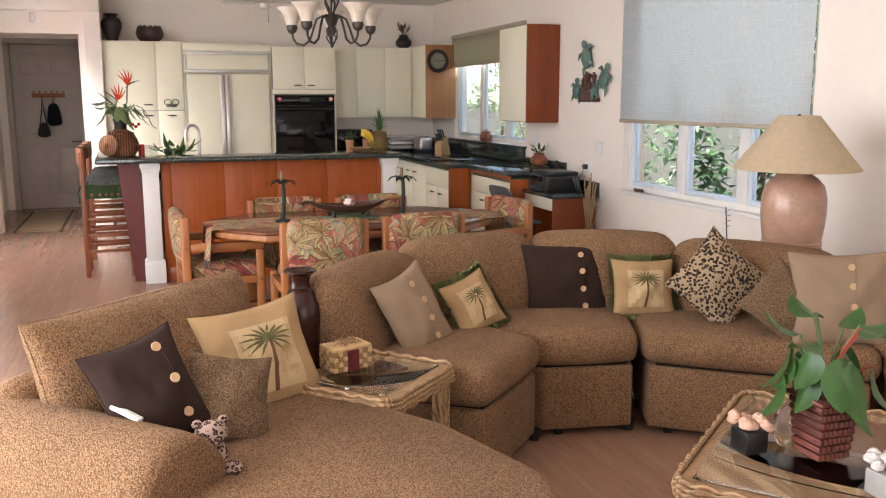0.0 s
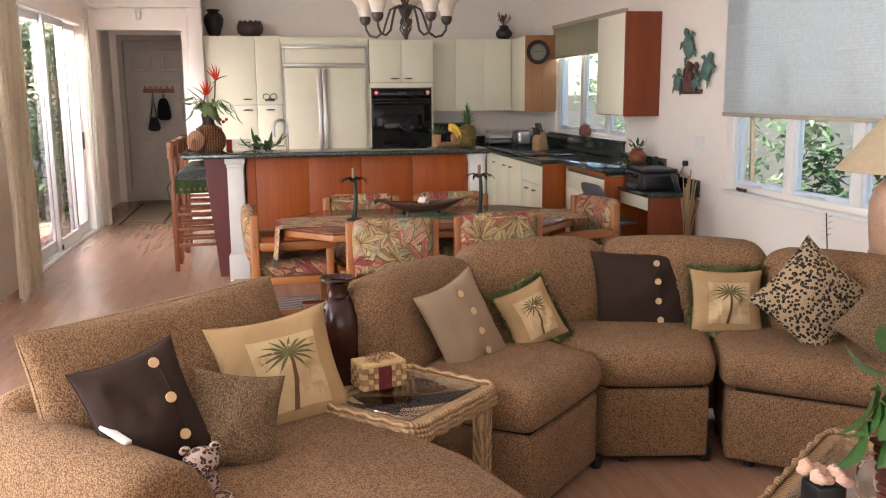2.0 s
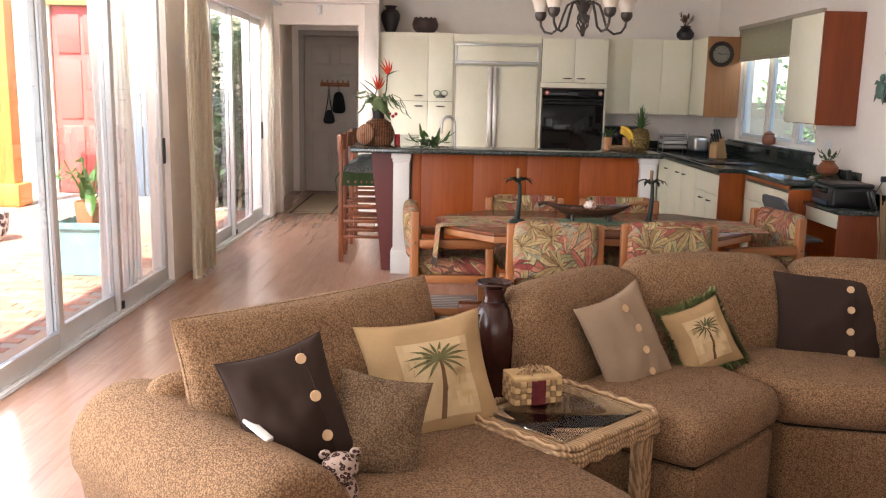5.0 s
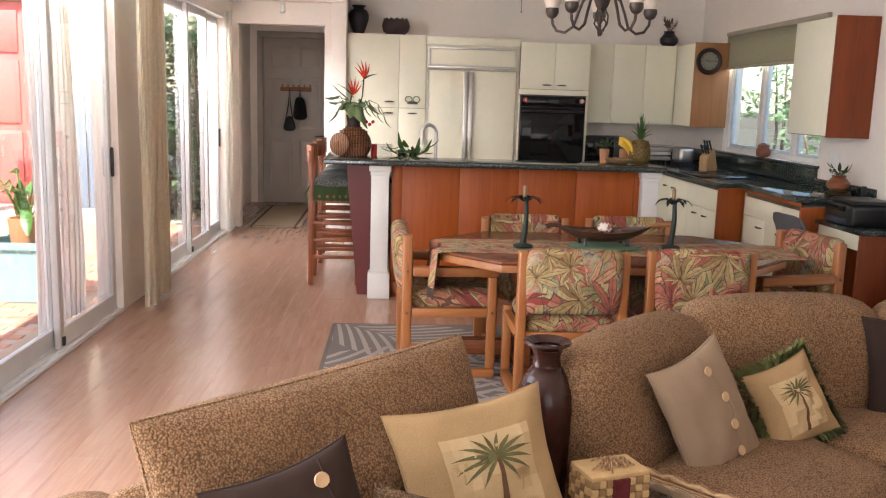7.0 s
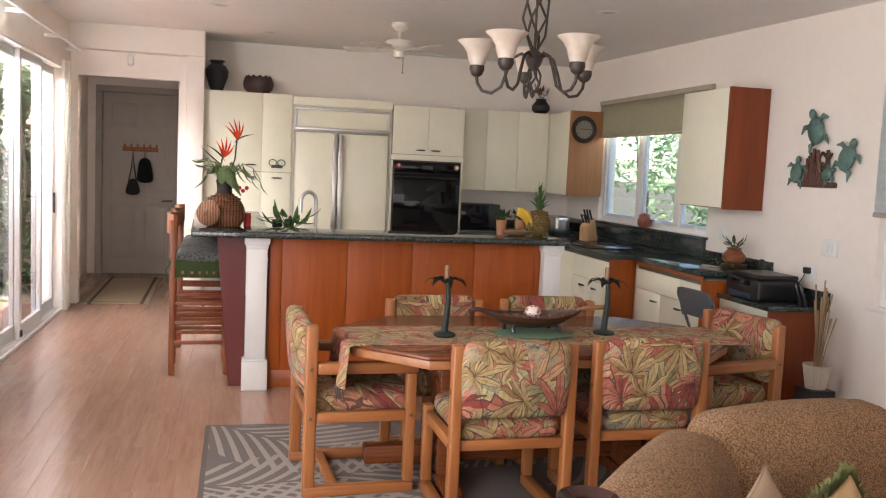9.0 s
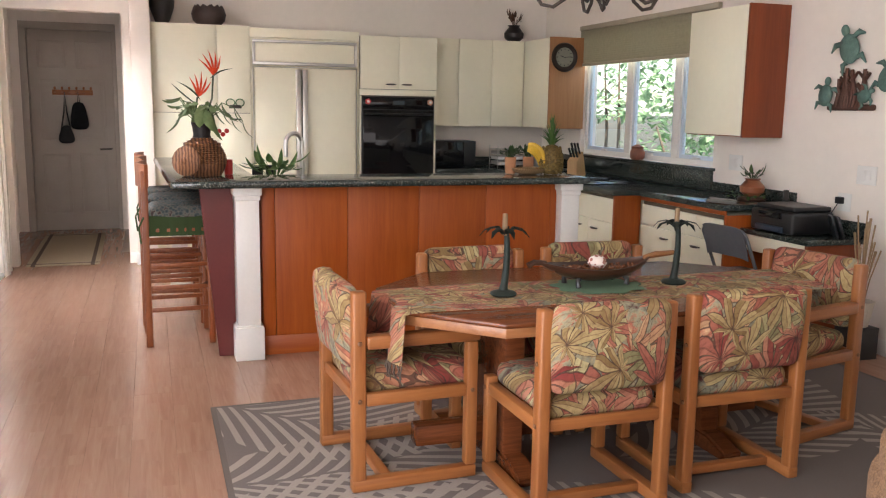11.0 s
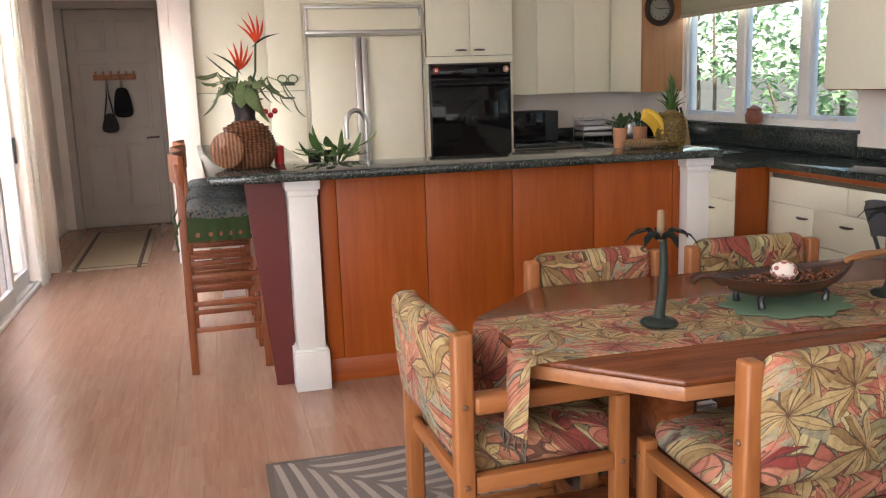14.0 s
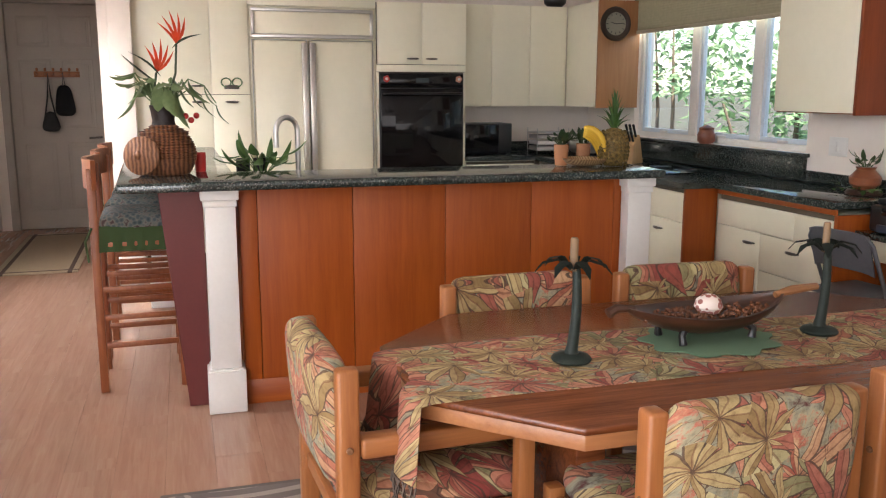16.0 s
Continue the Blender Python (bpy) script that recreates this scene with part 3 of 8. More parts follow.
window("window_2", W2[0], W2[1], W2[2], W2[3], (0, 0.31, 0.644, 1.0), "white casement window row behind a half-lowered shade")


def shade(name, x, y0, y1, z0, z1, label, mat):
    t = thing(name, (x, (y0 + y1) / 2, z0), label, "window shade")
    n = int((z1 - z0) / 0.022)

    def f(u, v):
        z = z0 + 0.03 + (z1 - z0 - 0.05) * v
        return (x + (0.0009 if round(v * 2 * n) % 2 else -0.0009), y0 + (y1 - y0) * u, z)
    part("cloth", sheet(bmesh.new(), f, 4, 2 * n, 0.003), mat, t, smooth=False)
    part("bottom_rail", boxbm(x - 0.014, y0, z0, x + 0.014, y1, z0 + 0.03, 0.005), SHADE_RAIL, t, "beige bottom rail")
    part("head_rail", boxbm(x - 0.02, y0, z1 - 0.03, x + 0.02, y1, z1 + 0.015, 0.005), SHADE_RAIL, t, "beige head rail")
    return t


SHADE_RAIL = plain("shade_rail", (0.42, 0.36, 0.27), 0.6)
shade("window_shade", XR - 0.022, W2[0] - 0.0, W2[1] + 0.03, 1.36, 2.5, "pale grey cellular shade half lowered over the window", sheer("shade_cloth_pale", (0.72, 0.74, 0.74), 0.55))
shade("window_shade", XR - 0.022, W1[0] - 0.0, W1[1] + 0.03, 1.965, 2.36, "olive beige cellular shade partly lowered over the kitchen window", sheer("shade_cloth_olive", (0.33, 0.30, 0.225), 0.28))


# ---------------------------------------------------------------- sliding glass doors
def glass_panel(x, y0, y1, z1, label, handle=False):
    t = thing("sliding_door", (x, (y0 + y1) / 2, 0.0), label, "glass door", "sliding glass door panels")
    w = 0.062
    for n, q in (("stile", (y0, 0.012, y0 + w, z1)), ("stile", (y1 - w, 0.012, y1, z1)), ("rail", (y0 + w, 0.012, y1 - w, 0.13)), ("rail", (y0 + w, z1 - 0.07, y1 - w, z1))):
        part(n, boxbm(x - 0.02, q[0], q[1], x + 0.02, q[2], q[3], 0.004), ALU, t)
    p = part("pane", boxbm(x - 0.003, y0 + w, 0.13, x + 0.003, y1 - w, z1 - 0.07), GLASS, t)
    p.visible_shadow = False
    part("guide_block", boxbm(x + 0.021, y0 + 0.012, 0.03, x + 0.034, y0 + 0.045, 0.085, 0.004), BLACK, t, "black plastic roller guide")
    if handle:
        part("handle", boxbm(x + 0.021, y1 - 0.045, 0.95, x + 0.04, y1 - 0.02, 1.15, 0.006), BLACK, t, "slim black pull handle")
    return t


for i, (a, b) in enumerate(((-0.15, 1.0), (0.94, 2.0), (1.94, 2.98), (2.92, 3.96), (3.90, 4.94), (4.875, 5.87), (5.80, 6.82))):
    glass_panel(XL - 0.06 - 0.045 * (i % 2), a, b, 2.34, "aluminium-framed sliding glass door onto the patio", i == 6)
for i, (a, b) in enumerate(((7.42, 8.25), (8.19, 9.06), (9.0, 9.83), (9.77, 10.56))):
    glass_panel(XL - 0.06 - 0.045 * (i % 2), a, b, 2.34, "aluminium-framed sliding glass door beside the hall", i == 3)
for y0, y1 in ((D1[0], D1[1]), (D2[0], D2[1])):
    bm = bmesh.new()
    box(bm, XL - 0.16, y0, 0.0, XL + 0.015, y1, 0.012, 0.002)
    for x in (XL - 0.13, XL - 0.085, XL - 0.035, XL + 0.005):
        box(bm, x - 0.004, y0, 0.012, x + 0.004, y1, 0.022)
    box(bm, XL - 0.16, y0, 2.345, XL - 0.005, y1, 2.359)
    setting("door_track", bm, ALU, "aluminium door track set in the floor", "door track")

# curtain rod and drawn curtain between the doors
CURTAIN = sheer("cream_curtain", (0.84, 0.77, 0.63), 0.5)
SHEER = sheer("white_sheer", (0.86, 0.83, 0.76), 0.65)


def curtain(y0, y1, x, z0, z1, folds, amp, label, seed, mat=None):
    rnd = random.Random(seed)
    ph = [rnd.uniform(0, 6.3) for _ in range(3)]

    def f(u, v):
        s = 0.85 + 0.15 * (1 - v) + 0.02 * math.sin(9 * v + ph[0])
        y = (y0 + y1) / 2 + (u - 0.5) * (y1 - y0) * s
        a = amp * (0.6 + 0.4 * math.sin(u * 11 + ph[1]))
        return (x + a * math.sin(2 * math.pi * folds * u + 0.5 * math.sin(3 * v + ph[2])) + 0.01 * math.sin(7 * u + 5 * v), y + 0.012 * math.sin(4 * math.pi * folds * u), z0 + (z1 - z0) * v)
    return solid("curtain", sheet(bmesh.new(), f, folds * 12, 14), mat or CURTAIN, label, "curtain", smooth=80, at=(x, (y0 + y1) / 2, z0))


curtain(6.80, 7.38, XL + 0.17, 0.03, 2.51, 9, 0.045, "cream pleated full-length curtain drawn back beside the glass doors", 1)
curtain(5.95, 6.75, XL - 0.24, 0.03, 2.31, 11, 0.03, "white sheer pleated curtain hanging behind the glass door", 2, SHEER)
curtain(10.26, 10.58, XL + 0.05, 0.03, 2.4, 6, 0.03, "white vertical blind stack beside the hall opening", 3, SHEER)
t = thing("curtain_rod", (XL + 0.12, 6, 2.54), "thin cream curtain rod on brackets above the doors", "curtain rod")
part("rod", tube(bmesh.new(), [(XL + 0.12, 0.0, 2.54), (XL + 0.12, 10.8, 2.54)], 0.012), ALU, t)
for y in (1.5, 4.2, 6.9, 8.4, 9.7, 10.7):
    part("bracket", boxbm(XL + 0.001, y - 0.012, 2.525, XL + 0.12, y + 0.012, 2.555, 0.003), ALU, t)



# ---------------------------------------------------------------- kitchen
def zone_start():
    return set(scene.objects)


def settle(before, dx, dy, dz=0.0):
    """Moves all things made since zone_start() together to where they stand in the house."""
    for ob in scene.objects:
        if ob not in before and ob.parent is None:
            ob.matrix_basis = Matrix.Translation((dx, dy, dz)) @ ob.matrix_basis


def pull(parent, p, along, out):
    """A dark arched drawer pull, 10 cm long."""
    p, a, o = Vector(p), Vector(along), Vector(out)
    pts = [p + a * (0.052 * s) + o * (0.004 + 0.02 * (1 - s * s) ** 0.5 if abs(s) < 1 else 0.0) for s in (-1, -0.8, -0.4, 0, 0.4, 0.8, 1)]
    return part("handle", tube(bmesh.new(), pts, [0.004, 0.007, 0.009, 0.010, 0.009, 0.007, 0.004], 6), PEWTER, parent, "dark pewter pull", smooth=60)


def cabinet(name, side, at, depth, u0, u1, z0, z1, fronts, label, category, mat=None, front_mat=None, group="", body_mat=None):
    """A cabinet unit. side 'n': its front faces -y at y=at; 'e': its front faces -x at x=at. fronts: (kind, u0, u1, z0, z1, pull u, pull z)."""
    front_mat = front_mat or CREAM
    body_mat = body_mat or CREAM
    t = thing(name, ((u0 + u1) / 2, at + depth / 2, z0) if side == "n" else (at + depth / 2, (u0 + u1) / 2, z0), label, category, group)

    def slab(a0, a1, b0, b1, d0, d1, bev=0.002):
        return boxbm(a0, at + d0, b0, a1, at + d1, b1, bev) if side == "n" else boxbm(at + d0, a0, b0, at + d1, a1, b1, bev)
    part("body", slab(u0 + 0.001, u1 - 0.001, z0, z1 - 0.001, 0.022, depth), body_mat, t)
    # thin dark sheet over the cream body, painted shade for the front gaps
    part("carcass_edge", slab(u0 + 0.004, u1 - 0.004, z0 + 0.004, z1 - 0.005, 0.0195, 0.0215, 0), GAP_SHADE, t, "dark sheet standing in for shade between fronts")
    for f in fronts:
        d = part(f[0], slab(f[1] + 0.002, f[2] - 0.002, f[3] + 0.002, f[4] - 0.002, 0.0, 0.019, 0.002), front_mat, t)
        if len(f) > 5:
            if side == "n":
                pull(d, (f[5], at, f[6]), (1, 0, 0), (0, -1, 0))
            else:
                pull(d, (at, f[5], f[6]), (0, 1, 0), (-1, 0, 0))
    return t


YF = 10.955
back_wall_zone = zone_start()
cabinet("tall_cabinet", "n", YF, 0.615, -0.87, -0.25, 0.1, 2.26, [("door", -0.87, -0.25, 1.43, 2.26, -0.36, 1.50), ("door", -0.87, -0.25, 0.1, 1.43, -0.36, 1.37)], "cream flat-front tall pantry cupboard", "cabinet", group="kitchen cabinets")
cabinet("tall_cabinet", "n", YF, 0.615, -0.25, 0.06, 0.1, 2.26, [("door", -0.25, 0.06, 1.43, 2.26, -0.09, 1.50), ("door", -0.25, 0.06, 0.1, 1.43, -0.09, 1.37)], "narrow cream flat-front tall cupboard", "cabinet", group="kitchen cabinets")
cabinet("oven_cabinet", "n", YF, 0.615, 1.14, 1.96, 0.1, 2.22, [("door", 1.15, 1.555, 1.69, 2.22, 1.47, 1.74), ("door", 1.555, 1.96, 1.69, 2.22, 1.64, 1.74), ("panel", 1.14, 1.96, 1.625, 1.69), ("drawer", 1.14, 1.96, 0.1, 0.68, 1.55, 0.55), ("panel", 1.14, 1.165, 0.68, 1.625), ("panel", 1.935, 1.96, 0.68, 1.625)], "cream cupboard unit built round a wall oven", "cabinet", group="kitchen cabinets")
cabinet("fridge_surround", "n", YF + 0.01, 0.6, 0.06, 1.14, 2.16, 2.25, [("panel", 0.06, 1.14, 2.16, 2.25)], "cream filler panel above the refrigerator", "cabinet", group="kitchen cabinets")

# built-in refrigerator with cream panels
t = thing("refrigerator", (0.6, YF + 0.3, 0.0), "built-in refrigerator with cream panels in steel trim", "refrigerator")
part("body", boxbm(0.062, YF + 0.03, 0.0, 1.138, YF + 0.61, 2.159, 0.003), CREAM, t)
bm = bmesh.new()
for q in ((0.085, 1.90, 1.115, 1.93), (0.085, 2.115, 1.115, 2.14), (0.085, 1.93, 0.11, 2.115), (1.09, 1.93, 1.115, 2.115)):
    box(bm, q[0], YF - 0.012, q[1], q[2], YF + 0.028, q[3], 0.004)
part("grille_frame", bm, CHROME, t, "brushed steel frame")
part("grille_panel", boxbm(0.112, YF + 0.004, 1.932, 1.088, YF + 0.028, 2.113, 0.003), CREAM, t)
for n, a, b in (("freezer_door", 0.085, 0.545), ("door", 0.562, 1.115)):
    d = part(n, boxbm(a + 0.014, YF + 0.002, 0.12, b - 0.014, YF + 0.028, 1.875, 0.003), CREAM, t)
    bm = bmesh.new()
    for q in ((a, 0.11, a + 0.005, 1.885), (b - 0.005, 0.11, b, 1.885), (a + 0.005, 1.879, b - 0.005, 1.885)):
        box(bm, q[0], YF - 0.004, q[1], q[2], YF + 0.028, q[3], 0.003)
    part("trim", bm, CHROME, d, "steel edge trim")
for x in (0.496, 0.558):
    part("handle", boxbm(x, YF - 0.045, 0.14, x + 0.052, YF - 0.004, 1.86, 0.006), CHROME, t, "full-length steel pull")

# wall oven
t = thing("wall_oven", (1.55, YF, 0.69), "black glass wall oven in a cream cupboard", "oven")
part("frame", boxbm(1.166, YF - 0.006, 0.69, 1.934, YF + 0.0185, 1.615, 0.004), BLACK, t)
part("control_panel", boxbm(1.172, YF - 0.022, 1.49, 1.928, YF - 0.007, 1.61, 0.005), BLACKGLASS, t)
d = part("door", boxbm(1.172, YF - 0.034, 0.80, 1.928, YF - 0.007, 1.48, 0.008), BLACKGLASS, t)
part("window", boxbm(1.30, YF - 0.037, 0.92, 1.80, YF - 0.0345, 1.30, 0.001), BLACKGLASS, d, "dark oven window")
part("handle", tube(bmesh.new(), [(1.20, YF - 0.034, 1.44), (1.20, YF - 0.075, 1.44), (1.90, YF - 0.075, 1.44), (1.90, YF - 0.034, 1.44)], 0.011), BLACK, t, smooth=60)
part("vent", boxbm(1.172, YF - 0.03, 0.70, 1.928, YF - 0.007, 0.79, 0.004), BLACK, t)
part("display", boxbm(1.49, YF - 0.024, 1.535, 1.61, YF - 0.0225, 1.575), plain("oven_display", (0.02, 0.035, 0.04), 0.2), t, "small dark clock display")
RED = plain("red_enamel", (0.5, 0.03, 0.025), 0.4)
for x in (1.225, 1.885):
    m = thing("fridge_magnet", (x, YF - 0.023, 1.565), "small red and white flower magnet on the oven", "magnet", "oven magnets")
    bm = bmesh.new()
    for a in range(5):
        lathe(bm, [(0.0005, -0.012), (0.014, -0.008), (0.016, 0), (0.0005, 0.001)], 8, (0.016 * math.cos(a * 1.257), 0.016 * math.sin(a * 1.257), 0), close=False)
    bm.transform(pose(0, 0, 0, -90))
    part("petals", bm, RED if x < 1.5 else plain("pink_petals", (0.6, 0.3, 0.2), 0.5), m, local=True)
    part("centre", box(bmesh.new(), -0.012, -0.018, -0.012, 0.012, -0.008, 0.012, 0.004), TRIM, m, "white centre", local=True)
# heart-shaped trivet on the cupboard
t = thing("wall_trivet", (-0.09, YF - 0.01, 1.52), "small green wire heart hung on the cupboard", "wall decoration")
for dx in (-0.045, 0.045):
    part("loop", tube(bmesh.new(), [(-0.09 + dx + 0.04 * math.cos(a), YF - 0.01, 1.53 + 0.035 * math.sin(a)) for a in np.linspace(0, 2 * math.pi, 14)[:-1]], 0.006, 6, True), plain("green_wire", (0.10, 0.2, 0.08), 0.5), t, smooth=60)
part("bar", boxbm(-0.15, YF - 0.014, 1.475, -0.03, YF - 0.002, 1.495, 0.004), PEWTER, t)

settle(back_wall_zone, 0.125, 0.0)

# upper cabinets
for a, b in ((2.09, 2.43), (2.43, 2.815), (2.815, 3.188)):
    cabinet("upper_cabinet", "n", 11.24, 0.33, a, b, 1.32, 2.25, [("door", a, b, 1.32, 2.25)], "cream flat-front upper kitchen cupboard", "cabinet", group="upper cabinets")
cabinet("upper_cabinet", "e", 3.19, 0.40, 10.60, 11.235, 1.32, 2.25, [("door", 10.60, 11.235, 1.32, 2.25)], "cream corner upper cupboard with a pale wood end", "cabinet", group="upper cabinets")
setting("end_panel", boxbm(3.192, 10.575, 1.315, XR - 0.001, 10.598, 2.255, 0.002), MAPLE, "pale reddish wood cupboard end panel", "panel")
cabinet("upper_cabinet", "e", 3.255, 0.34, 7.50, 8.19, 1.335, 2.262, [("door", 7.50, 8.19, 1.34, 2.262)], "cream wall cupboard with a cherry wood side", "cabinet", group="upper cabinets", body_mat=CHERRY)
setting("end_panel", boxbm(3.255, 7.475, 1.33, XR - 0.001, 7.498, 2.267, 0.002), CHERRY_SHADED, "cherry wall cupboard end panel, veneer darkened for shade", "panel")

# wall clock on the end panel
t = thing("wall_clock", (3.35, 10.573, 2.05), "round wall clock with a dark rim and grey dial", "clock")
bm = lathe(bmesh.new(), [(0.10, 0.0), (0.145, 0.0), (0.15, 0.012), (0.14, 0.03), (0.115, 0.03), (0.10, 0.018), (0.10, 0.0)], 32, close=False)
bm.transform(pose(0, 0, 0, 90))
part("rim", bm, plain("clock_rim", (0.035, 0.02, 0.015), 0.4), t, local=True)
bm = lathe(bmesh.new(), [(0.001, 0.012), (0.1, 0.012), (0.1, 0.004)], 32, close=False)
bm.transform(pose(0, 0, 0, 90))
part("dial", bm, plain("clock_dial", (0.26, 0.25, 0.2), 0.5), t, local=True)
for name, ang, ln in (("hour_hand", 285, 0.05), ("minute_hand", 85, 0.08)):
    bm = boxbm(-0.003, -0.0165, -0.01, 0.003, -0.014, ln)
    bm.transform(pose(0, 0, 0, 0, ang, 0))
    part(name, bm, BLACK, t, local=True)
for h in range(12):
    bm = boxbm(-0.003, -0.0155, 0.075, 0.003, -0.0125, 0.092)
    bm.transform(pose(0, 0, 0, 0, h * 30, 0))
    part("hour_mark", bm, BLACK, t, local=True)

# counters on the back and window walls: front steps forward for the hob
CZ = 0.872
worktop = thing("worktop", (3.0, 9.2, CZ - 0.04), "dark green-black granite worktop along two walls", "worktop")
bm = bmesh.new()
prism(bm, [(2.98, 7.27), (XR - 0.001, 7.27), (XR - 0.001, YB - 0.001), (2.09, YB - 0.001), (2.09, 10.91), (2.75, 10.91), (2.75, 8.38), (2.98, 8.38)], CZ - 0.04, CZ, 0.004)
part("slab", bm, GRANITE, worktop)
part("backsplash", boxbm(XR - 0.03, 8.26, CZ + 0.002, XR - 0.001, YB - 0.04, 1.031, 0.003), GRANITE, worktop)
part("backsplash", boxbm(2.09, YB - 0.03, CZ + 0.002, XR - 0.035, YB - 0.001, 0.97, 0.003), GRANITE, worktop)
part("backsplash", boxbm(XR - 0.03, 7.27, CZ + 0.002, XR - 0.001, 8.255, 0.95, 0.003), GRANITE, worktop)
part("window_ledge", boxbm(XR - 0.06, 8.24, 1.032, XR + 0.045, 10.70, 1.058, 0.004), GRANITE, worktop, "granite window ledge")
cabinet("base_cabinet", "e", 3.015, 0.57, 7.30, 8.38, 0.1, CZ - 0.075, [("drawer", 7.62, 8.38, 0.60, 0.765), ("drawer", 7.30, 7.62, 0.6, 0.765), ("door", 7.92, 8.38, 0.12, 0.6, 8.02, 0.53), ("drawer", 7.30, 7.92, 0.37, 0.6, 7.61, 0.53), ("drawer", 7.30, 7.92, 0.12, 0.37, 7.61, 0.30)], "cream base cupboard with drawers under granite", "cabinet", group="base cabinets")
setting("counter_rail", boxbm(3.005, 7.275, CZ - 0.074, 3.02, 8.378, CZ - 0.041, 0.002), CHERRY_H, "cherry rail under the worktop edge", "trim")
setting("counter_end", boxbm(3.015, 7.272, 0.0, XR - 0.001, 7.297, CZ - 0.075, 0.002), CHERRY, "cherry cupboard end panel", "panel")
setting("counter_step", boxbm(2.77, 8.384, 0.0, 3.013, 8.41, CZ - 0.041, 0.002), CHERRY, "cherry return panel where the counter steps forward", "panel")
cabinet("base_cabinet", "e", 2.78, 0.80, 8.412, 9.25, 0.1, CZ - 0.045, [("drawer", 8.42, 9.25, 0.60, 0.8), ("door", 8.42, 8.84, 0.12, 0.6, 8.72, 0.53), ("drawer", 8.84, 9.25, 0.12, 0.6, 9.0, 0.53)], "cream base cupboard with drawers beneath the hob", "cabinet", group="base cabinets")
cabinet("base_cabinet", "e", 2.78, 0.80, 9.25, 10.92, 0.1, CZ - 0.045, [("door", 9.25, 9.84, 0.12, 0.8, 9.7, 0.7), ("door", 9.84, 10.42, 0.12, 0.8, 9.98, 0.7), ("door", 10.42, 10.92, 0.12, 0.8, 10.5, 0.7)], "cream base cupboards under dark granite", "cabinet", group="base cabinets")
cabinet("base_cabinet", "n", 10.95, 0.6, 2.095, 2.775, 0.1, CZ - 0.045, [("drawer", 2.095, 2.775, 0.62, 0.8, 2.43, 0.72), ("door", 2.095, 2.43, 0.12, 0.62, 2.35, 0.55), ("door", 2.43, 2.775, 0.12, 0.62, 2.42, 0.55)], "cream base cupboard on the back wall", "cabinet", group="base cabinets")
setting("toe_kick", boxbm(3.07, 7.30, 0.0, 3.09, 8.38, 0.099), CHERRY_H, "recessed cherry plinth", "trim")

# desk at the end of the counter
DZ = 0.715
t = thing("desk", (3.35, 6.95, 0.0), "built-in desk with granite top and cherry end panel", "desk")
part("top", boxbm(3.13, 6.60, DZ - 0.035, XR - 0.001, 7.268, DZ, 0.006), GRANITE, t)
part("end_panel", boxbm(3.16, 6.63, 0.0, XR - 0.02, 6.66, DZ - 0.036, 0.003), CHERRY_SHADED, t)
part("drawer_front", boxbm(3.16, 6.662, DZ - 0.15, 3.18, 7.266, DZ - 0.038, 0.003), CREAM, t)
part("upstand", boxbm(XR - 0.025, 6.60, DZ + 0.001, XR - 0.001, 7.268, DZ + 0.1, 0.003), GRANITE, t)

# ---------------------------------------------------------------- island bar
BZ = 1.075
t = thing("island_bar", (0.6, 7.6, 0.0), "cherry-panelled kitchen island with a raised granite bar", "kitchen island")
bm = prism(bmesh.new(), [(-0.66, 7.27), (1.95, 7.27), (1.95, 7.74), (-0.17, 7.74), (-0.17, 9.70), (-0.74, 9.70)], BZ - 0.042, BZ, 0.012, 3)
part("bar_top", bm, GRANITE, t, "polished dark granite bar top")
part("body", boxbm(-0.15, 7.445, 0.0, 1.78, 7.70, BZ - 0.044), CHERRY, t)
part("end_body", boxbm(-0.26, 7.702, 0.1, -0.17, 9.62, BZ - 0.044, 0.003), CREAM, t, "cream island side")
part("plinth", boxbm(-0.245, 7.702, 0.0, -0.18, 9.6, 0.098), CHERRY_H, t)
part("toe_board", boxbm(-0.15, 7.425, 0.0, 1.78, 7.443, 0.118, 0.002), CHERRY_H, t)
for a, b in ((-0.147, -0.07), (-0.067, 0.373), (0.376, 0.829), (0.832, 1.279), (1.282, 1.735), (1.738, 1.78)):
    part("panel", boxbm(a, 7.418, 0.12, b, 7.443, BZ - 0.045, 0.002), CHERRY, t)


def bar_post(x0, x1, y0, y1):
    p = part("post", boxbm(x0, y0, 0.21, x1, y1, 0.955, 0.003), TRIM, t, "square white painted post")
    part("post_base", boxbm(x0 - 0.018, y0 - 0.018, 0.0, x1 + 0.018, y1 + 0.018, 0.2, 0.005), TRIM, p)
    part("collar", boxbm(x0 - 0.008, y0 - 0.008, 0.2, x1 + 0.008, y1 + 0.008, 0.21, 0.003), TRIM, p)
    bm = bmesh.new()
    box(bm, x0 - 0.006, y0 - 0.006, 0.955, x1 + 0.006, y1 + 0.006, 0.985, 0.004)
    box(bm, x0 - 0.016, y0 - 0.016, 0.985, x1 + 0.016, y1 + 0.016, BZ - 0.044, 0.006)
    part("capital", bm, TRIM, p)


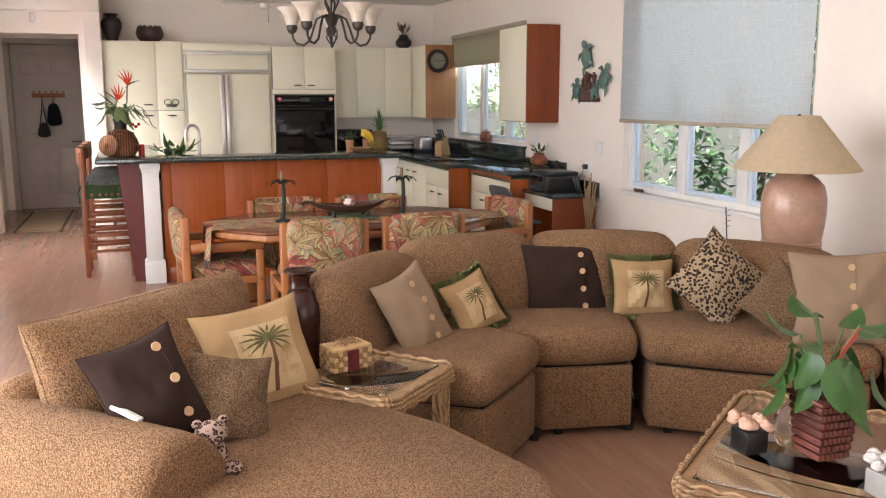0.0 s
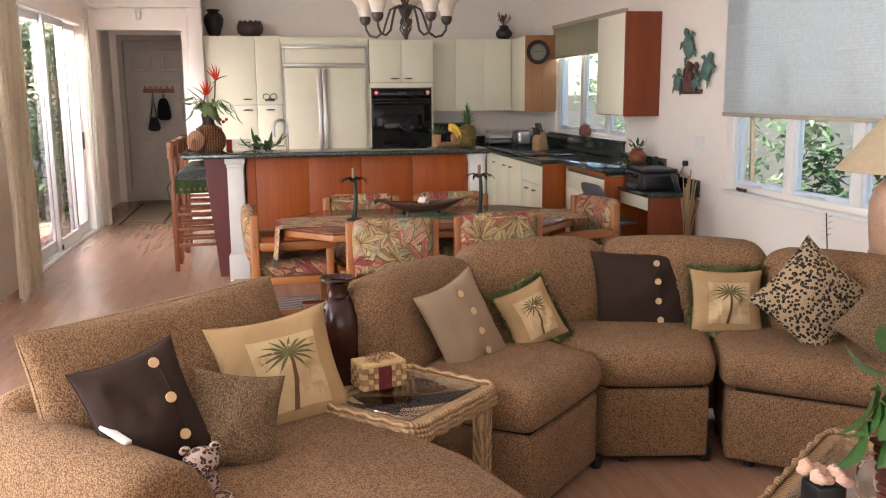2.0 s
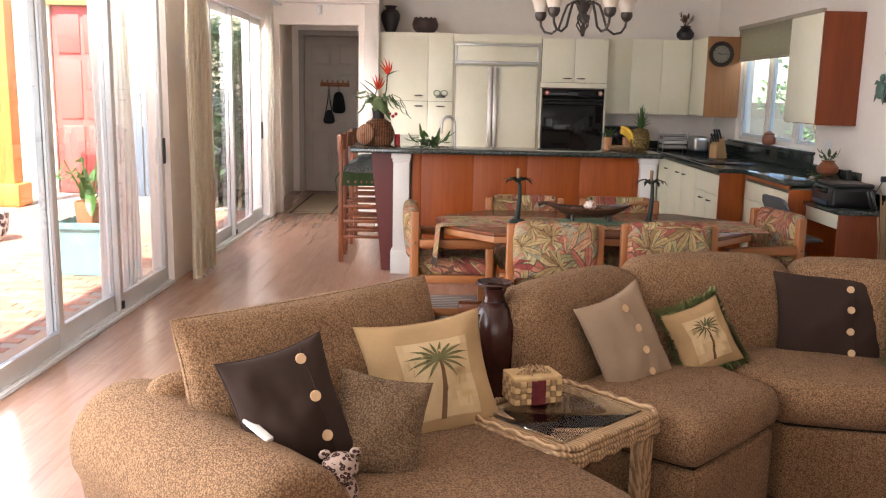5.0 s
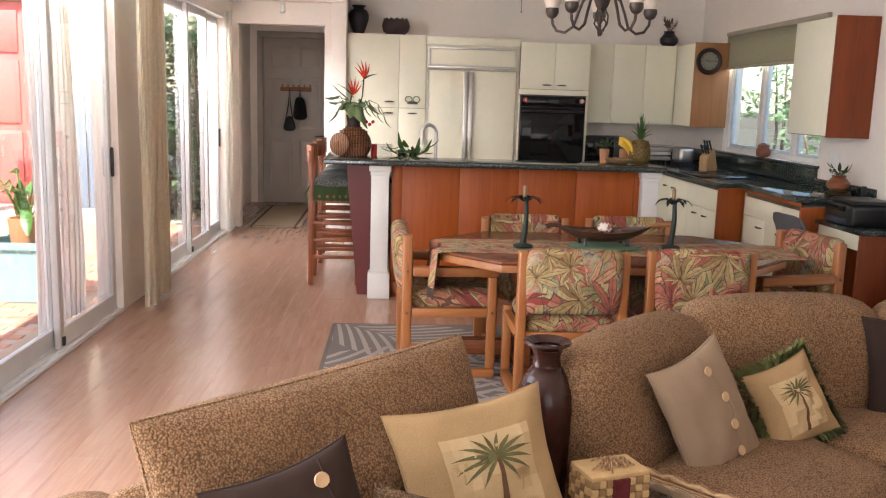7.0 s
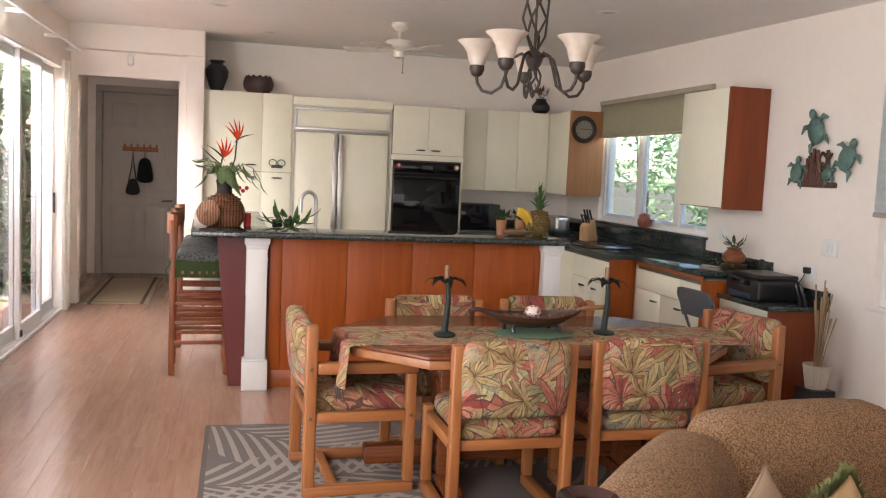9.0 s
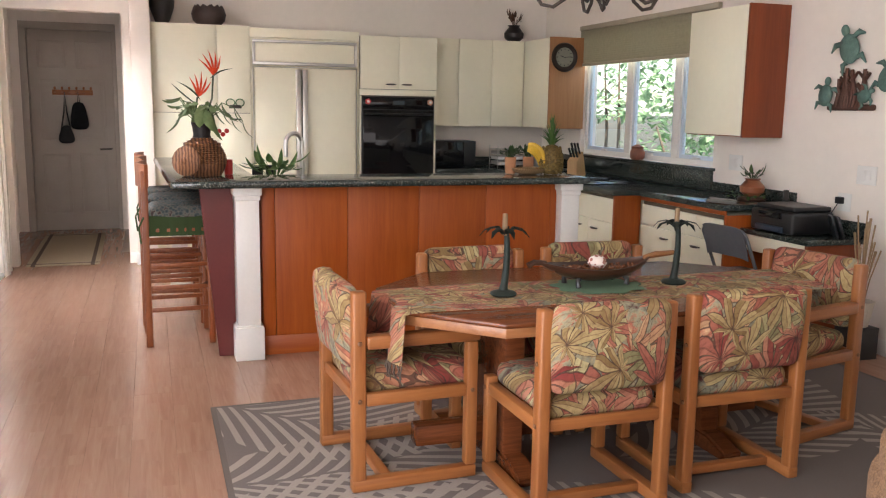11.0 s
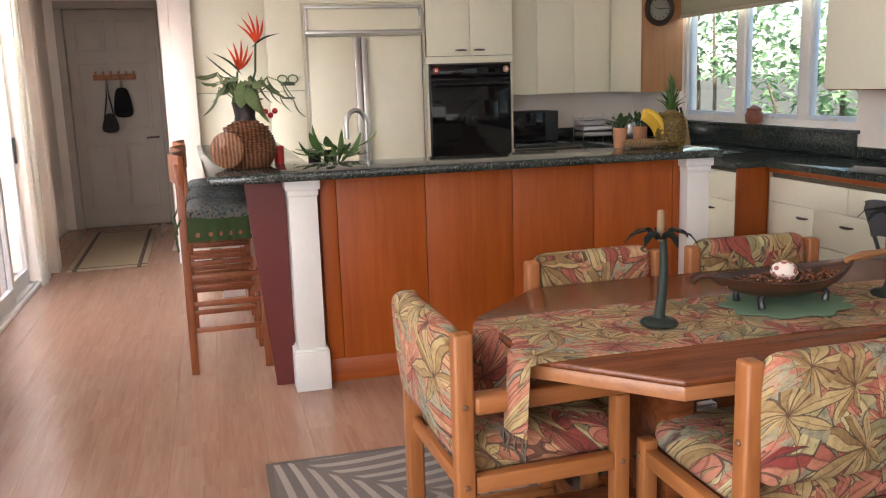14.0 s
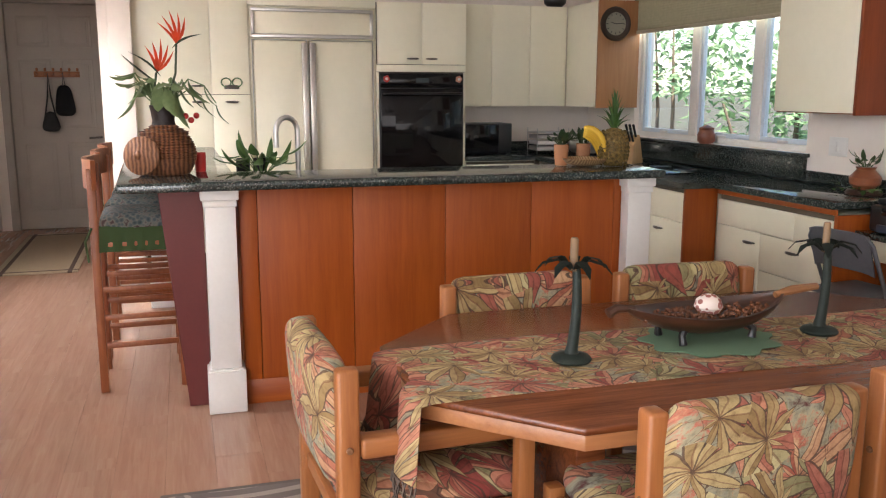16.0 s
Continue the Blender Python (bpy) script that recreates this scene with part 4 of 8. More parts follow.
bar_post(-0.302, -0.168, 7.345, 7.48)
bar_post(1.782, 1.912, 7.345, 7.48)
bar_post(-0.62, -0.5, 9.5, 9.62)
for y in (7.47, 9.40):
    bm = bmesh.new()
    vs = [bm.verts.new((x, yy, z)) for yy in (y, y + 0.035) for x, z in ((-0.405, 0.0), (-0.305, 0.0), (-0.305, BZ - 0.044), (-0.50, BZ - 0.044))]
    for q in ((0, 1, 2, 3), (7, 6, 5, 4), (0, 4, 5, 1), (1, 5, 6, 2), (2, 6, 7, 3), (3, 7, 4, 0)):
        bm.faces.new([vs[i] for i in q])
    bmesh.ops.bevel(bm, geom=bm.edges[:], offset=0.003, segments=1, affect="EDGES")
    part("bracket_panel", bm, MAROON, t, "tapered maroon support panel")
# lower sink counter behind the bar
t = thing("sink_counter", (0.8, 8.0, 0.0), "low granite sink counter behind the raised bar", "kitchen counter")
part("top", boxbm(-0.165, 7.745, 0.86, 1.92, 8.40, 0.90, 0.004), GRANITE, t)
part("body", boxbm(-0.165, 7.75, 0.0, 1.90, 8.37, 0.858), CREAM, t)
tap_zone = zone_start()
t = thing("faucet", (0.30, 8.15, 0.9), "brushed steel gooseneck kitchen tap", "faucet")
pts = [(0.30, 8.15, 0.90), (0.30, 8.15, 1.25)] + [(0.30 - 0.06 + 0.06 * math.cos(a), 8.15 - 0.03 + 0.03 * math.cos(a), 1.25 + 0.075 * math.sin(a)) for a in np.linspace(0.3, math.pi, 9)] + [(0.18, 8.09, 1.17)]
part("spout", tube(bmesh.new(), pts, 0.014, 10), CHROME, t, smooth=80)
part("base", lathe(bmesh.new(), [(0.03, 0), (0.03, 0.02), (0.018, 0.04)], 16, (0.30, 8.15, 0.9)), CHROME, t)
part("lever", tube(bmesh.new(), [(0.32, 8.15, 0.98), (0.40, 8.13, 1.02)], 0.007), CHROME, t)
settle(tap_zone, -0.09, -0.05)



# ---------------------------------------------------------------- dining
def rug_material():
    """Grey-mauve rug with large pale palm fronds: curved ribs running off arching stems."""
    k = Nodes("rug_fronds")
    sep = k.node("SeparateXYZ", Vector=k.coord())
    x, y = sep.outputs[0], sep.outputs[1]
    total = None
    for cx, cy, ang, bend in ((-1.15, 0.30, 0.35, 0.35), (-0.2, -0.75, 2.6, -0.3), (0.75, 0.25, 0.5, 0.3), (1.5, -0.6, 2.3, -0.35), (-1.25, -0.65, 1.2, 0.4), (0.3, 0.85, 3.4, 0.3), (-1.3, 0.78, -0.55, 0.3), (-1.45, -0.2, 0.1, -0.35)):
        c, s = math.cos(ang), math.sin(ang)
        dx, dy = k.math("SUBTRACT", x, cx), k.math("SUBTRACT", y, cy)
        u = k.math("ADD", k.math("MULTIPLY", dx, c), k.math("MULTIPLY", dy, s))
        w = k.math("SUBTRACT", k.math("MULTIPLY", dy, c), k.math("MULTIPLY", dx, s))
        w = k.math("SUBTRACT", w, k.math("MULTIPLY", k.math("MULTIPLY", u, u), bend))
        aw = k.math("ABSOLUTE", w)
        rib = k.math("FRACT", k.math("MULTIPLY", k.math("SUBTRACT", u, k.math("MULTIPLY", k.math("POWER", aw, 0.8), 0.9)), 9.5))
        reach = k.math("SUBTRACT", 0.42, k.math("MULTIPLY", k.math("MULTIPLY", u, u), 0.45))
        inside = k.math("MULTIPLY", k.math("LESS_THAN", aw, reach), k.math("GREATER_THAN", aw, 0.012))
        m = k.math("MULTIPLY", inside, k.math("LESS_THAN", rib, 0.42))
        total = m if total is None else k.math("MAXIMUM", total, m)
    n = k.noise(k.coord(), 300, 2)
    edge = k.math("MAXIMUM", k.math("GREATER_THAN", k.math("ABSOLUTE", x), 1.815), k.math("GREATER_THAN", k.math("ABSOLUTE", y), 1.155))
    col = k.mix(total, (0.155, 0.128, 0.115), (0.31, 0.265, 0.23))
    col = k.mix(edge, col, (0.13, 0.108, 0.092))
    col = k.mix(0.3, col, k.mix(1.0, col, k.ramp(n, (0.3, (0.55, 0.55, 0.55)), (0.7, (1, 1, 1))), "MULTIPLY"))
    k.set(Base_Color=col, Roughness=0.95, Specular_IOR_Level=0.1)
    k.bump(k.mix(0.5, n, total), 0.4, 0.004)
    return k.mat


bm = boxbm(-1.84, -1.18, 0.0, 1.84, 1.18, 0.012, 0.004)
ob = solid("rug", bm, rug_material(), "grey-mauve rug with pale palm frond pattern under the dining table", "rug")
ob.matrix_basis = pose(1.32, 5.345, 0.001, 0, 0, 0)

# table: long octagonal top with a frieze, two trestle columns and feet
TX0, TX1, TY0, TY1, TZ = 0.14, 2.06, 5.045, 6.09, 0.735
t = thing("dining_table", (1.1, 5.57, 0.0), "dark oak dining table with clipped corners on trestle feet", "table")
c = 0.30


def clipped(i):
    return [(TX0 + c + i * 0.4, TY0 + i), (TX1 - c - i * 0.4, TY0 + i), (TX1 - i, TY0 + c + i * 0.4), (TX1 - i, TY1 - c - i * 0.4), (TX1 - c - i * 0.4, TY1 - i), (TX0 + c + i * 0.4, TY1 - i), (TX0 + i, TY1 - c - i * 0.4), (TX0 + i, TY0 + c + i * 0.4)]


part("tabletop", prism(bmesh.new(), clipped(0), TZ - 0.02, TZ, 0.008, 3), TABLE, t)
part("edge_band", prism(bmesh.new(), clipped(0.008), TZ - 0.058, TZ - 0.0205, 0.003), wood("table_edge", (0.22, 0.08, 0.03), (0.40, 0.17, 0.065), "x", 1.2, 0.35), t, "lighter oak edge band")
for x in (0.62, 1.58):
    part("column", boxbm(x - 0.045, 5.37, 0.09, x + 0.045, 5.77, TZ - 0.059, 0.01), TABLE, t)
    bm = bmesh.new()
    vsx = [(5.21, 0.012), (5.93, 0.012), (5.95, 0.05), (5.81, 0.095), (5.33, 0.095), (5.19, 0.05)]
    lo = [bm.verts.new((x - 0.05, y, z)) for y, z in vsx]
    hi = [bm.verts.new((x + 0.05, y, z)) for y, z in vsx]
    bm.faces.new(lo), bm.faces.new(hi[::-1])
    for i in range(6):
        bm.faces.new((lo[i], hi[i], hi[(i + 1) % 6], lo[(i + 1) % 6]))
    bmesh.ops.recalc_face_normals(bm, faces=bm.faces[:])
    bmesh.ops.bevel(bm, geom=bm.edges[:], offset=0.012, segments=2, affect="EDGES")
    part("foot", bm, TABLE, t)
part("stretcher", boxbm(0.25, 5.525, 0.10, 1.95, 5.615, 0.19, 0.012), TABLE, t)


# chairs: oak sled frames, padded seat and back in tropical print. Local: faces +y, origin on the floor under the seat's middle
def build_chair(name, arms, label):
    t = thing(name, (0, 0, 0), label, "chair", "chairs round the table")
    hw, d0, d1 = 0.255, -0.235, 0.235          # half width, back, front
    for s in (-1, 1):
        x = s * hw
        a, b = x - 0.024, x + 0.024
        bm = bmesh.new()
        box(bm, a, d0 - 0.028, 0.042, b, d0 + 0.028, 0.80, 0.01, 3)
        part("back_post", bm, OAK, t, local=True)
        top = 0.60 if arms else 0.42
        part("front_leg", boxbm(a, d1 - 0.024, 0.052, b, d1 + 0.024, top - (0.03 if arms else 0), 0.008), OAK, t, local=True)
        part("sled_rail", boxbm(a, d0 - 0.028, 0.0, b, d1 + 0.024, 0.05, 0.008), OAK_Y, t, local=True)
        part("side_rail", boxbm(a + 0.004, d0 + 0.029, 0.345, b - 0.004, d1 - 0.025, 0.395, 0.006), OAK_Y, t, local=True)
        if arms:
            part("arm", boxbm(a - 0.006, d0 + 0.029, 0.572, b + 0.006, d1 + 0.03, 0.625, 0.01, 3), OAK_Y, t, local=True)
        for y, z in ((d0, 0.37), (d0, 0.60), (d1, 0.37)):
            bm = lathe(bmesh.new(), [(0.009, 0), (0.009, 0.004), (0.006, 0.007)], 10)
            bm.transform(pose(s * (hw + 0.0235), y, z, 0, s * 90, 0))
            part("screw_cap", bm, plain_cap, t, "round wooden screw cap", local=True)
    part("stretcher", boxbm(-hw + 0.025, d0 + 0.10, 0.01, hw - 0.025, d0 + 0.145, 0.045, 0.006), OAK_X, t, local=True)
    part("back_rail", boxbm(-hw + 0.025, d0 - 0.012, 0.345, hw - 0.025, d0 + 0.012, 0.39, 0.005), OAK_X, t, local=True)
    w = hw - 0.026
    part("seat", soft(bmesh.new(), *slab4([(-w, d0 + 0.01), (w, d0 + 0.01), (w, d1 + 0.03), (-w, d1 + 0.03)], 0.375, 0.475), 0.045, 0.022, 0.004), FLORAL, t, "padded seat in tropical leaf print", local=True)
    bm = soft(bmesh.new(), [(-w, -0.045, 0.0), (w, -0.045, 0.0), (w, 0.045, 0.0), (-w, 0.045, 0.0)], [(-w, -0.05, 0.335), (w, -0.05, 0.335), (w, 0.03, 0.335), (-w, 0.03, 0.335)], 0.04, 0.0, 0.016)
    bm.transform(pose(0, d0 + 0.0, 0.485, 4))
    part("backrest", bm, FLORAL, t, "padded backrest in tropical leaf print", local=True)
    return t


plain_cap = plain("screw_cap", (0.16, 0.07, 0.03), 0.4)
side = build_chair("dining_chair", False, "honey oak dining chair with tropical print cushions")
side.matrix_basis = pose(0.785, 5.165, 0.014, 0, 0, 1)
copy_thing(side, pose(1.456, 5.24, 0.014, 0, 0, 0))
copy_thing(side, pose(0.725, 5.935, 0.014, 0, 0, 182))
copy_thing(side, pose(1.373, 5.94, 0.014, 0, 0, 177))
arm = build_chair("dining_armchair", True, "honey oak armchair with tropical print cushions at the table end")
arm.matrix_basis = pose(0.19, 5.64, 0.014, 0, 0, -87)
copy_thing(arm, pose(2.08, 5.58, 0.014, 0, 0, 103))

# runner with fringed ends, hanging over the table end
t = thing("table_runner", (1.1, 5.51, TZ), "tropical print table runner with dark fringe hanging over the end", "table runner")


def run(u, v):
    s, y = -0.20 + u * 2.2, 5.28 + 0.46 * v
    if s < 0:
        return (TX0 - 0.012 - 0.03 * math.sin(9 * v) - 0.02 * (s / -0.22), y + 0.05 * (s / -0.22) * (v - 0.4), TZ + 0.004 + s)
    return (TX0 + s, y + 0.01 * math.sin(3 * s), TZ + 0.003 + 0.0015 * math.sin(9 * s + 4 * v))


part("cloth", sheet(bmesh.new(), run, 80, 10, 0.002), TABLE_RUNNER, t, smooth=80)
bm = bmesh.new()
rnd = random.Random(3)
for i in range(46):
    v = i / 45
    p = run(0, v)
    tube(bm, [p, (p[0] + rnd.uniform(-0.01, 0.01), p[1] + rnd.uniform(-0.008, 0.008), p[2] - 0.03), (p[0] + rnd.uniform(-0.015, 0.015), p[1] + rnd.uniform(-0.01, 0.01), p[2] - rnd.uniform(0.05, 0.07))], [0.003, 0.003, 0.002], 4)
part("fringe", bm, cloth("dark_fringe", (0.10, 0.075, 0.06)), t, "dark brown fringe")


def palm_candle(x, y, rot):
    t = thing("candle_holder", (x, y, TZ + 0.006), "dark green metal palm tree candle holder with a brown candle", "candle holder", "palm candle holders")
    G = PALM_GREEN
    part("base", lathe(bmesh.new(), [(0.052, 0), (0.056, 0.006), (0.05, 0.014), (0.02, 0.022), (0.012, 0.05)], 20), G, t, local=True)
    part("trunk", tube(bmesh.new(), [(0.012 * math.sin(2.4 * s) , 0, 0.02 + 0.235 * s) for s in np.linspace(0, 1, 9)], [0.0165 - 0.005 * s for s in np.linspace(0, 1, 9)], 10), G, t, local=True, smooth=60)
    part("candle", lathe(bmesh.new(), [(0.011, 0.25), (0.011, 0.335), (0.008, 0.34)], 12), plain("brown_candle", (0.20, 0.12, 0.06), 0.6), t, "brown candle", local=True)
    for i in range(7):
        a = rot + i * 2 * math.pi / 7
        bm = bmesh.new()
        pts = [(0.008, 0.255), (0.045, 0.285), (0.085, 0.275), (0.105, 0.25)]
        rows = []
        for (r, z), w in zip(pts, (0.008, 0.016, 0.012, 0.001)):
            cx, cy, sx, sy = r * math.cos(a), r * math.sin(a), -math.sin(a) * w, math.cos(a) * w
            rows.append([bm.verts.new((cx - sx, cy - sy, z - 0.004)), bm.verts.new((cx, cy, z)), bm.verts.new((cx + sx, cy + sy, z - 0.004))])
        fs = [bm.faces.new((p[j], q[j], q[j + 1], p[j + 1])) for p, q in zip(rows, rows[1:]) for j in (0, 1)]
        bmesh.ops.solidify(bm, geom=fs, thickness=0.003)
        part("frond", bm, G, t, local=True)
    return t


PALM_GREEN = plain("verdigris_metal", (0.018, 0.025, 0.02), 0.55, 0.0, 0.35, 14, 0.3, 90, spec=0.3)
palm_candle(0.61, 5.49, 0.2)
palm_candle(1.456, 5.535, 0.5)

# placemat, canoe bowl with carved ends, and the shell in it
solid("placemat", prism(bmesh.new(), [(1.08 + (0.2 + 0.018 * math.cos(9 * a)) * math.cos(a), 5.55 + (0.16 + 0.015 * math.cos(9 * a)) * math.sin(a)) for a in np.linspace(0, 2 * math.pi, 55)[:-1]], TZ + 0.0085, TZ + 0.011), cloth("green_mat", (0.13, 0.21, 0.13)), "green leaf-edged placemat on the runner", "placemat")
t = thing("wooden_bowl", pose(1.08, 5.57, TZ + 0.012, 0, 0, 4), "long dark carved wooden canoe bowl on short legs", "bowl")
DARKWOOD = wood("dark_carved_wood", (0.018, 0.008, 0.005), (0.07, 0.024, 0.011), "x", 2.0, 0.35, 0.2)


def hull(u, v):
    s, a = 2 * u - 1, math.pi * v
    w, d = 0.105 * (1 - abs(s) ** 2.2) + 0.006, 0.052 * (1 - abs(s) ** 2.4) + 0.006
    return (0.27 * s, w * math.cos(a), 0.085 + 0.028 * s * s - d * math.sin(a))


part("hull", sheet(bmesh.new(), hull, 24, 12, -0.007), DARKWOOD, t, local=True, smooth=60)
part("stem", tube(bmesh.new(), [(-0.25, 0, 0.108), (-0.31, 0, 0.113), (-0.335, 0, 0.10)], [0.01, 0.013, 0.016], 8), DARKWOOD, t, local=True)
part("stem", tube(bmesh.new(), [(0.25, 0, 0.108), (0.31, 0, 0.118), (0.41, 0, 0.122)], [0.01, 0.015, 0.011], 8), wood("bowl_handle", (0.20, 0.08, 0.03), (0.35, 0.16, 0.06), "x", 2.0), t, local=True)
for sx in (-0.1, 0.1):
    for sy in (-0.045, 0.045):
        part("leg", tube(bmesh.new(), [(sx, sy, 0.055), (sx * 1.25, sy * 1.3, 0.03), (sx * 1.2, sy * 1.35, 0.004)], [0.013, 0.011, 0.013], 8), BLACK, t, local=True)
rnd = random.Random(5)
bm = bmesh.new()
for i in range(260):
    s, q = rnd.uniform(-0.84, 0.84), rnd.uniform(-1, 1)
    bmesh.ops.create_icosphere(bm, subdivisions=1, radius=rnd.uniform(0.005, 0.0078), matrix=Matrix.Translation((0.27 * s, 0.075 * (1 - s * s) * q, 0.07 + rnd.uniform(0, 0.01))))
ob = solid("nuts", bm, plain("brown_nuts", (0.15, 0.06, 0.03), 0.25, vary=0.5, scale=40), "brown nuts filling the wooden bowl", "nuts", kind="stuff")
ob.matrix_basis = pose(1.08, 5.57, TZ + 0.012, 0, 0, 4)
bm = lathe(bmesh.new(), [(0.001, 0), (0.03, 0.002), (0.042, 0.02), (0.036, 0.04), (0.018, 0.054), (0.001, 0.058)], 20, close=False)
ob = solid("shell", bm, spotted("cowrie", (0.68, 0.58, 0.52), (0.30, 0.12, 0.10), 45), "pale speckled seashell lying on the nuts", "shell")
ob.matrix_basis = pose(1.08, 5.56, TZ + 0.088)



# ---------------------------------------------------------------- sitting area
def seat_block(parent, name, quad, z0, z1, r=0.06, puff=0.025, sag=0.012, label=""):
    return part(name, soft(bmesh.new(), *slab4(quad, z0, z1), r, puff, sag), SOFA, parent, label, smooth=80)


def back_block(parent, a, b, z0, z1, lean, thick=0.22, name="back_cushion", r=0.085, sag=0.02):
    """An upright padded back whose top line runs from a to b; its foot stands lean metres further in."""
    d = (Vector(b) - Vector(a)).normalized()
    n = Vector((d.y, -d.x))                      # towards the sitter
    q = lambda p, s: (p[0] + n.x * s, p[1] + n.y * s)
    lo = [q(a, lean + thick / 2), q(b, lean + thick / 2), q(b, lean - thick / 2), q(a, lean - thick / 2)]
    hi = [q(a, thick / 2), q(b, thick / 2), q(b, -thick / 2), q(a, -thick / 2)]
    return part(name, soft(bmesh.new(), [(x, y, z0) for x, y in lo], [(x, y, z1) for x, y in hi], r, 0.03 if r > 0.05 else 0.008, sag), SOFA, parent, smooth=80)


chaise_zone = zone_start()
# chaise with a tall back pillow and a rolled arm
t = thing("chaise_longue", (0.4, 2.2, 0.0), "brown tweed chaise longue with a rolled arm and tall back pillow", "chaise longue")
outline = [(-0.12, 2.35), (0.05, 2.08), (0.50, 1.30), (0.92, 1.22), (1.10, 1.45), (1.15, 1.85), (1.0, 2.3), (0.66, 2.73), (0.42, 2.95)]
bm = prism(bmesh.new(), outline, 0.33, 0.51, 0.055, 4)
part("seat_cushion", bm, SOFA, t, smooth=80)
cx, cy = 0.5, 2.1
part("base", prism(bmesh.new(), [(cx + (x - cx) * 0.96, cy + (y - cy) * 0.96) for x, y in outline], 0.05, 0.345, 0.02, 2), SOFA, t, smooth=60)
bm = bmesh.new()
nb = 28
along, lean_ = Vector((0.683, 0.685, 0)), Vector((0.107, -0.106, 0))
face = along.cross(Vector((0, 0, 1))).normalized()
def back_pillow_point(a, b, side):
    k = max(0.0, (1 - a * a) * (1 - b * b)) ** 0.34
    pinch = 1 - 0.035 * (1 - b * b)
    base_ = Vector((-0.278, 2.445, 0.90)) + along * (0.5 + 0.5 * a * pinch) + (lean_ + Vector((0, 0, -0.46))) * (0.5 - 0.5 * b * (1 - 0.03 * (1 - a * a)))
    fold = 0.02 * noise.noise(Vector((a * 2.4, b * 2.0, side * 3.0))) + 0.007 * noise.noise(Vector((a * 7, b * 6, side)))
    return base_ + face * side * (0.125 * k + fold * k)
fb = lambda i: math.sin(math.pi / 2 * (2 * i / nb - 1))
grids = []
for side in (1, -1):
    grids.append([[grids[0][i][j] if grids and (i in (0, nb) or j in (0, nb)) else bm.verts.new(back_pillow_point(fb(i), fb(j), side)) for j in range(nb + 1)] for i in range(nb + 1)])
for g in grids:
    for i in range(nb):
        for j in range(nb):
            bm.faces.new((g[i][j], g[i + 1][j], g[i + 1][j + 1], g[i][j + 1]))
bmesh.ops.recalc_face_normals(bm, faces=bm.faces[:])
part("back_pillow", bm, SOFA, t, smooth=80)
seam = [back_pillow_point(a, b, 1) for a, b in [(x, 1.0) for x in np.linspace(-1, 1, 24)] + [(1.0, x) for x in np.linspace(1, -1, 20)[1:]] + [(x, -1.0) for x in np.linspace(1, -1, 24)[1:]] + [(-1.0, x) for x in np.linspace(-1, 1, 20)[1:-1]]]
part("piping", tube(bmesh.new(), seam, 0.003, 6, True), SOFA, t, smooth=80)
back_block(t, (-0.37, 2.50), (0.36, 3.23), 0.06, 0.70, 0.10, 0.14, "back_frame")
bm = bmesh.new()
prof = [(0.185 * math.cos(a), 0.485 + 0.185 * math.sin(a)) for a in np.linspace(-0.55, math.pi + 0.55, 16)] + [(-0.10, 0.06), (0.10, 0.06)]
uu, vv = Vector((0.7071, 0.7071)), Vector((0.7071, -0.7071))
o = Vector((-0.50, 2.65))
rings = []
for s, k in ((0.0, 0.9), (0.03, 0.98), (0.07, 1.0), (0.3, 1.0), (0.6, 1.0), (0.86, 1.0), (0.905, 0.985), (0.93, 0.93), (0.94, 0.86)):
    rings.append([bm.verts.new((o.x + vv.x * s + uu.x * p * k, o.y + vv.y * s + uu.y * p * k, 0.40 + (z - 0.40) * k)) for p, z in prof])
for a, b in zip(rings, rings[1:]):
    for i in range(len(prof)):
        bm.faces.new((a[i], b[i], b[(i + 1) % len(prof)], a[(i + 1) % len(prof)]))
bm.faces.new(rings[0]), bm.faces.new(rings[-1][::-1])
bmesh.ops.recalc_face_normals(bm, faces=bm.faces[:])
part("rolled_arm", bm, SOFA, t, smooth=60)
for x, y in ((0.1, 2.3), (0.6, 1.4), (1.0, 1.6), (0.6, 2.6)):
    part("foot", lathe(bmesh.new(), [(0.03, 0.0), (0.035, 0.05)], 12, (x, y, 0.001)), BLACK, t)

settle(chaise_zone, -0.31, -0.08)

# sectional sofa
sofa_zone = zone_start()
CUSHION_SHADE = cloth("cushion_gap_shade", (0.02, 0.013, 0.009))
t = thing("sectional_sofa", (2.0, 3.5, 0.0), "brown tweed curved sectional sofa with loose cushions", "sofa")
seats = ([(1.31, 2.92), (1.74, 3.36), (1.43, 3.92), (0.86, 3.26)], [(1.75, 3.37), (2.20, 3.29), (2.43, 3.86), (1.46, 3.94)], [(2.215, 3.28), (3.01, 2.68), (3.31, 3.06), (2.45, 3.84)], [(3.02, 2.67), (2.99, 1.76), (3.44, 1.76), (3.33, 3.04)])
for q in seats:
    mx, my = sum(p[0] for p in q) / 4, sum(p[1] for p in q) / 4
    seat_block(t, "seat_cushion", q, 0.345, 0.495)
    # added dark slab: makes the split between cushion and base read as shadow
    part("seat_deck", prism(bmesh.new(), [(mx + (x - mx) * 0.87, my + (y - my) * 0.87) for x, y in q], 0.325, 0.36), CUSHION_SHADE, t, "dark slab standing in for shade under the cushion")
    seat_block(t, "base", [(mx + (x - mx) * 0.94, my + (y - my) * 0.94) for x, y in q], 0.035, 0.333, 0.018, 0.0, 0.004)
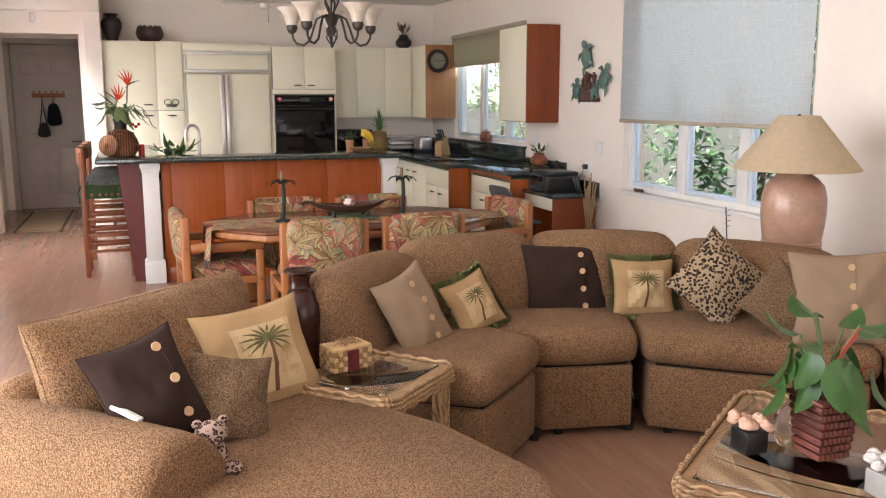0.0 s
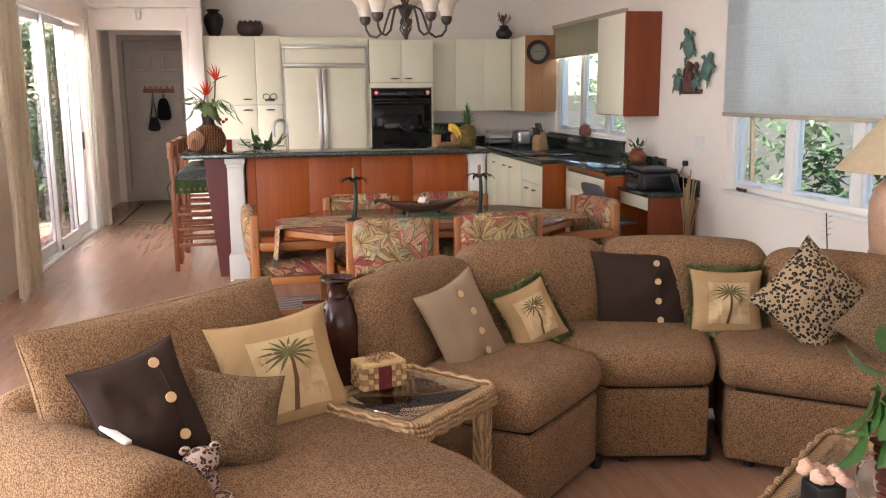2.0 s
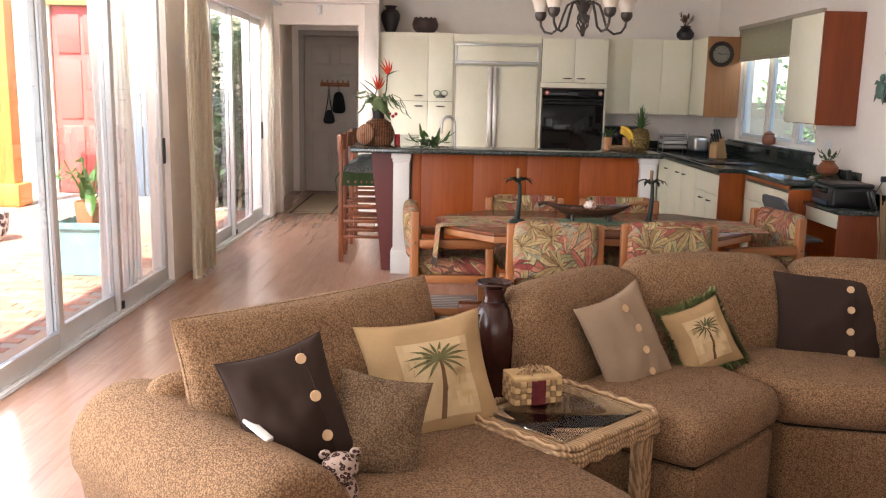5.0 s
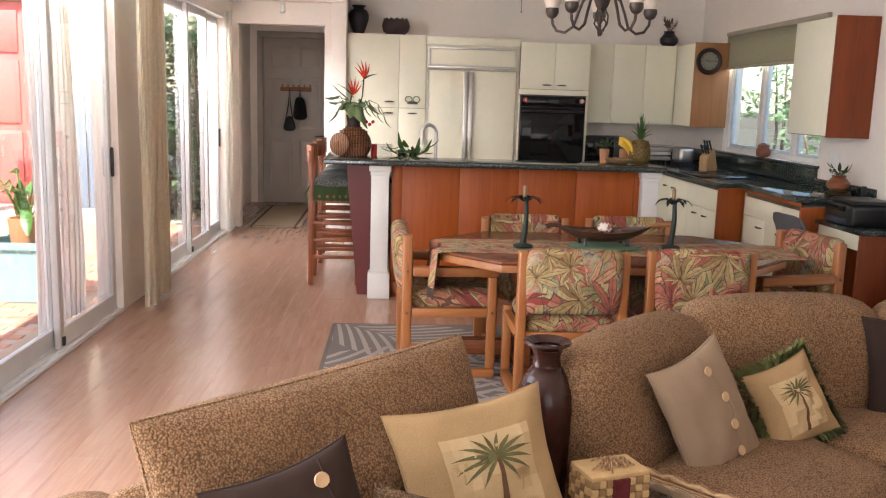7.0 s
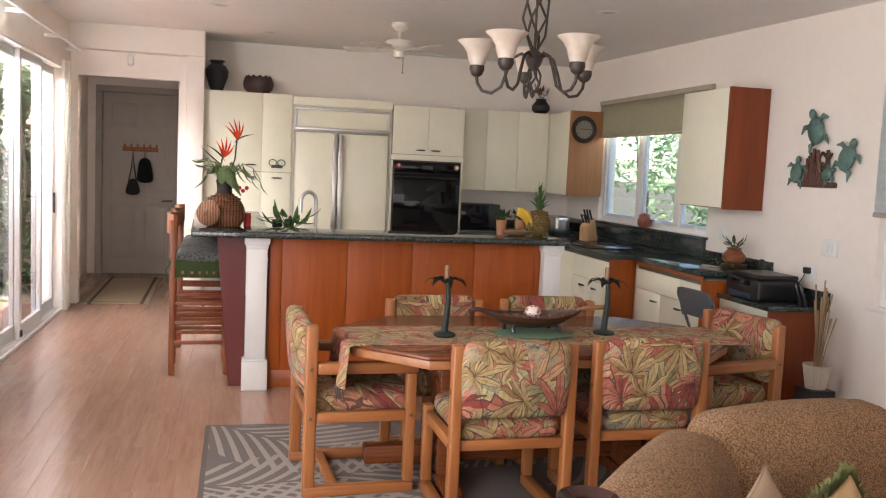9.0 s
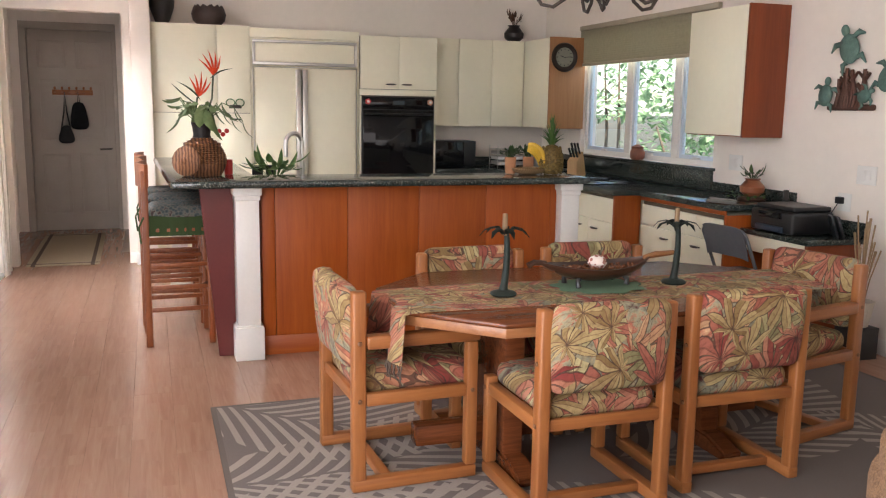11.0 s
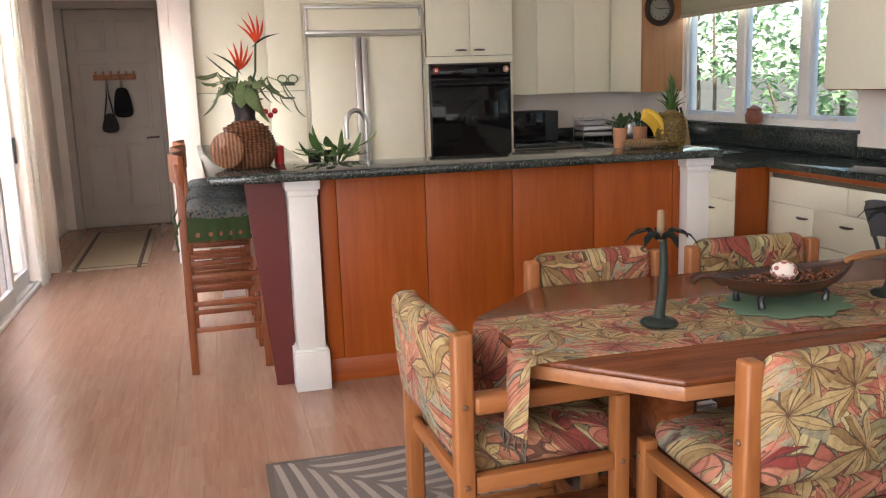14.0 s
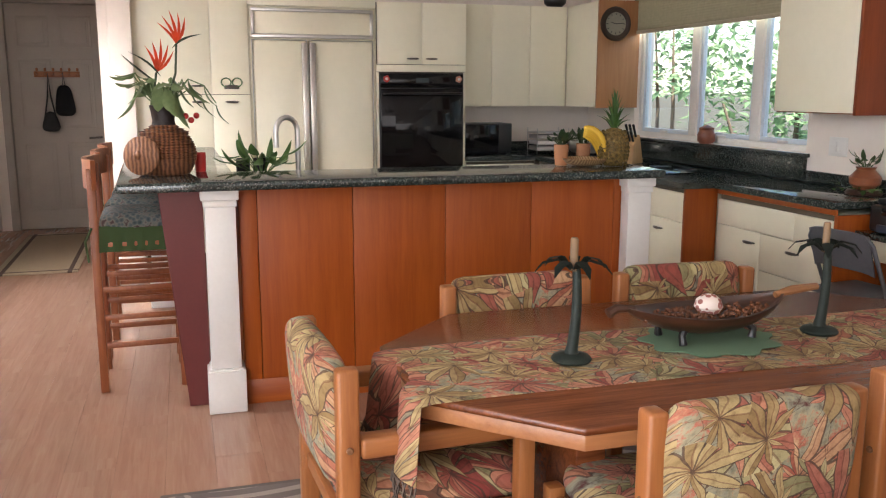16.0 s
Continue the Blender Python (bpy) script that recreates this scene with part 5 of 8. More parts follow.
for a, b, z1, lean in (((0.71, 3.38), (1.24, 3.96), 0.82, 0.12), ((1.25, 3.965), (1.97, 4.06), 0.85, 0.08), ((1.98, 4.055), (2.67, 3.76), 0.85, 0.08), ((2.68, 3.75), (3.14, 3.11), 0.83, 0.08), ((3.15, 3.10), (3.31, 2.36), 0.82, 0.06)):
    back_block(t, a, b, 0.40, z1, lean)
    d = (Vector(b) - Vector(a)).normalized()
    n = Vector((d.y, -d.x)) * -0.05
    back_block(t, (a[0] + n.x, a[1] + n.y), (b[0] + n.x, b[1] + n.y), 0.05, z1 - 0.09, 0.03, 0.12, "back_frame")
for x, y in ((1.42, 2.98), (1.72, 3.38), (1.86, 3.42), (2.2, 3.36), (2.36, 3.27), (2.9, 2.86), (1.0, 3.3), (2.4, 3.6)):
    part("foot", lathe(bmesh.new(), [(0.024, 0.0), (0.03, 0.05)], 12, (x, y, 0.001)), BLACK, t)


settle(sofa_zone, -0.31, -0.26)


# ---------------------------------------------------------------- throw pillows
def pillow_front(a, b, w, h, T):
    k = max(0.0, (1 - a * a) * (1 - b * b)) ** 0.48
    fold = 0.018 * noise.noise(Vector((a * 1.9 + w * 40, b * 1.7 + h * 23, 0))) + 0.010 * noise.noise(Vector((a * 5 + b * 2 + w * 60, b * 3 - a * 2, 4.0)))
    return Vector((a * w / 2 * (1 - 0.11 * (1 - b * b)), -T / 2 * k - fold * k, b * h / 2 * (1 - 0.11 * (1 - a * a))))


def motif(bm, shape, w, h, T, lift):
    """A flat shape, given as triangles or quads in -1..1, laid on the pillow's front."""
    for poly in shape:
        pts = []
        for a, b in poly:
            p = pillow_front(a, b, w, h, T)
            p.y -= lift
            pts.append(bm.verts.new(p))
        bm.faces.new(pts)


def grid_patch(a0, b0, a1, b1, n=10):
    s = [(i / n, j / n) for i in range(n) for j in range(n)]
    f = lambda u, v: (a0 + (a1 - a0) * u, b0 + (b1 - b0) * v)
    return [[f(u, v), f(u + 1 / n, v), f(u + 1 / n, v + 1 / n), f(u, v + 1 / n)] for u, v in s]


def palm_shapes(ax, b0, top, size):
    trunk, leaves = [], []
    n = 10
    for i in range(n):
        u, v = i / n, (i + 1) / n
        cu, cv = ax + 0.10 * size * math.sin(2.2 * u), ax + 0.10 * size * math.sin(2.2 * v)
        wu, wv = 0.045 * size * (1.2 - 0.5 * u), 0.045 * size * (1.2 - 0.5 * v)
        bu, bv = b0 + (top - b0) * u, b0 + (top - b0) * v
        trunk.append([(cu - wu, bu), (cu + wu, bu), (cv + wv, bv), (cv - wv, bv)])
    hx = ax + 0.10 * size * math.sin(2.2)
    for k, (ang, ln) in enumerate(((20, 0.68), (4, 0.62), (-15, 0.55), (36, 0.64), (52, 0.55), (75, 0.5), (100, 0.5), (122, 0.55), (142, 0.62), (160, 0.68), (178, 0.62), (195, 0.55), (-42, 0.42), (222, 0.42))):
        c, s = math.cos(radians(ang)), math.sin(radians(ang))
        for j in range(5):
            r0, r1 = j / 5, (j + 1) / 5
            w0, w1 = 0.03 * math.sin(math.pi * min(0.98, r0 + 0.06)), 0.03 * math.sin(math.pi * min(0.985, r1 + 0.03))
            d0, d1 = -0.25 * r0 * r0 * ln, -0.25 * r1 * r1 * ln
            p = lambda r, w, d: (hx + size * (c * r * ln - s * w), top + size * (s * r * ln + c * w + d))
            leaves.append([p(r0, -w0, d0), p(r1, -w1, d1), p(r1, w1, d1), p(r0, w0, d0)])
    return trunk, leaves


def pillow(at, az, tilt, roll, w, h, T, mat, label, buttons=(), palm=None, fringe=None, name="throw_pillow"):
    m = Matrix.Translation(at) @ Matrix.Rotation(radians(az), 4, "Z") @ Matrix.Rotation(radians(-tilt), 4, "X") @ Matrix.Rotation(radians(roll), 4, "Y")
    t = thing(name, m, label, "pillow", "throw pillows")
    bm = bmesh.new()
    n = 28
    f = lambda i: math.sin(math.pi / 2 * (2 * i / n - 1))
    front = [[bm.verts.new(pillow_front(f(i), f(j), w, h, T)) for j in range(n + 1)] for i in range(n + 1)]
    back = [[front[i][j] if i in (0, n) or j in (0, n) else bm.verts.new(Vector((front[i][j].co.x, -front[i][j].co.y, front[i][j].co.z))) for j in range(n + 1)] for i in range(n + 1)]
    for i in range(n):
        for j in range(n):
            bm.faces.new((front[i][j], front[i + 1][j], front[i + 1][j + 1], front[i][j + 1]))
            bm.faces.new((back[i][j], back[i][j + 1], back[i + 1][j + 1], back[i + 1][j]))
    part("cover", bm, mat, t, local=True, smooth=80)
    edge = [pillow_front(math.cos(q) / max(abs(math.cos(q)), abs(math.sin(q))), math.sin(q) / max(abs(math.cos(q)), abs(math.sin(q))), w, h, T) for q in np.linspace(0, 2 * math.pi, 65)[:-1]]
    if fringe:
        rnd = random.Random(int(w * 1000 + at[0] * 77))
        bm = bmesh.new()
        for k in range(760):
            u = rnd.random() * 64
            p, q = edge[int(u)], edge[(int(u) + 1) % 64]
            e = p.lerp(q, u % 1)
            d = Vector((e.x, 0, e.z)).normalized()
            s = Vector((-d.z, 0, d.x))
            tip = e + d * rnd.uniform(0.022, 0.042) + s * rnd.uniform(-0.02, 0.02) + Vector((0, rnd.uniform(-0.02, 0.02), 0))
            leaf(bm, e - d * 0.012, tip, 0.016, 0.006, 2)
        part("fringe", bm, fringe, t, "shaggy green fringe", local=True, smooth=False)
    else:
        part("piping", tube(bmesh.new(), edge, 0.0035, 5, True), mat, t, local=True, smooth=80)
    if palm:
        bm = bmesh.new()
        motif(bm, grid_patch(-0.58, -0.72, 0.62, 0.62), w, h, T, 0.0025)
        part("print_panel", bm, PRINT_CREAM, t, "pale printed square", local=True, smooth=80)
        trunk, leaves = palm_shapes(-0.03, -0.74, 0.28, 0.88)
        for nm, sh, mt in (("printed_trunk", trunk, PRINT_BROWN), ("printed_fronds", leaves, PRINT_GREEN)):
            bm = bmesh.new()
            motif(bm, sh, w, h, T, 0.0042)
            part(nm, bm, mt, t, local=True, smooth=False)
        for ax, b0, tp in ((0.34, -0.2, 0.02), (0.42, -0.55, -0.38), (-0.42, 0.05, 0.25)):
            bm = bmesh.new()
            tr, lv = palm_shapes(ax, b0, tp, 0.24)
            motif(bm, tr + lv, w, h, T, 0.0042)
            part("small_printed_palm", bm, PRINT_TAN, t, local=True, smooth=False)
    for a, b in buttons:
        p = pillow_front(a, b, w, h, T)
        bm = lathe(bmesh.new(), [(0.013, 0.0), (0.0155, 0.003), (0.0135, 0.006), (0.004, 0.0045)], 16)
        bm.transform(Matrix.Translation(p + Vector((0, -0.001, 0))) @ Matrix.Rotation(radians(90), 4, "X"))
        part("button", bm, BUTTON, t, "pale coconut-shell button", local=True)
    if buttons:
        x = buttons[0][0]
        part("placket", tube(bmesh.new(), [pillow_front(x + 0.06 + 0 * b, b, w, h, T) + Vector((0, -0.001, 0)) for b in np.linspace(-0.95, 0.95, 24)], 0.002, 5), mat, t, local=True)
    return t


PRINT_CREAM = cloth("printed_cream", (0.50, 0.36, 0.20), 0.14)
PRINT_BROWN = cloth("printed_brown", (0.13, 0.07, 0.035))
PRINT_GREEN = cloth("printed_green", (0.115, 0.105, 0.045), 0.4)
PRINT_TAN = cloth("printed_tan", (0.40, 0.28, 0.13))
BUTTON = plain("coconut_button", (0.50, 0.32, 0.17), 0.4)
TAUPE = cloth("taupe_linen", (0.275, 0.192, 0.126))
DARKBROWN = cloth("dark_brown_cloth", (0.033, 0.019, 0.0145))
KHAKI = cloth("khaki_print", (0.37, 0.24, 0.12), 0.2)
FRINGE = cloth("green_fringe", (0.15, 0.16, 0.06), 0.3)
LEOPARD = spotted("leopard_print", (0.36, 0.26, 0.16), (0.016, 0.012, 0.01), 64)
TWEED = woven("pillow_tweed", (0.22, 0.14, 0.08), (0.085, 0.05, 0.028), (0.33, 0.225, 0.14), 200)
LINE4 = [(0.12, b) for b in (0.72, 0.27, -0.2, -0.66)]
pillow((0.86, 3.19, 0.62), 32, 22, -14, 0.34, 0.41, 0.14, TAUPE, "taupe linen pillow with coconut buttons leaning on the sofa back", LINE4)
pillow((1.19, 3.36, 0.605), 14, 25, -17, 0.28, 0.28, 0.11, KHAKI, "khaki palm print pillow with green fringe", (), True, FRINGE)
pillow((1.79, 3.57, 0.625), -12, 16, -2, 0.46, 0.42, 0.14, DARKBROWN, "dark brown pillow with a row of coconut buttons", [(0.30, b) for b in (0.72, 0.27, -0.2, -0.66)])
pillow((2.10, 3.36, 0.62), -14, 18, 1, 0.33, 0.30, 0.11, KHAKI, "khaki palm print pillow with green fringe", (), True, FRINGE)
pillow((2.32, 3.05, 0.70), -14, 16, 43, 0.375, 0.375, 0.13, LEOPARD, "leopard print pillow standing on its corner")
pillow((2.45, 2.75, 0.66), -22, 20, 40, 0.30, 0.30, 0.12, TWEED, "small brown tweed pillow on its corner")
pillow((2.64, 2.60, 0.69), -30, 14, -3, 0.45, 0.42, 0.13, TAUPE, "taupe linen pillow with coconut buttons", LINE4)
pillow((-0.235, 2.25, 0.69), 24, 28, -12, 0.30, 0.36, 0.14, DARKBROWN, "dark brown pillow with coconut buttons on the chaise", [(0.45, b) for b in (0.72, 0.05, -0.6)])
pillow((0.135, 2.67, 0.645), 26, 26, -3, 0.44, 0.40, 0.14, KHAKI, "large khaki pillow printed with a palm tree", (), True)
pillow((0.0, 2.33, 0.62), 18, 26, 15, 0.27, 0.29, 0.13, TWEED, "small brown tweed pillow on the chaise")

# plush toy and a remote on the chaise
bm = bmesh.new()
for p, r in (((0, 0, 0.075), (0.062, 0.055, 0.075)), ((0.0, -0.01, 0.185), (0.062, 0.055, 0.056)), ((0, -0.055, 0.165), (0.03, 0.022, 0.022)), ((-0.05, 0, 0.232), (0.02, 0.012, 0.02)), ((0.05, 0, 0.232), (0.02, 0.012, 0.02)), ((0.06, -0.06, 0.03), (0.035, 0.045, 0.028)), ((-0.045, -0.06, 0.03), (0.032, 0.045, 0.028))):
    bmesh.ops.create_icosphere(bm, subdivisions=3, radius=1, matrix=Matrix.Translation(p) @ Matrix.Diagonal((*r, 1)))
ob = solid("plush_toy", bm, spotted("plush_spots", (0.36, 0.26, 0.21), (0.04, 0.015, 0.013), 60), "white plush toy cat with brown spots sitting on the chaise", "plush toy", smooth=80)
ob.matrix_basis = pose(-0.075, 2.06, 0.505, 0, 0, 15) @ Matrix.Diagonal((0.76, 0.76, 0.64, 1))
bm = boxbm(-0.07, -0.02, 0, 0.07, 0.02, 0.02, 0.006)
ob = solid("remote_control", bm, plain("white_plastic", (0.75, 0.73, 0.68), 0.35), "slim white remote control lying on the chaise arm", "remote control")
ob.matrix_basis = pose(-0.30, 2.15, 0.668, 0, 16, -40) @ Matrix.Diagonal((0.75, 0.6, 0.6, 1))

# ---------------------------------------------------------------- wicker tables
RATTAN = wicker("pale_rattan", (0.20, 0.105, 0.045), (0.47, 0.30, 0.155), 80)
TABLEGLASS = glass("grey_table_glass", (0.95, 0.98, 0.97))


def wicker_table(name, m, w, d, h, label, category):
    """Local: top centred on the origin; woven rope rim and legs, glass let into the top."""
    t = thing(name, m, label, category)
    rnd = random.Random(9)
    for k in range(4):
        z, o = h - 0.012 - 0.017 * k, 0.012 * math.sin(k * 0.6) - 0.002 * k
        pts = []
        for cxx, cyy, a0 in ((w / 2 - 0.06, d / 2 - 0.06, 0), (-w / 2 + 0.06, d / 2 - 0.06, 90), (-w / 2 + 0.06, -d / 2 + 0.06, 180), (w / 2 - 0.06, -d / 2 + 0.06, 270)):
            pts += [(cxx + (0.06 + o) * math.cos(radians(a0 + s)), cyy + (0.06 + o) * math.sin(radians(a0 + s)), z) for s in (0, 30, 60, 90)]
        full = []
        for p, q in zip(pts, pts[1:] + pts[:1]):
            steps = max(1, int(math.dist(p, q) / 0.02))
            full += [tuple(p[i] + (q[i] - p[i]) * s / steps for i in range(3)) for s in range(steps)]
        bm = tube(bmesh.new(), [(x + rnd.uniform(-0.0015, 0.0015), y + rnd.uniform(-0.0015, 0.0015), zz + 0.003 * math.sin(i * 1.57)) for i, (x, y, zz) in enumerate(full)], [0.0095 + 0.0025 * math.sin(i * 1.57 + k) for i in range(len(full))], 7, True)
        part("rim_strand", bm, RATTAN, t, local=True, smooth=60)
    ins = 0.05
    g = part("glass_top", boxbm(-w / 2 + ins, -d / 2 + ins, h - 0.014, w / 2 - ins, d / 2 - ins, h - 0.006, 0.002), TABLEGLASS, t, "clear glass top", local=True)
    g.visible_shadow = False
    bm = bmesh.new()
    for q in ((-w / 2 + 0.008, -d / 2 + 0.008, w / 2 - 0.008, -d / 2 + ins + 0.01), (-w / 2 + 0.008, d / 2 - ins - 0.01, w / 2 - 0.008, d / 2 - 0.008), (-w / 2 + 0.008, -d / 2 + ins + 0.01, -w / 2 + ins + 0.01, d / 2 - ins - 0.01), (w / 2 - ins - 0.01, -d / 2 + ins + 0.01, w / 2 - 0.008, d / 2 - ins - 0.01)):
        box(bm, q[0], q[1], h - 0.065, q[2], q[3], h - 0.017, 0.006)
    part("apron", bm, RATTAN, t, local=True)
    for sx in (-1, 1):
        for sy in (-1, 1):
            x, y = sx * (w / 2 - 0.045), sy * (d / 2 - 0.045)
            leg = part("leg", tube(bmesh.new(), [(x, y, 0.0), (x, y, h - 0.085)], 0.024, 10), RATTAN, t, local=True, smooth=60)
            for j in range(9):
                a = j * 2 * math.pi / 9
                pts = [(x + 0.026 * math.cos(a + 1.2 * math.sin(5 * s)) , y + 0.026 * math.sin(a + 1.2 * math.sin(5 * s)), (h - 0.09) * s) for s in np.linspace(0, 1, 16)]
                part("strand", tube(bmesh.new(), pts, 0.0105, 6), RATTAN, leg, local=True, smooth=60)
    return t


wicker_table("side_table", pose(0.57, 2.71, 0.0, 0, 0, 44), 0.50, 0.42, 0.54, "pale woven rattan side table with a glass top", "side table")
wicker_table("coffee_table", pose(1.885, 1.66, 0.0, 0, 0, 41), 0.94, 0.96, 0.45, "large pale woven rattan coffee table with a glass top", "coffee table")

# woven gift box on the side table
t = thing("gift_box", pose(0.47, 2.80, 0.537, 0, 0, 18) @ Matrix.Diagonal((0.84, 0.84, 0.84, 1)), "woven palm-leaf gift box with a dark red band and raffia bow", "box")
W1_ = plain("palm_weave_pale", (0.50, 0.33, 0.15), 0.6, vary=0.2, scale=30)
me = mesh_from(boxbm(-0.0122, -0.008, 0.0, 0.0122, 0.008, 0.0235, 0.005, 2), "weave_strip", W1_)
W2_ = plain("palm_weave_tan", (0.27, 0.155, 0.065), 0.6, vary=0.2, scale=30)
me_b = me.copy()
me_b.materials[0] = W2_
for iz in range(4):
    for ix in range(12):
        for s in (-1, 1):
            ob = new("weave_strip", (me, me_b)[(iz + ix) % 2])
            ob.parent = t
            if ix < 8:
                ob.matrix_basis = pose(-0.0875 + 0.025 * ix, s * 0.062, 0.004 + 0.024 * iz)
            else:
                ob.matrix_basis = pose(s * 0.095, -0.0405 + 0.027 * (ix - 8), 0.004 + 0.024 * iz, 0, 0, 90)
part("lid", boxbm(-0.1, -0.067, 0.098, 0.1, 0.067, 0.114, 0.006), W1_, t, local=True)
part("band", boxbm(-0.03, -0.0725, 0.002, 0.03, 0.0725, 0.099, 0.003), cloth("dark_red_band", (0.11, 0.02, 0.022), 0.4, 40), t, "dark red printed band", local=True)
rnd = random.Random(4)
for i in range(26):
    a, r = rnd.uniform(0, 6.28), rnd.uniform(0.03, 0.085)
    bm = tube(bmesh.new(), [(0, 0, 0.114), (0.5 * r * math.cos(a), 0.35 * r * math.sin(a), 0.128 + rnd.uniform(0, 0.018)), (r * math.cos(a), 0.75 * r * math.sin(a), 0.117)], 0.003, 4)
    part("raffia_strand", bm, RATTAN, t, local=True)

# dark floor vase behind the side table
GLAZE = plain("dark_glazed_ceramic", (0.034, 0.011, 0.008), 0.2, vary=0.4, scale=5, spec=0.35)
t = thing("floor_vase", (0.353, 3.12, 0.0), "tall dark brown glazed ceramic vase on the floor", "vase")
part("body", lathe(bmesh.new(), [(0.058, 0.0), (0.064, 0.02), (0.066, 0.2), (0.072, 0.45), (0.082, 0.6), (0.084, 0.68), (0.078, 0.725), (0.06, 0.765), (0.041, 0.795)], 36), GLAZE, t, local=True, smooth=60)
part("neck", lathe(bmesh.new(), [(0.041, 0.7955), (0.037, 0.82), (0.045, 0.845), (0.04, 0.845), (0.031, 0.82)], 36, close=False), GLAZE, t, local=True, smooth=60)
part("rim", lathe(bmesh.new(), [(0.045, 0.8455), (0.058, 0.855), (0.069, 0.862), (0.065, 0.868), (0.04, 0.852)], 36, close=False), GLAZE, t, "flared glazed rim", local=True, smooth=60)
for a_ in (0.6, 3.7):
    part("handle", tube(bmesh.new(), [(0.078 * math.cos(a_), 0.078 * math.sin(a_), 0.69), (0.098 * math.cos(a_), 0.098 * math.sin(a_), 0.722), (0.066 * math.cos(a_), 0.066 * math.sin(a_), 0.752)], 0.008, 8), GLAZE, t, local=True, smooth=60)

# coffee table things: potted plant in a woven red basket, flowers in black pots, white flowers, small jar
def broad_leaf(bm, base, tip, width, side_v, curl=0.3):
    base, tip, s = Vector(base), Vector(tip), Vector(side_v).normalized()
    d = tip - base
    up = s.cross(d).normalized()
    n = 9
    rows = []
    for i in range(n + 1):
        u = i / n
        w = width / 2 * (math.sin(math.pi * u ** 0.85) ** 0.75 if 0 < i < n else 0.02)
        c = base + d * u + up * (curl * d.length * 0.35 * math.sin(math.pi * u))
        rows.append([bm.verts.new(c + s * w * q + up * abs(q) * w * 0.28) for q in (-1, -0.5, 0, 0.5, 1)])
    for a, b in zip(rows, rows[1:]):
        for j in range(4):
            bm.faces.new((a[j], b[j], b[j + 1], a[j + 1]))
    return bm


coffee_zone = zone_start()
PLANT = foliage("house_plant_leaf", (0.03, 0.085, 0.018), (0.07, 0.17, 0.035), 0.5, 0.15)
STEM = plain("green_stem", (0.10, 0.14, 0.05), 0.5)
t = thing("potted_plant", (2.05, 1.92, 0.456), "green broad-leaved plant in a dark red woven basket", "potted plant")
bm = bmesh.new()
for iz in range(7):
    zz, hw = 0.004 + 0.026 * iz, 0.060 + 0.0025 * iz
    box(bm, -hw, -hw, zz, hw, hw, zz + 0.023, 0.008, 2)
part("basket", bm, wicker("red_brown_basket", (0.07, 0.018, 0.012), (0.22, 0.06, 0.04), 60), t, "dark red woven basket", local=True)
part("rim", boxbm(-0.082, -0.082, 0.186, 0.082, 0.082, 0.2, 0.006), wicker("red_brown_rim", (0.07, 0.02, 0.015), (0.2, 0.055, 0.04), 60), t, local=True)
rnd = random.Random(21)
for i in range(24):
    a = i * 2.4 + rnd.uniform(-0.3, 0.3)
    hang = i % 3 != 0
    r0, z0 = rnd.uniform(0.06, 0.13), rnd.uniform(0.26, 0.36) if hang else rnd.uniform(0.34, 0.44)
    p = (r0 * math.cos(a), r0 * math.sin(a), z0)
    part("stem", tube(bmesh.new(), [(0.02 * math.cos(a), 0.02 * math.sin(a), 0.19), (p[0] * 0.5, p[1] * 0.5, 0.2 + (z0 - 0.2) * 0.65), p], [0.006, 0.005, 0.004], 6), STEM if i % 5 else plain("red_stem", (0.3, 0.05, 0.03), 0.5), t, local=True)
    ln = rnd.uniform(0.13, 0.19)
    dz = -ln * rnd.uniform(0.75, 1.05) if hang else ln * rnd.uniform(-0.1, 0.5)
    out = 0.45 if hang else 0.7
    tip = (p[0] + ln * out * math.cos(a), p[1] + ln * out * math.sin(a), p[2] + dz)
    part("leaf", broad_leaf(bmesh.new(), p, tip, rnd.uniform(0.075, 0.105), (-math.sin(a), math.cos(a), 0)), PLANT, t, local=True, smooth=80)


def rose_pot(x, y, pot_mat, petal, label, seed, n=14):
    t = thing("flower_pot", (x, y, 0.456), label, "flower pot")
    part("pot", boxbm(-0.042, -0.042, 0.0, 0.042, 0.042, 0.075, 0.008), pot_mat, t, local=True)
    rnd = random.Random(seed)
    for i in range(n):
        px, py, pz = rnd.uniform(-0.045, 0.045), rnd.uniform(-0.045, 0.045), rnd.uniform(0.085, 0.108)
        bm = bmesh.new()
        for r, z in ((0.018, 0), (0.013, 0.006), (0.007, 0.01)):
            lathe(bm, [(0.002, z - 0.014), (r, z - 0.004), (r * 1.05, z + 0.005), (r * 0.8, z + 0.009)], 9, (px, py, pz), close=False)
        part("blossom", bm, petal, t, local=True)
    return t


rose_pot(1.86, 2.02, BLACK, plain("peach_petal", (0.72, 0.45, 0.33), 0.6), "peach roses in a small black pot on the glass", 1)
rose_pot(2.02, 1.63, plain("stone_pot", (0.35, 0.33, 0.3), 0.5), plain("white_petal", (0.68, 0.64, 0.6), 0.6), "white blossoms in a low pale dish on the glass", 2, 22)
t = thing("candle_jar", (2.36, 1.86, 0.456), "small black candle cup on the glass table", "candle")
part("cup", lathe(bmesh.new(), [(0.035, 0), (0.038, 0.005), (0.038, 0.08), (0.034, 0.082), (0.033, 0.04), (0.001, 0.04)], 20), BLACK, t, local=True)
t = thing("seashell_jar", (2.03, 2.02, 0.456), "glass jar with a string of pale shells", "jar")
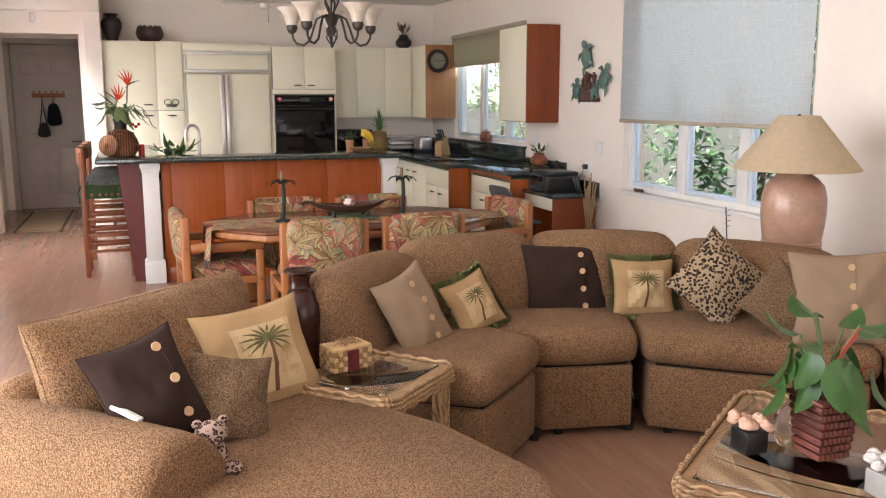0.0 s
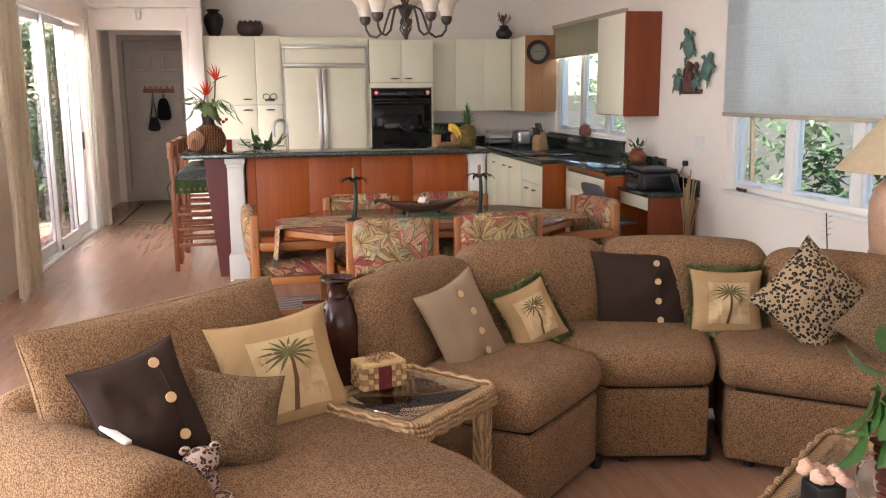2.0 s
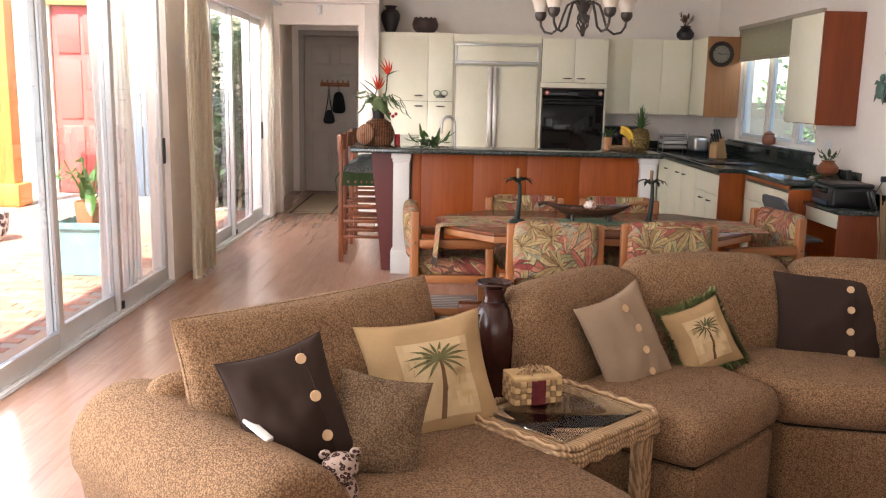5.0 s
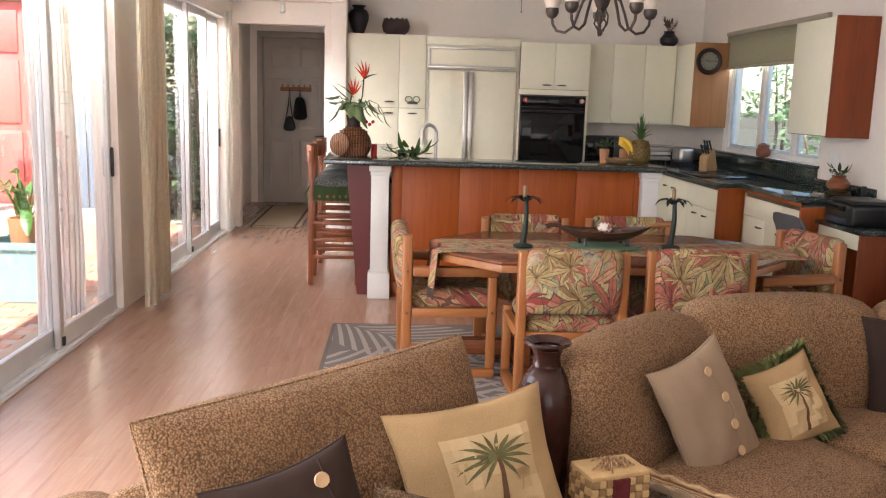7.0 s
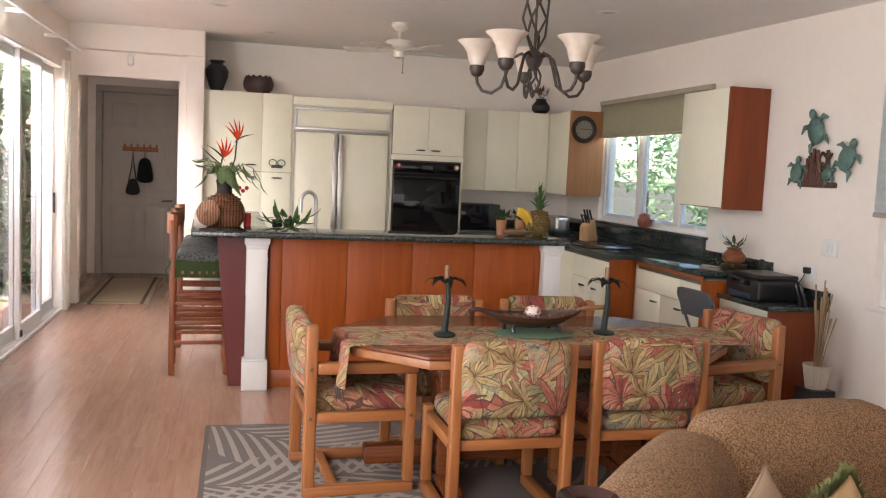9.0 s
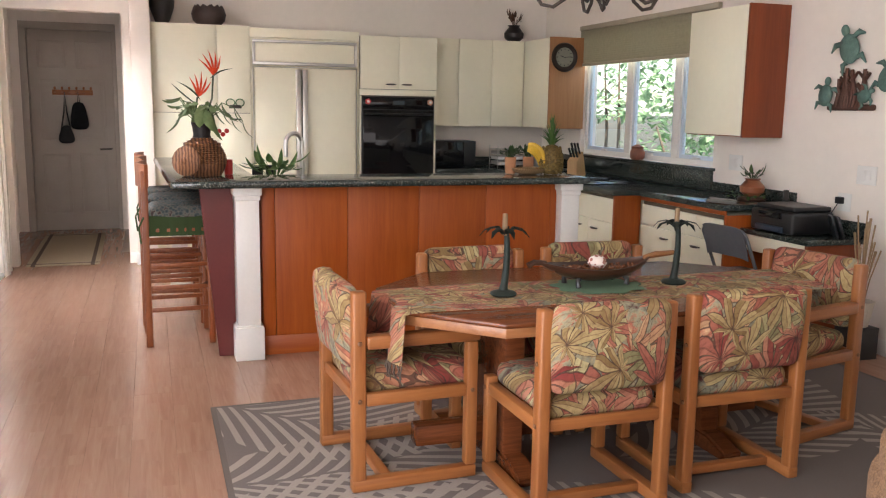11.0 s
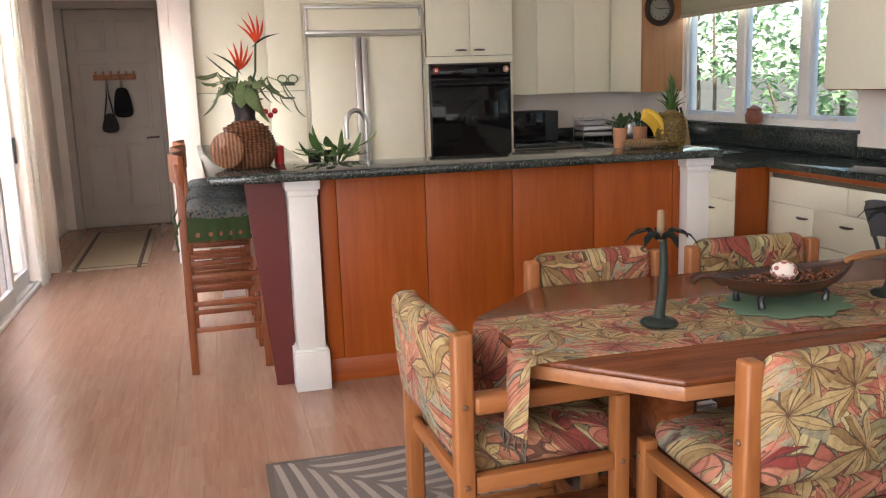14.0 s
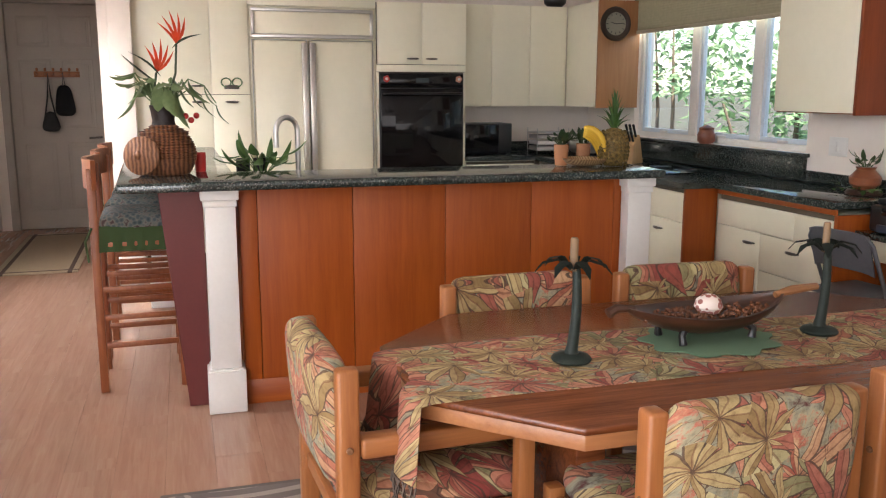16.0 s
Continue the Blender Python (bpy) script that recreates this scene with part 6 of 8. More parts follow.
part("jar", lathe(bmesh.new(), [(0.05, 0.0), (0.06, 0.02), (0.062, 0.09), (0.04, 0.125), (0.03, 0.13)], 20, close=False), TABLEGLASS, t, local=True)
bm = bmesh.new()
for i in range(16):
    bmesh.ops.create_icosphere(bm, subdivisions=1, radius=0.011, matrix=Matrix.Translation((0.012 * math.sin(i * 1.3), 0.01 * math.cos(i), 0.01 + 0.012 * i)))
part("shell_string", bm, plain("pale_shell", (0.6, 0.5, 0.36), 0.4), t, "string of pale shells", local=True)

settle(coffee_zone, -0.31, -0.22)

# lamp behind the sofa on a small round table
t = thing("lamp_table", (2.96, 3.33, 0.0), "small round wooden lamp table behind the sofa", "table")
part("top", lathe(bmesh.new(), [(0.26, 0.68), (0.27, 0.69), (0.27, 0.715), (0.26, 0.72)], 32, (2.96, 3.33, 0)), TABLE, t)
part("column", lathe(bmesh.new(), [(0.14, 0.0), (0.14, 0.03), (0.04, 0.08), (0.04, 0.679)], 20, (2.96, 3.33, 0)), TABLE, t)
t = thing("table_lamp", (2.95, 3.32, 0.721), "table lamp with a glazed terracotta jar base and cream shade", "lamp")
TERRA = plain("blushed_terracotta", (0.42, 0.25, 0.17), 0.34, vary=0.3, scale=9, coat=0.3)
part("base", lathe(bmesh.new(), [(0.12, 0.0), (0.135, 0.01), (0.142, 0.05), (0.15, 0.055), (0.15, 0.07), (0.143, 0.074), (0.15, 0.085), (0.15, 0.10), (0.145, 0.105), (0.155, 0.18), (0.162, 0.26), (0.16, 0.33), (0.145, 0.39), (0.11, 0.43), (0.085, 0.445), (0.08, 0.455), (0.088, 0.465), (0.088, 0.48), (0.07, 0.485)], 40), TERRA, t, local=True)
part("shade", lathe(bmesh.new(), [(0.315, 0.475), (0.31, 0.473), (0.095, 0.745), (0.10, 0.747), (0.315, 0.475)], 48, close=False), sheer("lampshade_linen", (0.62, 0.50, 0.34), 0.25), t, "cream linen cone shade", local=True, smooth=60)
part("stem", tube(bmesh.new(), [(0, 0, 0.47), (0, 0, 0.755)], 0.008), PEWTER, t, local=True)
# thin dry sprig standing behind the sofa
t = thing("dry_sprig", (2.64, 3.42, 0.0), "thin dry dark sprig in a slim bottle behind the sofa", "dried plant")
part("bottle", lathe(bmesh.new(), [(0.03, 0), (0.035, 0.3), (0.012, 0.4), (0.012, 0.5)], 16), BLACK, t, local=True)
bm = tube(bmesh.new(), [(0, 0, 0.45), (-0.01, 0, 0.8), (-0.03, 0.0, 1.0)], 0.003, 5)
for i in range(9):
    z = 0.88 + 0.014 * i
    leaf(bm, (-0.02, 0, z), (-0.02 + (0.03 if i % 2 else -0.03), 0.0, z + 0.008), 0.012, 0.002, 2)
part("sprig", bm, plain("dark_sprig", (0.03, 0.03, 0.02), 0.6), t, local=True)



# ---------------------------------------------------------------- hall
hall_zone = zone_start()
t = thing("door_1", (-1.9, 13.36, 0.0), "white six-panel hall door, its paint darkened for the hall's shade", "door", "", "structure")
# the hall's shade is put into the white paint of leaf and frame
DOOR_SHADED = plain("door_paint_shaded", (0.42, 0.37, 0.32), 0.5, vary=0.05, spec=0.3)
part("leaf", boxbm(-2.335, 13.36, 0.01, -1.425, 13.40, 2.335, 0.003), DOOR_SHADED, t)
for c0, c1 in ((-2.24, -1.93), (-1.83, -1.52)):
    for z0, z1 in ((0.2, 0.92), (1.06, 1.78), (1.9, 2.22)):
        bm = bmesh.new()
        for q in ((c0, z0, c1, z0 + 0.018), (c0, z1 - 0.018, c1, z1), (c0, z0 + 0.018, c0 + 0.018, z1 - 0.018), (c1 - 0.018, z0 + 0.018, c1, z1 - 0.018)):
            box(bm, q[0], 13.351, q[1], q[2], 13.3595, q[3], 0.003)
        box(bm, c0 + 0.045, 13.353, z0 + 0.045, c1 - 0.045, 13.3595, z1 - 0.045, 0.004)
        part("panel", bm, DOOR_SHADED, t)
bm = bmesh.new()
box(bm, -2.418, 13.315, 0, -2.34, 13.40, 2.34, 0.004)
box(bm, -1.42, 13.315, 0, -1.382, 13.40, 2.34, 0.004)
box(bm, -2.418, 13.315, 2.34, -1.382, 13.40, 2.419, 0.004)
part("frame", bm, DOOR_SHADED, t)
part("door_stop", boxbm(-2.41, 13.402, 0.0, -1.39, 13.43, 2.41), DOOR_SHADED, t)
part("lever", tube(bmesh.new(), [(-1.475, 13.359, 0.97), (-1.475, 13.31, 0.97), (-1.60, 13.305, 0.965)], 0.011, 8), PEWTER, t, "dark bronze lever handle")
part("deadbolt", lathe(bmesh.new(), [(0.001, 0), (0.028, 0.001), (0.028, 0.02), (0.001, 0.022)], 16, close=False), PEWTER, t).matrix_basis = Matrix.Translation((-1.475 + 1.9, -0.001, 1.10)) @ Matrix.Rotation(radians(90), 4, "X")

settle(hall_zone, 0.275, 0.04)
rack_zone = zone_start()
t = thing("key_rack", (-1.8, 13.35, 1.66), "wooden peg rack with a bag and cap hung on the door", "hook rack")
part("rail", boxbm(-2.02, 13.325, 1.64, -1.58, 13.3505, 1.70, 0.006), OAK_X, t)
for i in range(6):
    x = -1.99 + 0.078 * i
    part("peg", tube(bmesh.new(), [(x, 13.325, 1.67), (x, 13.29, 1.685)], [0.008, 0.011], 8), OAK, t)
    part("knob", boxbm(x - 0.012, 13.322, 1.70, x + 0.012, 13.346, 1.735, 0.008), OAK, t)
t = thing("hanging_bag", (-1.9, 13.3, 1.1), "black mesh bag hanging on the door rack", "bag")
part("bag", soft(bmesh.new(), [(-1.97, 13.26, 1.10), (-1.80, 13.26, 1.10), (-1.80, 13.34, 1.10), (-1.97, 13.34, 1.10)], [(-1.93, 13.28, 1.27), (-1.84, 13.28, 1.27), (-1.84, 13.34, 1.27), (-1.93, 13.34, 1.27)], 0.035), cloth("dark_mesh", (0.03, 0.03, 0.03)), t, smooth=80)
part("strap", tube(bmesh.new(), [(-1.945, 13.3, 1.2), (-1.90, 13.295, 1.45), (-1.885, 13.295, 1.68), (-1.87, 13.295, 1.45), (-1.83, 13.3, 1.2)], 0.009, 6), BLACK, t)
t = thing("black_hat", (-1.73, 13.3, 1.25), "black cloth hat hanging on the door rack", "hat")
part("crown", soft(bmesh.new(), [(-1.83, 13.26, 1.26), (-1.64, 13.26, 1.26), (-1.64, 13.34, 1.26), (-1.83, 13.34, 1.26)], [(-1.80, 13.27, 1.54), (-1.68, 13.27, 1.54), (-1.68, 13.34, 1.54), (-1.80, 13.34, 1.54)], 0.05), cloth("black_cloth", (0.012, 0.012, 0.013)), t, smooth=80)
part("loop", tube(bmesh.new(), [(-1.75, 13.3, 1.52), (-1.74, 13.295, 1.69), (-1.72, 13.3, 1.52)], 0.006, 6), BLACK, t)

settle(rack_zone, 0.2, 0.04, -0.045)

# runner mat on the hall floor
k = Nodes("mat_weave")
sep = k.node("SeparateXYZ", Vector=k.coord())
ax, ay = k.math("ABSOLUTE", sep.outputs[0]), k.math("ABSOLUTE", sep.outputs[1])
ring = k.math("MAXIMUM", k.math("MULTIPLY", k.math("GREATER_THAN", ax, 0.24), k.math("LESS_THAN", ax, 0.275)), k.math("MULTIPLY", k.math("GREATER_THAN", ay, 0.95), k.math("LESS_THAN", ay, 0.985)))
nn = k.noise(k.coord(), 220, 2)
k.set(Base_Color=k.mix(ring, k.ramp(nn, (0.3, (0.23, 0.17, 0.11)), (0.7, (0.33, 0.26, 0.18))), (0.07, 0.045, 0.035)), Roughness=0.95, Specular_IOR_Level=0.1)
k.bump(nn, 0.5, 0.004)
solid("hall_runner", boxbm(-0.32, -1.05, 0.0, 0.32, 1.05, 0.01, 0.003), k.mat, "tan woven hall runner with dark border lines", "rug").matrix_basis = pose(-1.59, 11.95, 0.001, 0, 0, 1)
sensor_zone = zone_start()
t = thing("alarm_sensor", (-1.55, 11.07, 2.58), "small white alarm sensor above the hall opening", "alarm sensor")
part("case", soft(bmesh.new(), [(-1.58, 11.02, 2.53), (-1.52, 11.02, 2.53), (-1.52, 11.079, 2.53), (-1.58, 11.079, 2.53)], [(-1.58, 11.03, 2.64), (-1.52, 11.03, 2.64), (-1.52, 11.079, 2.64), (-1.58, 11.079, 2.64)], 0.02, 0.0, 0.0), TRIM, t, smooth=80)

settle(sensor_zone, 0.1, -0.15, -0.085)


def switch_plate(p, axis, gangs, label, name="light_switch"):
    t = thing(name, p, label, "light switch" if name == "light_switch" else "socket")
    w = 0.035 + 0.023 * gangs
    if axis == "x":
        part("plate", boxbm(p[0] - 0.007, p[1] - w, p[2] - 0.06, p[0], p[1] + w, p[2] + 0.06, 0.003), TRIM, t)
        for g in range(gangs):
            y = p[1] + (g - (gangs - 1) / 2) * 0.046
            part("rocker", boxbm(p[0] - 0.011, y - 0.016, p[2] - 0.033, p[0] - 0.0075, y + 0.016, p[2] + 0.033, 0.002), TRIM, t)
    else:
        part("plate", boxbm(p[0] - w, p[1] - 0.007, p[2] - 0.06, p[0] + w, p[1], p[2] + 0.06, 0.003), TRIM, t)
    return t


switch_plate((XR - 0.001, 6.65, 1.12), "x", 2, "white double rocker light switch on the wall")
switch_plate((XR - 0.001, 7.98, 1.12), "x", 2, "white double light switch beside the kitchen window")
switch_plate((XR - 0.001, 6.82, 0.93), "x", 1, "cream wall socket with a charger plugged in", "wall_socket")
t = thing("charger", (XR - 0.03, 6.84, 0.93), "black phone charger in the wall socket", "charger")
part("plug", boxbm(XR - 0.05, 6.81, 0.92, XR - 0.0125, 6.86, 0.965, 0.006), BLACK, t)
part("cable", tube(bmesh.new(), [(XR - 0.04, 6.84, 0.92), (XR - 0.06, 6.87, 0.85), (XR - 0.07, 6.9, 0.75), (XR - 0.1, 6.88, DZ + 0.004)], 0.003, 6), BLACK, t)
t = thing("hall_thermostat", (-2.23, 12.3, 0.95), "dark wall socket with a plug in the hall", "socket")
part("case", boxbm(-2.239, 12.26, 0.86, -2.20, 12.34, 0.98, 0.006), BLACK, t)

# ---------------------------------------------------------------- ceiling things
chandelier_zone = zone_start()
t = thing("chandelier", (0.95, 5.37, 1.95), "bronze iron chandelier with five frosted glass bell shades", "chandelier")
CX, CY = 0.95, 5.37
ALAB = Nodes("alabaster_glass")
ALAB.set(Base_Color=ALAB.ramp(ALAB.noise(ALAB.coord(), 16, 4), (0.3, (0.62, 0.52, 0.42)), (0.7, (0.80, 0.74, 0.66))), Roughness=0.35, Subsurface_Weight=0.0)
tl = ALAB.node("BsdfTranslucent", Color=(0.8, 0.7, 0.58, 1))
mx = ALAB.node("MixShader", Fac=0.35)
ALAB.t.links.new(ALAB.b.outputs[0], mx.inputs[1])
ALAB.t.links.new(tl.outputs[0], mx.inputs[2])
ALAB.t.links.new(mx.outputs[0], ALAB.out.inputs["Surface"])
for i in range(5):
    a = radians(8 + 72 * i)
    c, s = math.cos(a), math.sin(a)
    p = lambda r, z: (CX + r * c, CY + r * s, z)
    arm_ = part("arm", tube(bmesh.new(), [p(0.02, 2.11), p(0.06, 2.14), p(0.10, 2.12), p(0.125, 2.06), p(0.15, 1.985), p(0.195, 1.955), p(0.24, 1.965), p(0.265, 2.0), p(0.27, 2.035)], 0.0075, 8), IRON, t, smooth=80)
    part("cup", lathe(bmesh.new(), [(0.012, 2.03), (0.026, 2.04), (0.036, 2.062), (0.034, 2.085), (0.02, 2.09)], 16, (CX + 0.27 * c, CY + 0.27 * s, 0)), IRON, t)
    part("shade", lathe(bmesh.new(), [(0.034, 2.083), (0.043, 2.11), (0.05, 2.14), (0.068, 2.17), (0.094, 2.192), (0.095, 2.196), (0.088, 2.194), (0.062, 2.172), (0.044, 2.14), (0.036, 2.11), (0.028, 2.088)], 28, (CX + 0.27 * c, CY + 0.27 * s, 0), close=False), ALAB.mat, t, "frosted alabaster bell shade", smooth=80)
    part("cage_wire", tube(bmesh.new(), [(CX + r * math.cos(a + w), CY + r * math.sin(a + w), z) for r, z, w in ((0.014, 2.15, 0), (0.045, 2.22, 0.7), (0.062, 2.30, 1.4), (0.055, 2.38, 2.1), (0.03, 2.45, 2.8), (0.012, 2.50, 3.3))], 0.006, 6), IRON, t, smooth=80)
    part("lower_scroll", tube(bmesh.new(), [(CX + r * math.cos(a + w), CY + r * math.sin(a + w), z) for r, z, w in ((0.014, 2.09, 0), (0.034, 2.04, 0.7), (0.036, 2.0, 1.4), (0.012, 1.96, 2.1))], 0.005, 6), IRON, t, smooth=80)
part("hub", lathe(bmesh.new(), [(0.01, 2.06), (0.03, 2.085), (0.042, 2.115), (0.03, 2.145), (0.012, 2.16)], 20, (CX, CY, 0)), IRON, t)
part("finial", lathe(bmesh.new(), [(0.002, 1.935), (0.012, 1.95), (0.008, 1.965)], 12, (CX, CY, 0)), IRON, t)
part("rod", tube(bmesh.new(), [(CX, CY, 2.10), (CX, CY, 2.62)], 0.006), IRON, t)
bm = bmesh.new()
cz = ceil_z(CY) + 0.05
for i in range(6):
    z = 2.62 + i * 0.028
    if z < cz - 0.03:
        tube(bm, [(CX + (0.01 * math.cos(q) if i % 2 else 0), CY + (0 if i % 2 else 0.01 * math.cos(q)), z + 0.018 * math.sin(q)) for q in np.linspace(0, 2 * math.pi, 11)[:-1]], 0.003, 5, True)
part("chain", bm, IRON, t)
part("canopy", lathe(bmesh.new(), [(0.06, cz), (0.06, cz - 0.01), (0.03, cz - 0.03), (0.008, cz - 0.05)], 24, (CX, CY, 0)), IRON, t)

settle(chandelier_zone, 0.0, 0.0, -0.05)

FX, FY = 0.98, 9.1
fz = ceil_z(FY)
CREAMP = plain("fan_enamel", (0.72, 0.68, 0.60), 0.35, vary=0.04)
t = thing("ceiling_fan", (FX, FY, fz - 0.3), "cream five-blade ceiling fan at rest", "ceiling fan")
part("canopy", lathe(bmesh.new(), [(0.075, fz), (0.075, fz - 0.03), (0.04, fz - 0.07), (0.018, fz - 0.075)], 28, (FX, FY, 0)), CREAMP, t)
part("downrod", tube(bmesh.new(), [(FX, FY, fz - 0.07), (FX, FY, fz - 0.15)], 0.014, 12), CREAMP, t)
part("motor", lathe(bmesh.new(), [(0.03, fz - 0.145), (0.11, fz - 0.155), (0.125, fz - 0.175), (0.125, fz - 0.215), (0.105, fz - 0.235), (0.05, fz - 0.25), (0.048, fz - 0.295), (0.03, fz - 0.305)], 36, (FX, FY, 0)), CREAMP, t)
for i in range(5):
    m = Matrix.Translation((FX, FY, fz - 0.232)) @ Matrix.Rotation(radians(10 + 72 * i), 4, "Z")
    b = part("blade", boxbm(0.19, -0.058, -0.004, 0.50, 0.058, 0.004, 0.003), CREAMP, t, local=True)
    b.matrix_basis = Matrix.Translation((0, 0, 0.068)) @ Matrix.Rotation(radians(10 + 72 * i), 4, "Z") @ Matrix.Rotation(radians(11), 4, "X")
    ir = part("blade_iron", boxbm(0.09, -0.02, -0.012, 0.22, 0.02, -0.0045, 0.003), CREAMP, t, local=True)
    ir.matrix_basis = b.matrix_basis
part("pull_chain", tube(bmesh.new(), [(FX + 0.03, FY - 0.03, fz - 0.3), (FX + 0.03, FY - 0.03, fz - 0.42)], 0.003, 5), PEWTER, t)
part("chain_knob", lathe(bmesh.new(), [(0.002, -0.018), (0.009, -0.01), (0.002, 0)], 10, (FX + 0.03, FY - 0.03, fz - 0.42)), PEWTER, t)
first = None
for x, y in ((2.30, 7.66), (-0.09, 10.45), (-0.54, 8.93), (1.77, 9.93)):
    z = ceil_z(y)
    if first is None:
        first = thing("downlight", (x, y, z), "recessed ceiling downlight with a white ring, switched off", "downlight", "ceiling downlights")
        part("ring", lathe(bmesh.new(), [(0.052, -0.001), (0.052, -0.006), (0.08, -0.004), (0.082, 0.0)], 28, close=False), TRIM, first, local=True)
        part("lens", lathe(bmesh.new(), [(0.001, -0.003), (0.052, -0.003), (0.052, -0.001)], 28, close=False), plain("downlight_reflector", (0.5, 0.46, 0.4), 0.3), first, local=True)
        first.matrix_basis = pose(x, y, z, 1.26, 0, 0)
    else:
        copy_thing(first, pose(x, y, z, 1.26, 0, 0))

# ---------------------------------------------------------------- bar stools
GREENSEAT = cloth("green_stool_skirt", (0.055, 0.085, 0.035))
k = Nodes("stool_cushion_print")
v = k.coord()
k.set(Base_Color=k.ramp(k.mix(0.5, k.noise(v, 30, 3), k.voronoi(v, 45)), (0.25, (0.03, 0.045, 0.05)), (0.45, (0.075, 0.095, 0.095)), (0.58, (0.16, 0.15, 0.13)), (0.7, (0.06, 0.035, 0.035))), Roughness=0.9)
stool = thing("bar_stool", (0, 0, 0), "reddish wood bar stool with a green skirted print cushion", "bar stool", "stools at the bar")
for x, y in ((-0.19, -0.19), (-0.19, 0.19)):
    part("back_leg", box(bmesh.new(), x - 0.02, y - 0.018, 0, x + 0.02, y + 0.018, 1.10, 0.006), STOOL, stool, local=True)
for x, y in ((0.19, -0.19), (0.19, 0.19)):
    part("front_leg", box(bmesh.new(), x - 0.02, y - 0.018, 0, x + 0.02, y + 0.018, 0.72, 0.006), STOOL, stool, local=True)
for z in (0.22, 0.36, 0.50):
    part("side_rung", boxbm(-0.17, -0.20, z, 0.17, -0.18, z + 0.028, 0.005), STOOL, stool, local=True)
    part("side_rung", boxbm(-0.17, 0.18, z, 0.17, 0.20, z + 0.028, 0.005), STOOL, stool, local=True)
for z in (0.30, 0.44):
    part("front_rung", boxbm(0.18, -0.172, z, 0.2, 0.172, z + 0.028, 0.005), STOOL, stool, local=True)
part("seat_board", boxbm(-0.20, -0.205, 0.722, 0.21, 0.205, 0.75, 0.006), STOOL, stool, local=True)
part("back_slat", sheet(bmesh.new(), lambda u, v: (-0.165 - 0.05 * math.sin(math.pi * u), -0.215 + 0.43 * u, 1.0 + 0.14 * v), 12, 3, 0.022), STOOL, stool, local=True, smooth=60)
part("cushion", soft(bmesh.new(), *slab4([(-0.165, -0.205), (0.225, -0.205), (0.225, 0.205), (-0.165, 0.205)], 0.79, 0.875), 0.038, 0.016, 0.006), k.mat, stool, "patterned grey-green seat cushion", local=True, smooth=80)


def skirt(u, v):
    a = 2 * math.pi * u
    c, s = math.cos(a), math.sin(a)
    q = max(abs(c), abs(s))
    r = 1 + 0.03 * math.sin(26 * a) * (1 - v)
    return (0.03 + 0.197 * c / q * r, 0.207 * s / q * r, 0.70 + 0.125 * v)


part("skirt", sheet(bmesh.new(), skirt, 96, 4, 0.003), GREENSEAT, stool, "green gathered cloth skirt", local=True, smooth=60)
part("tie", tube(bmesh.new(), [(-0.2, -0.215, 0.82), (-0.23, -0.235, 0.76), (-0.22, -0.23, 0.66)], 0.006, 5), GREENSEAT, stool, "green cushion tie", local=True)
stool.matrix_basis = pose(-0.62, 7.99, 0.001, 0, 0, 2)
copy_thing(stool, pose(-0.63, 8.55, 0.001, 0, 0, -2))
copy_thing(stool, pose(-0.64, 9.10, 0.001, 0, 0, 1))

# ---------------------------------------------------------------- things on the bar
t = thing("flower_basket", (-0.46, 7.71, BZ + 0.001), "coiled brown basket jar with red bird-of-paradise flowers", "flower arrangement")
COIL = wicker("coiled_basket", (0.085, 0.03, 0.014), (0.27, 0.115, 0.05), 50)
prof = []
for i in range(19):
    z = 0.012 * i
    r = 0.082 + 0.058 * math.sin(math.pi * min(1, (z + 0.03) / 0.24)) ** 0.9
    if i > 15:
        r = 0.13 - 0.022 * (i - 15)
    prof += [(r, z), (r + 0.006, z + 0.006)]
part("basket", lathe(bmesh.new(), prof + [(0.055, 0.23)], 40), COIL, t, "dark coiled basket", local=True, smooth=80)
prof = [(0.001, -0.05), (0.014, -0.048), (0.02, -0.036)]
for i in range(7):
    prof += [(0.024 + 0.0095 * i, -0.032 + 0.0035 * i), (0.03 + 0.0095 * i, -0.034 + 0.004 * i)]
prof += [(0.09, 0.004), (0.085, 0.014), (0.001, 0.016)]
bm = lathe(bmesh.new(), prof, 36, close=False)
bm.transform(Matrix.Translation((-0.10, -0.14, 0.097)) @ Vector((-0.5, -0.85, 0.12)).to_track_quat("-Z", "Y").to_matrix().to_4x4())
part("lid", bm, wicker("coiled_lid", (0.12, 0.045, 0.02), (0.33, 0.15, 0.07), 60), t, "round coiled lid leaning on the basket", local=True, smooth=80)
part("liner", lathe(bmesh.new(), [(0.055, 0.225), (0.05, 0.25), (0.055, 0.29), (0.062, 0.32), (0.05, 0.32)], 24), plain("black_liner", (0.02, 0.012, 0.012), 0.5, bump=0.5), t, "dark woven neck", local=True)
VARIEG = foliage("variegated_leaf", (0.035, 0.08, 0.02), (0.20, 0.27, 0.12), 0.35, 0.2)
rnd = random.Random(11)
for i in range(26):
    a = i * 2.399
    r = rnd.uniform(0.12, 0.23)
    z = rnd.uniform(-0.13, 0.12)
    b = (0.03 * math.cos(a), 0.03 * math.sin(a), 0.32)
    mid = (0.55 * r * math.cos(a), 0.55 * r * math.sin(a), 0.40 + 0.3 * z + rnd.uniform(0, 0.04))
    tip = (r * math.cos(a), r * math.sin(a), 0.34 + z)
    bm = tube(bmesh.new(), [b, mid], 0.003, 5)
    broad_leaf(bm, mid, tip, rnd.uniform(0.055, 0.08), (-math.sin(a), math.cos(a), 0.2), 0.25)
    part("leaf", bm, VARIEG, t, local=True, smooth=80)
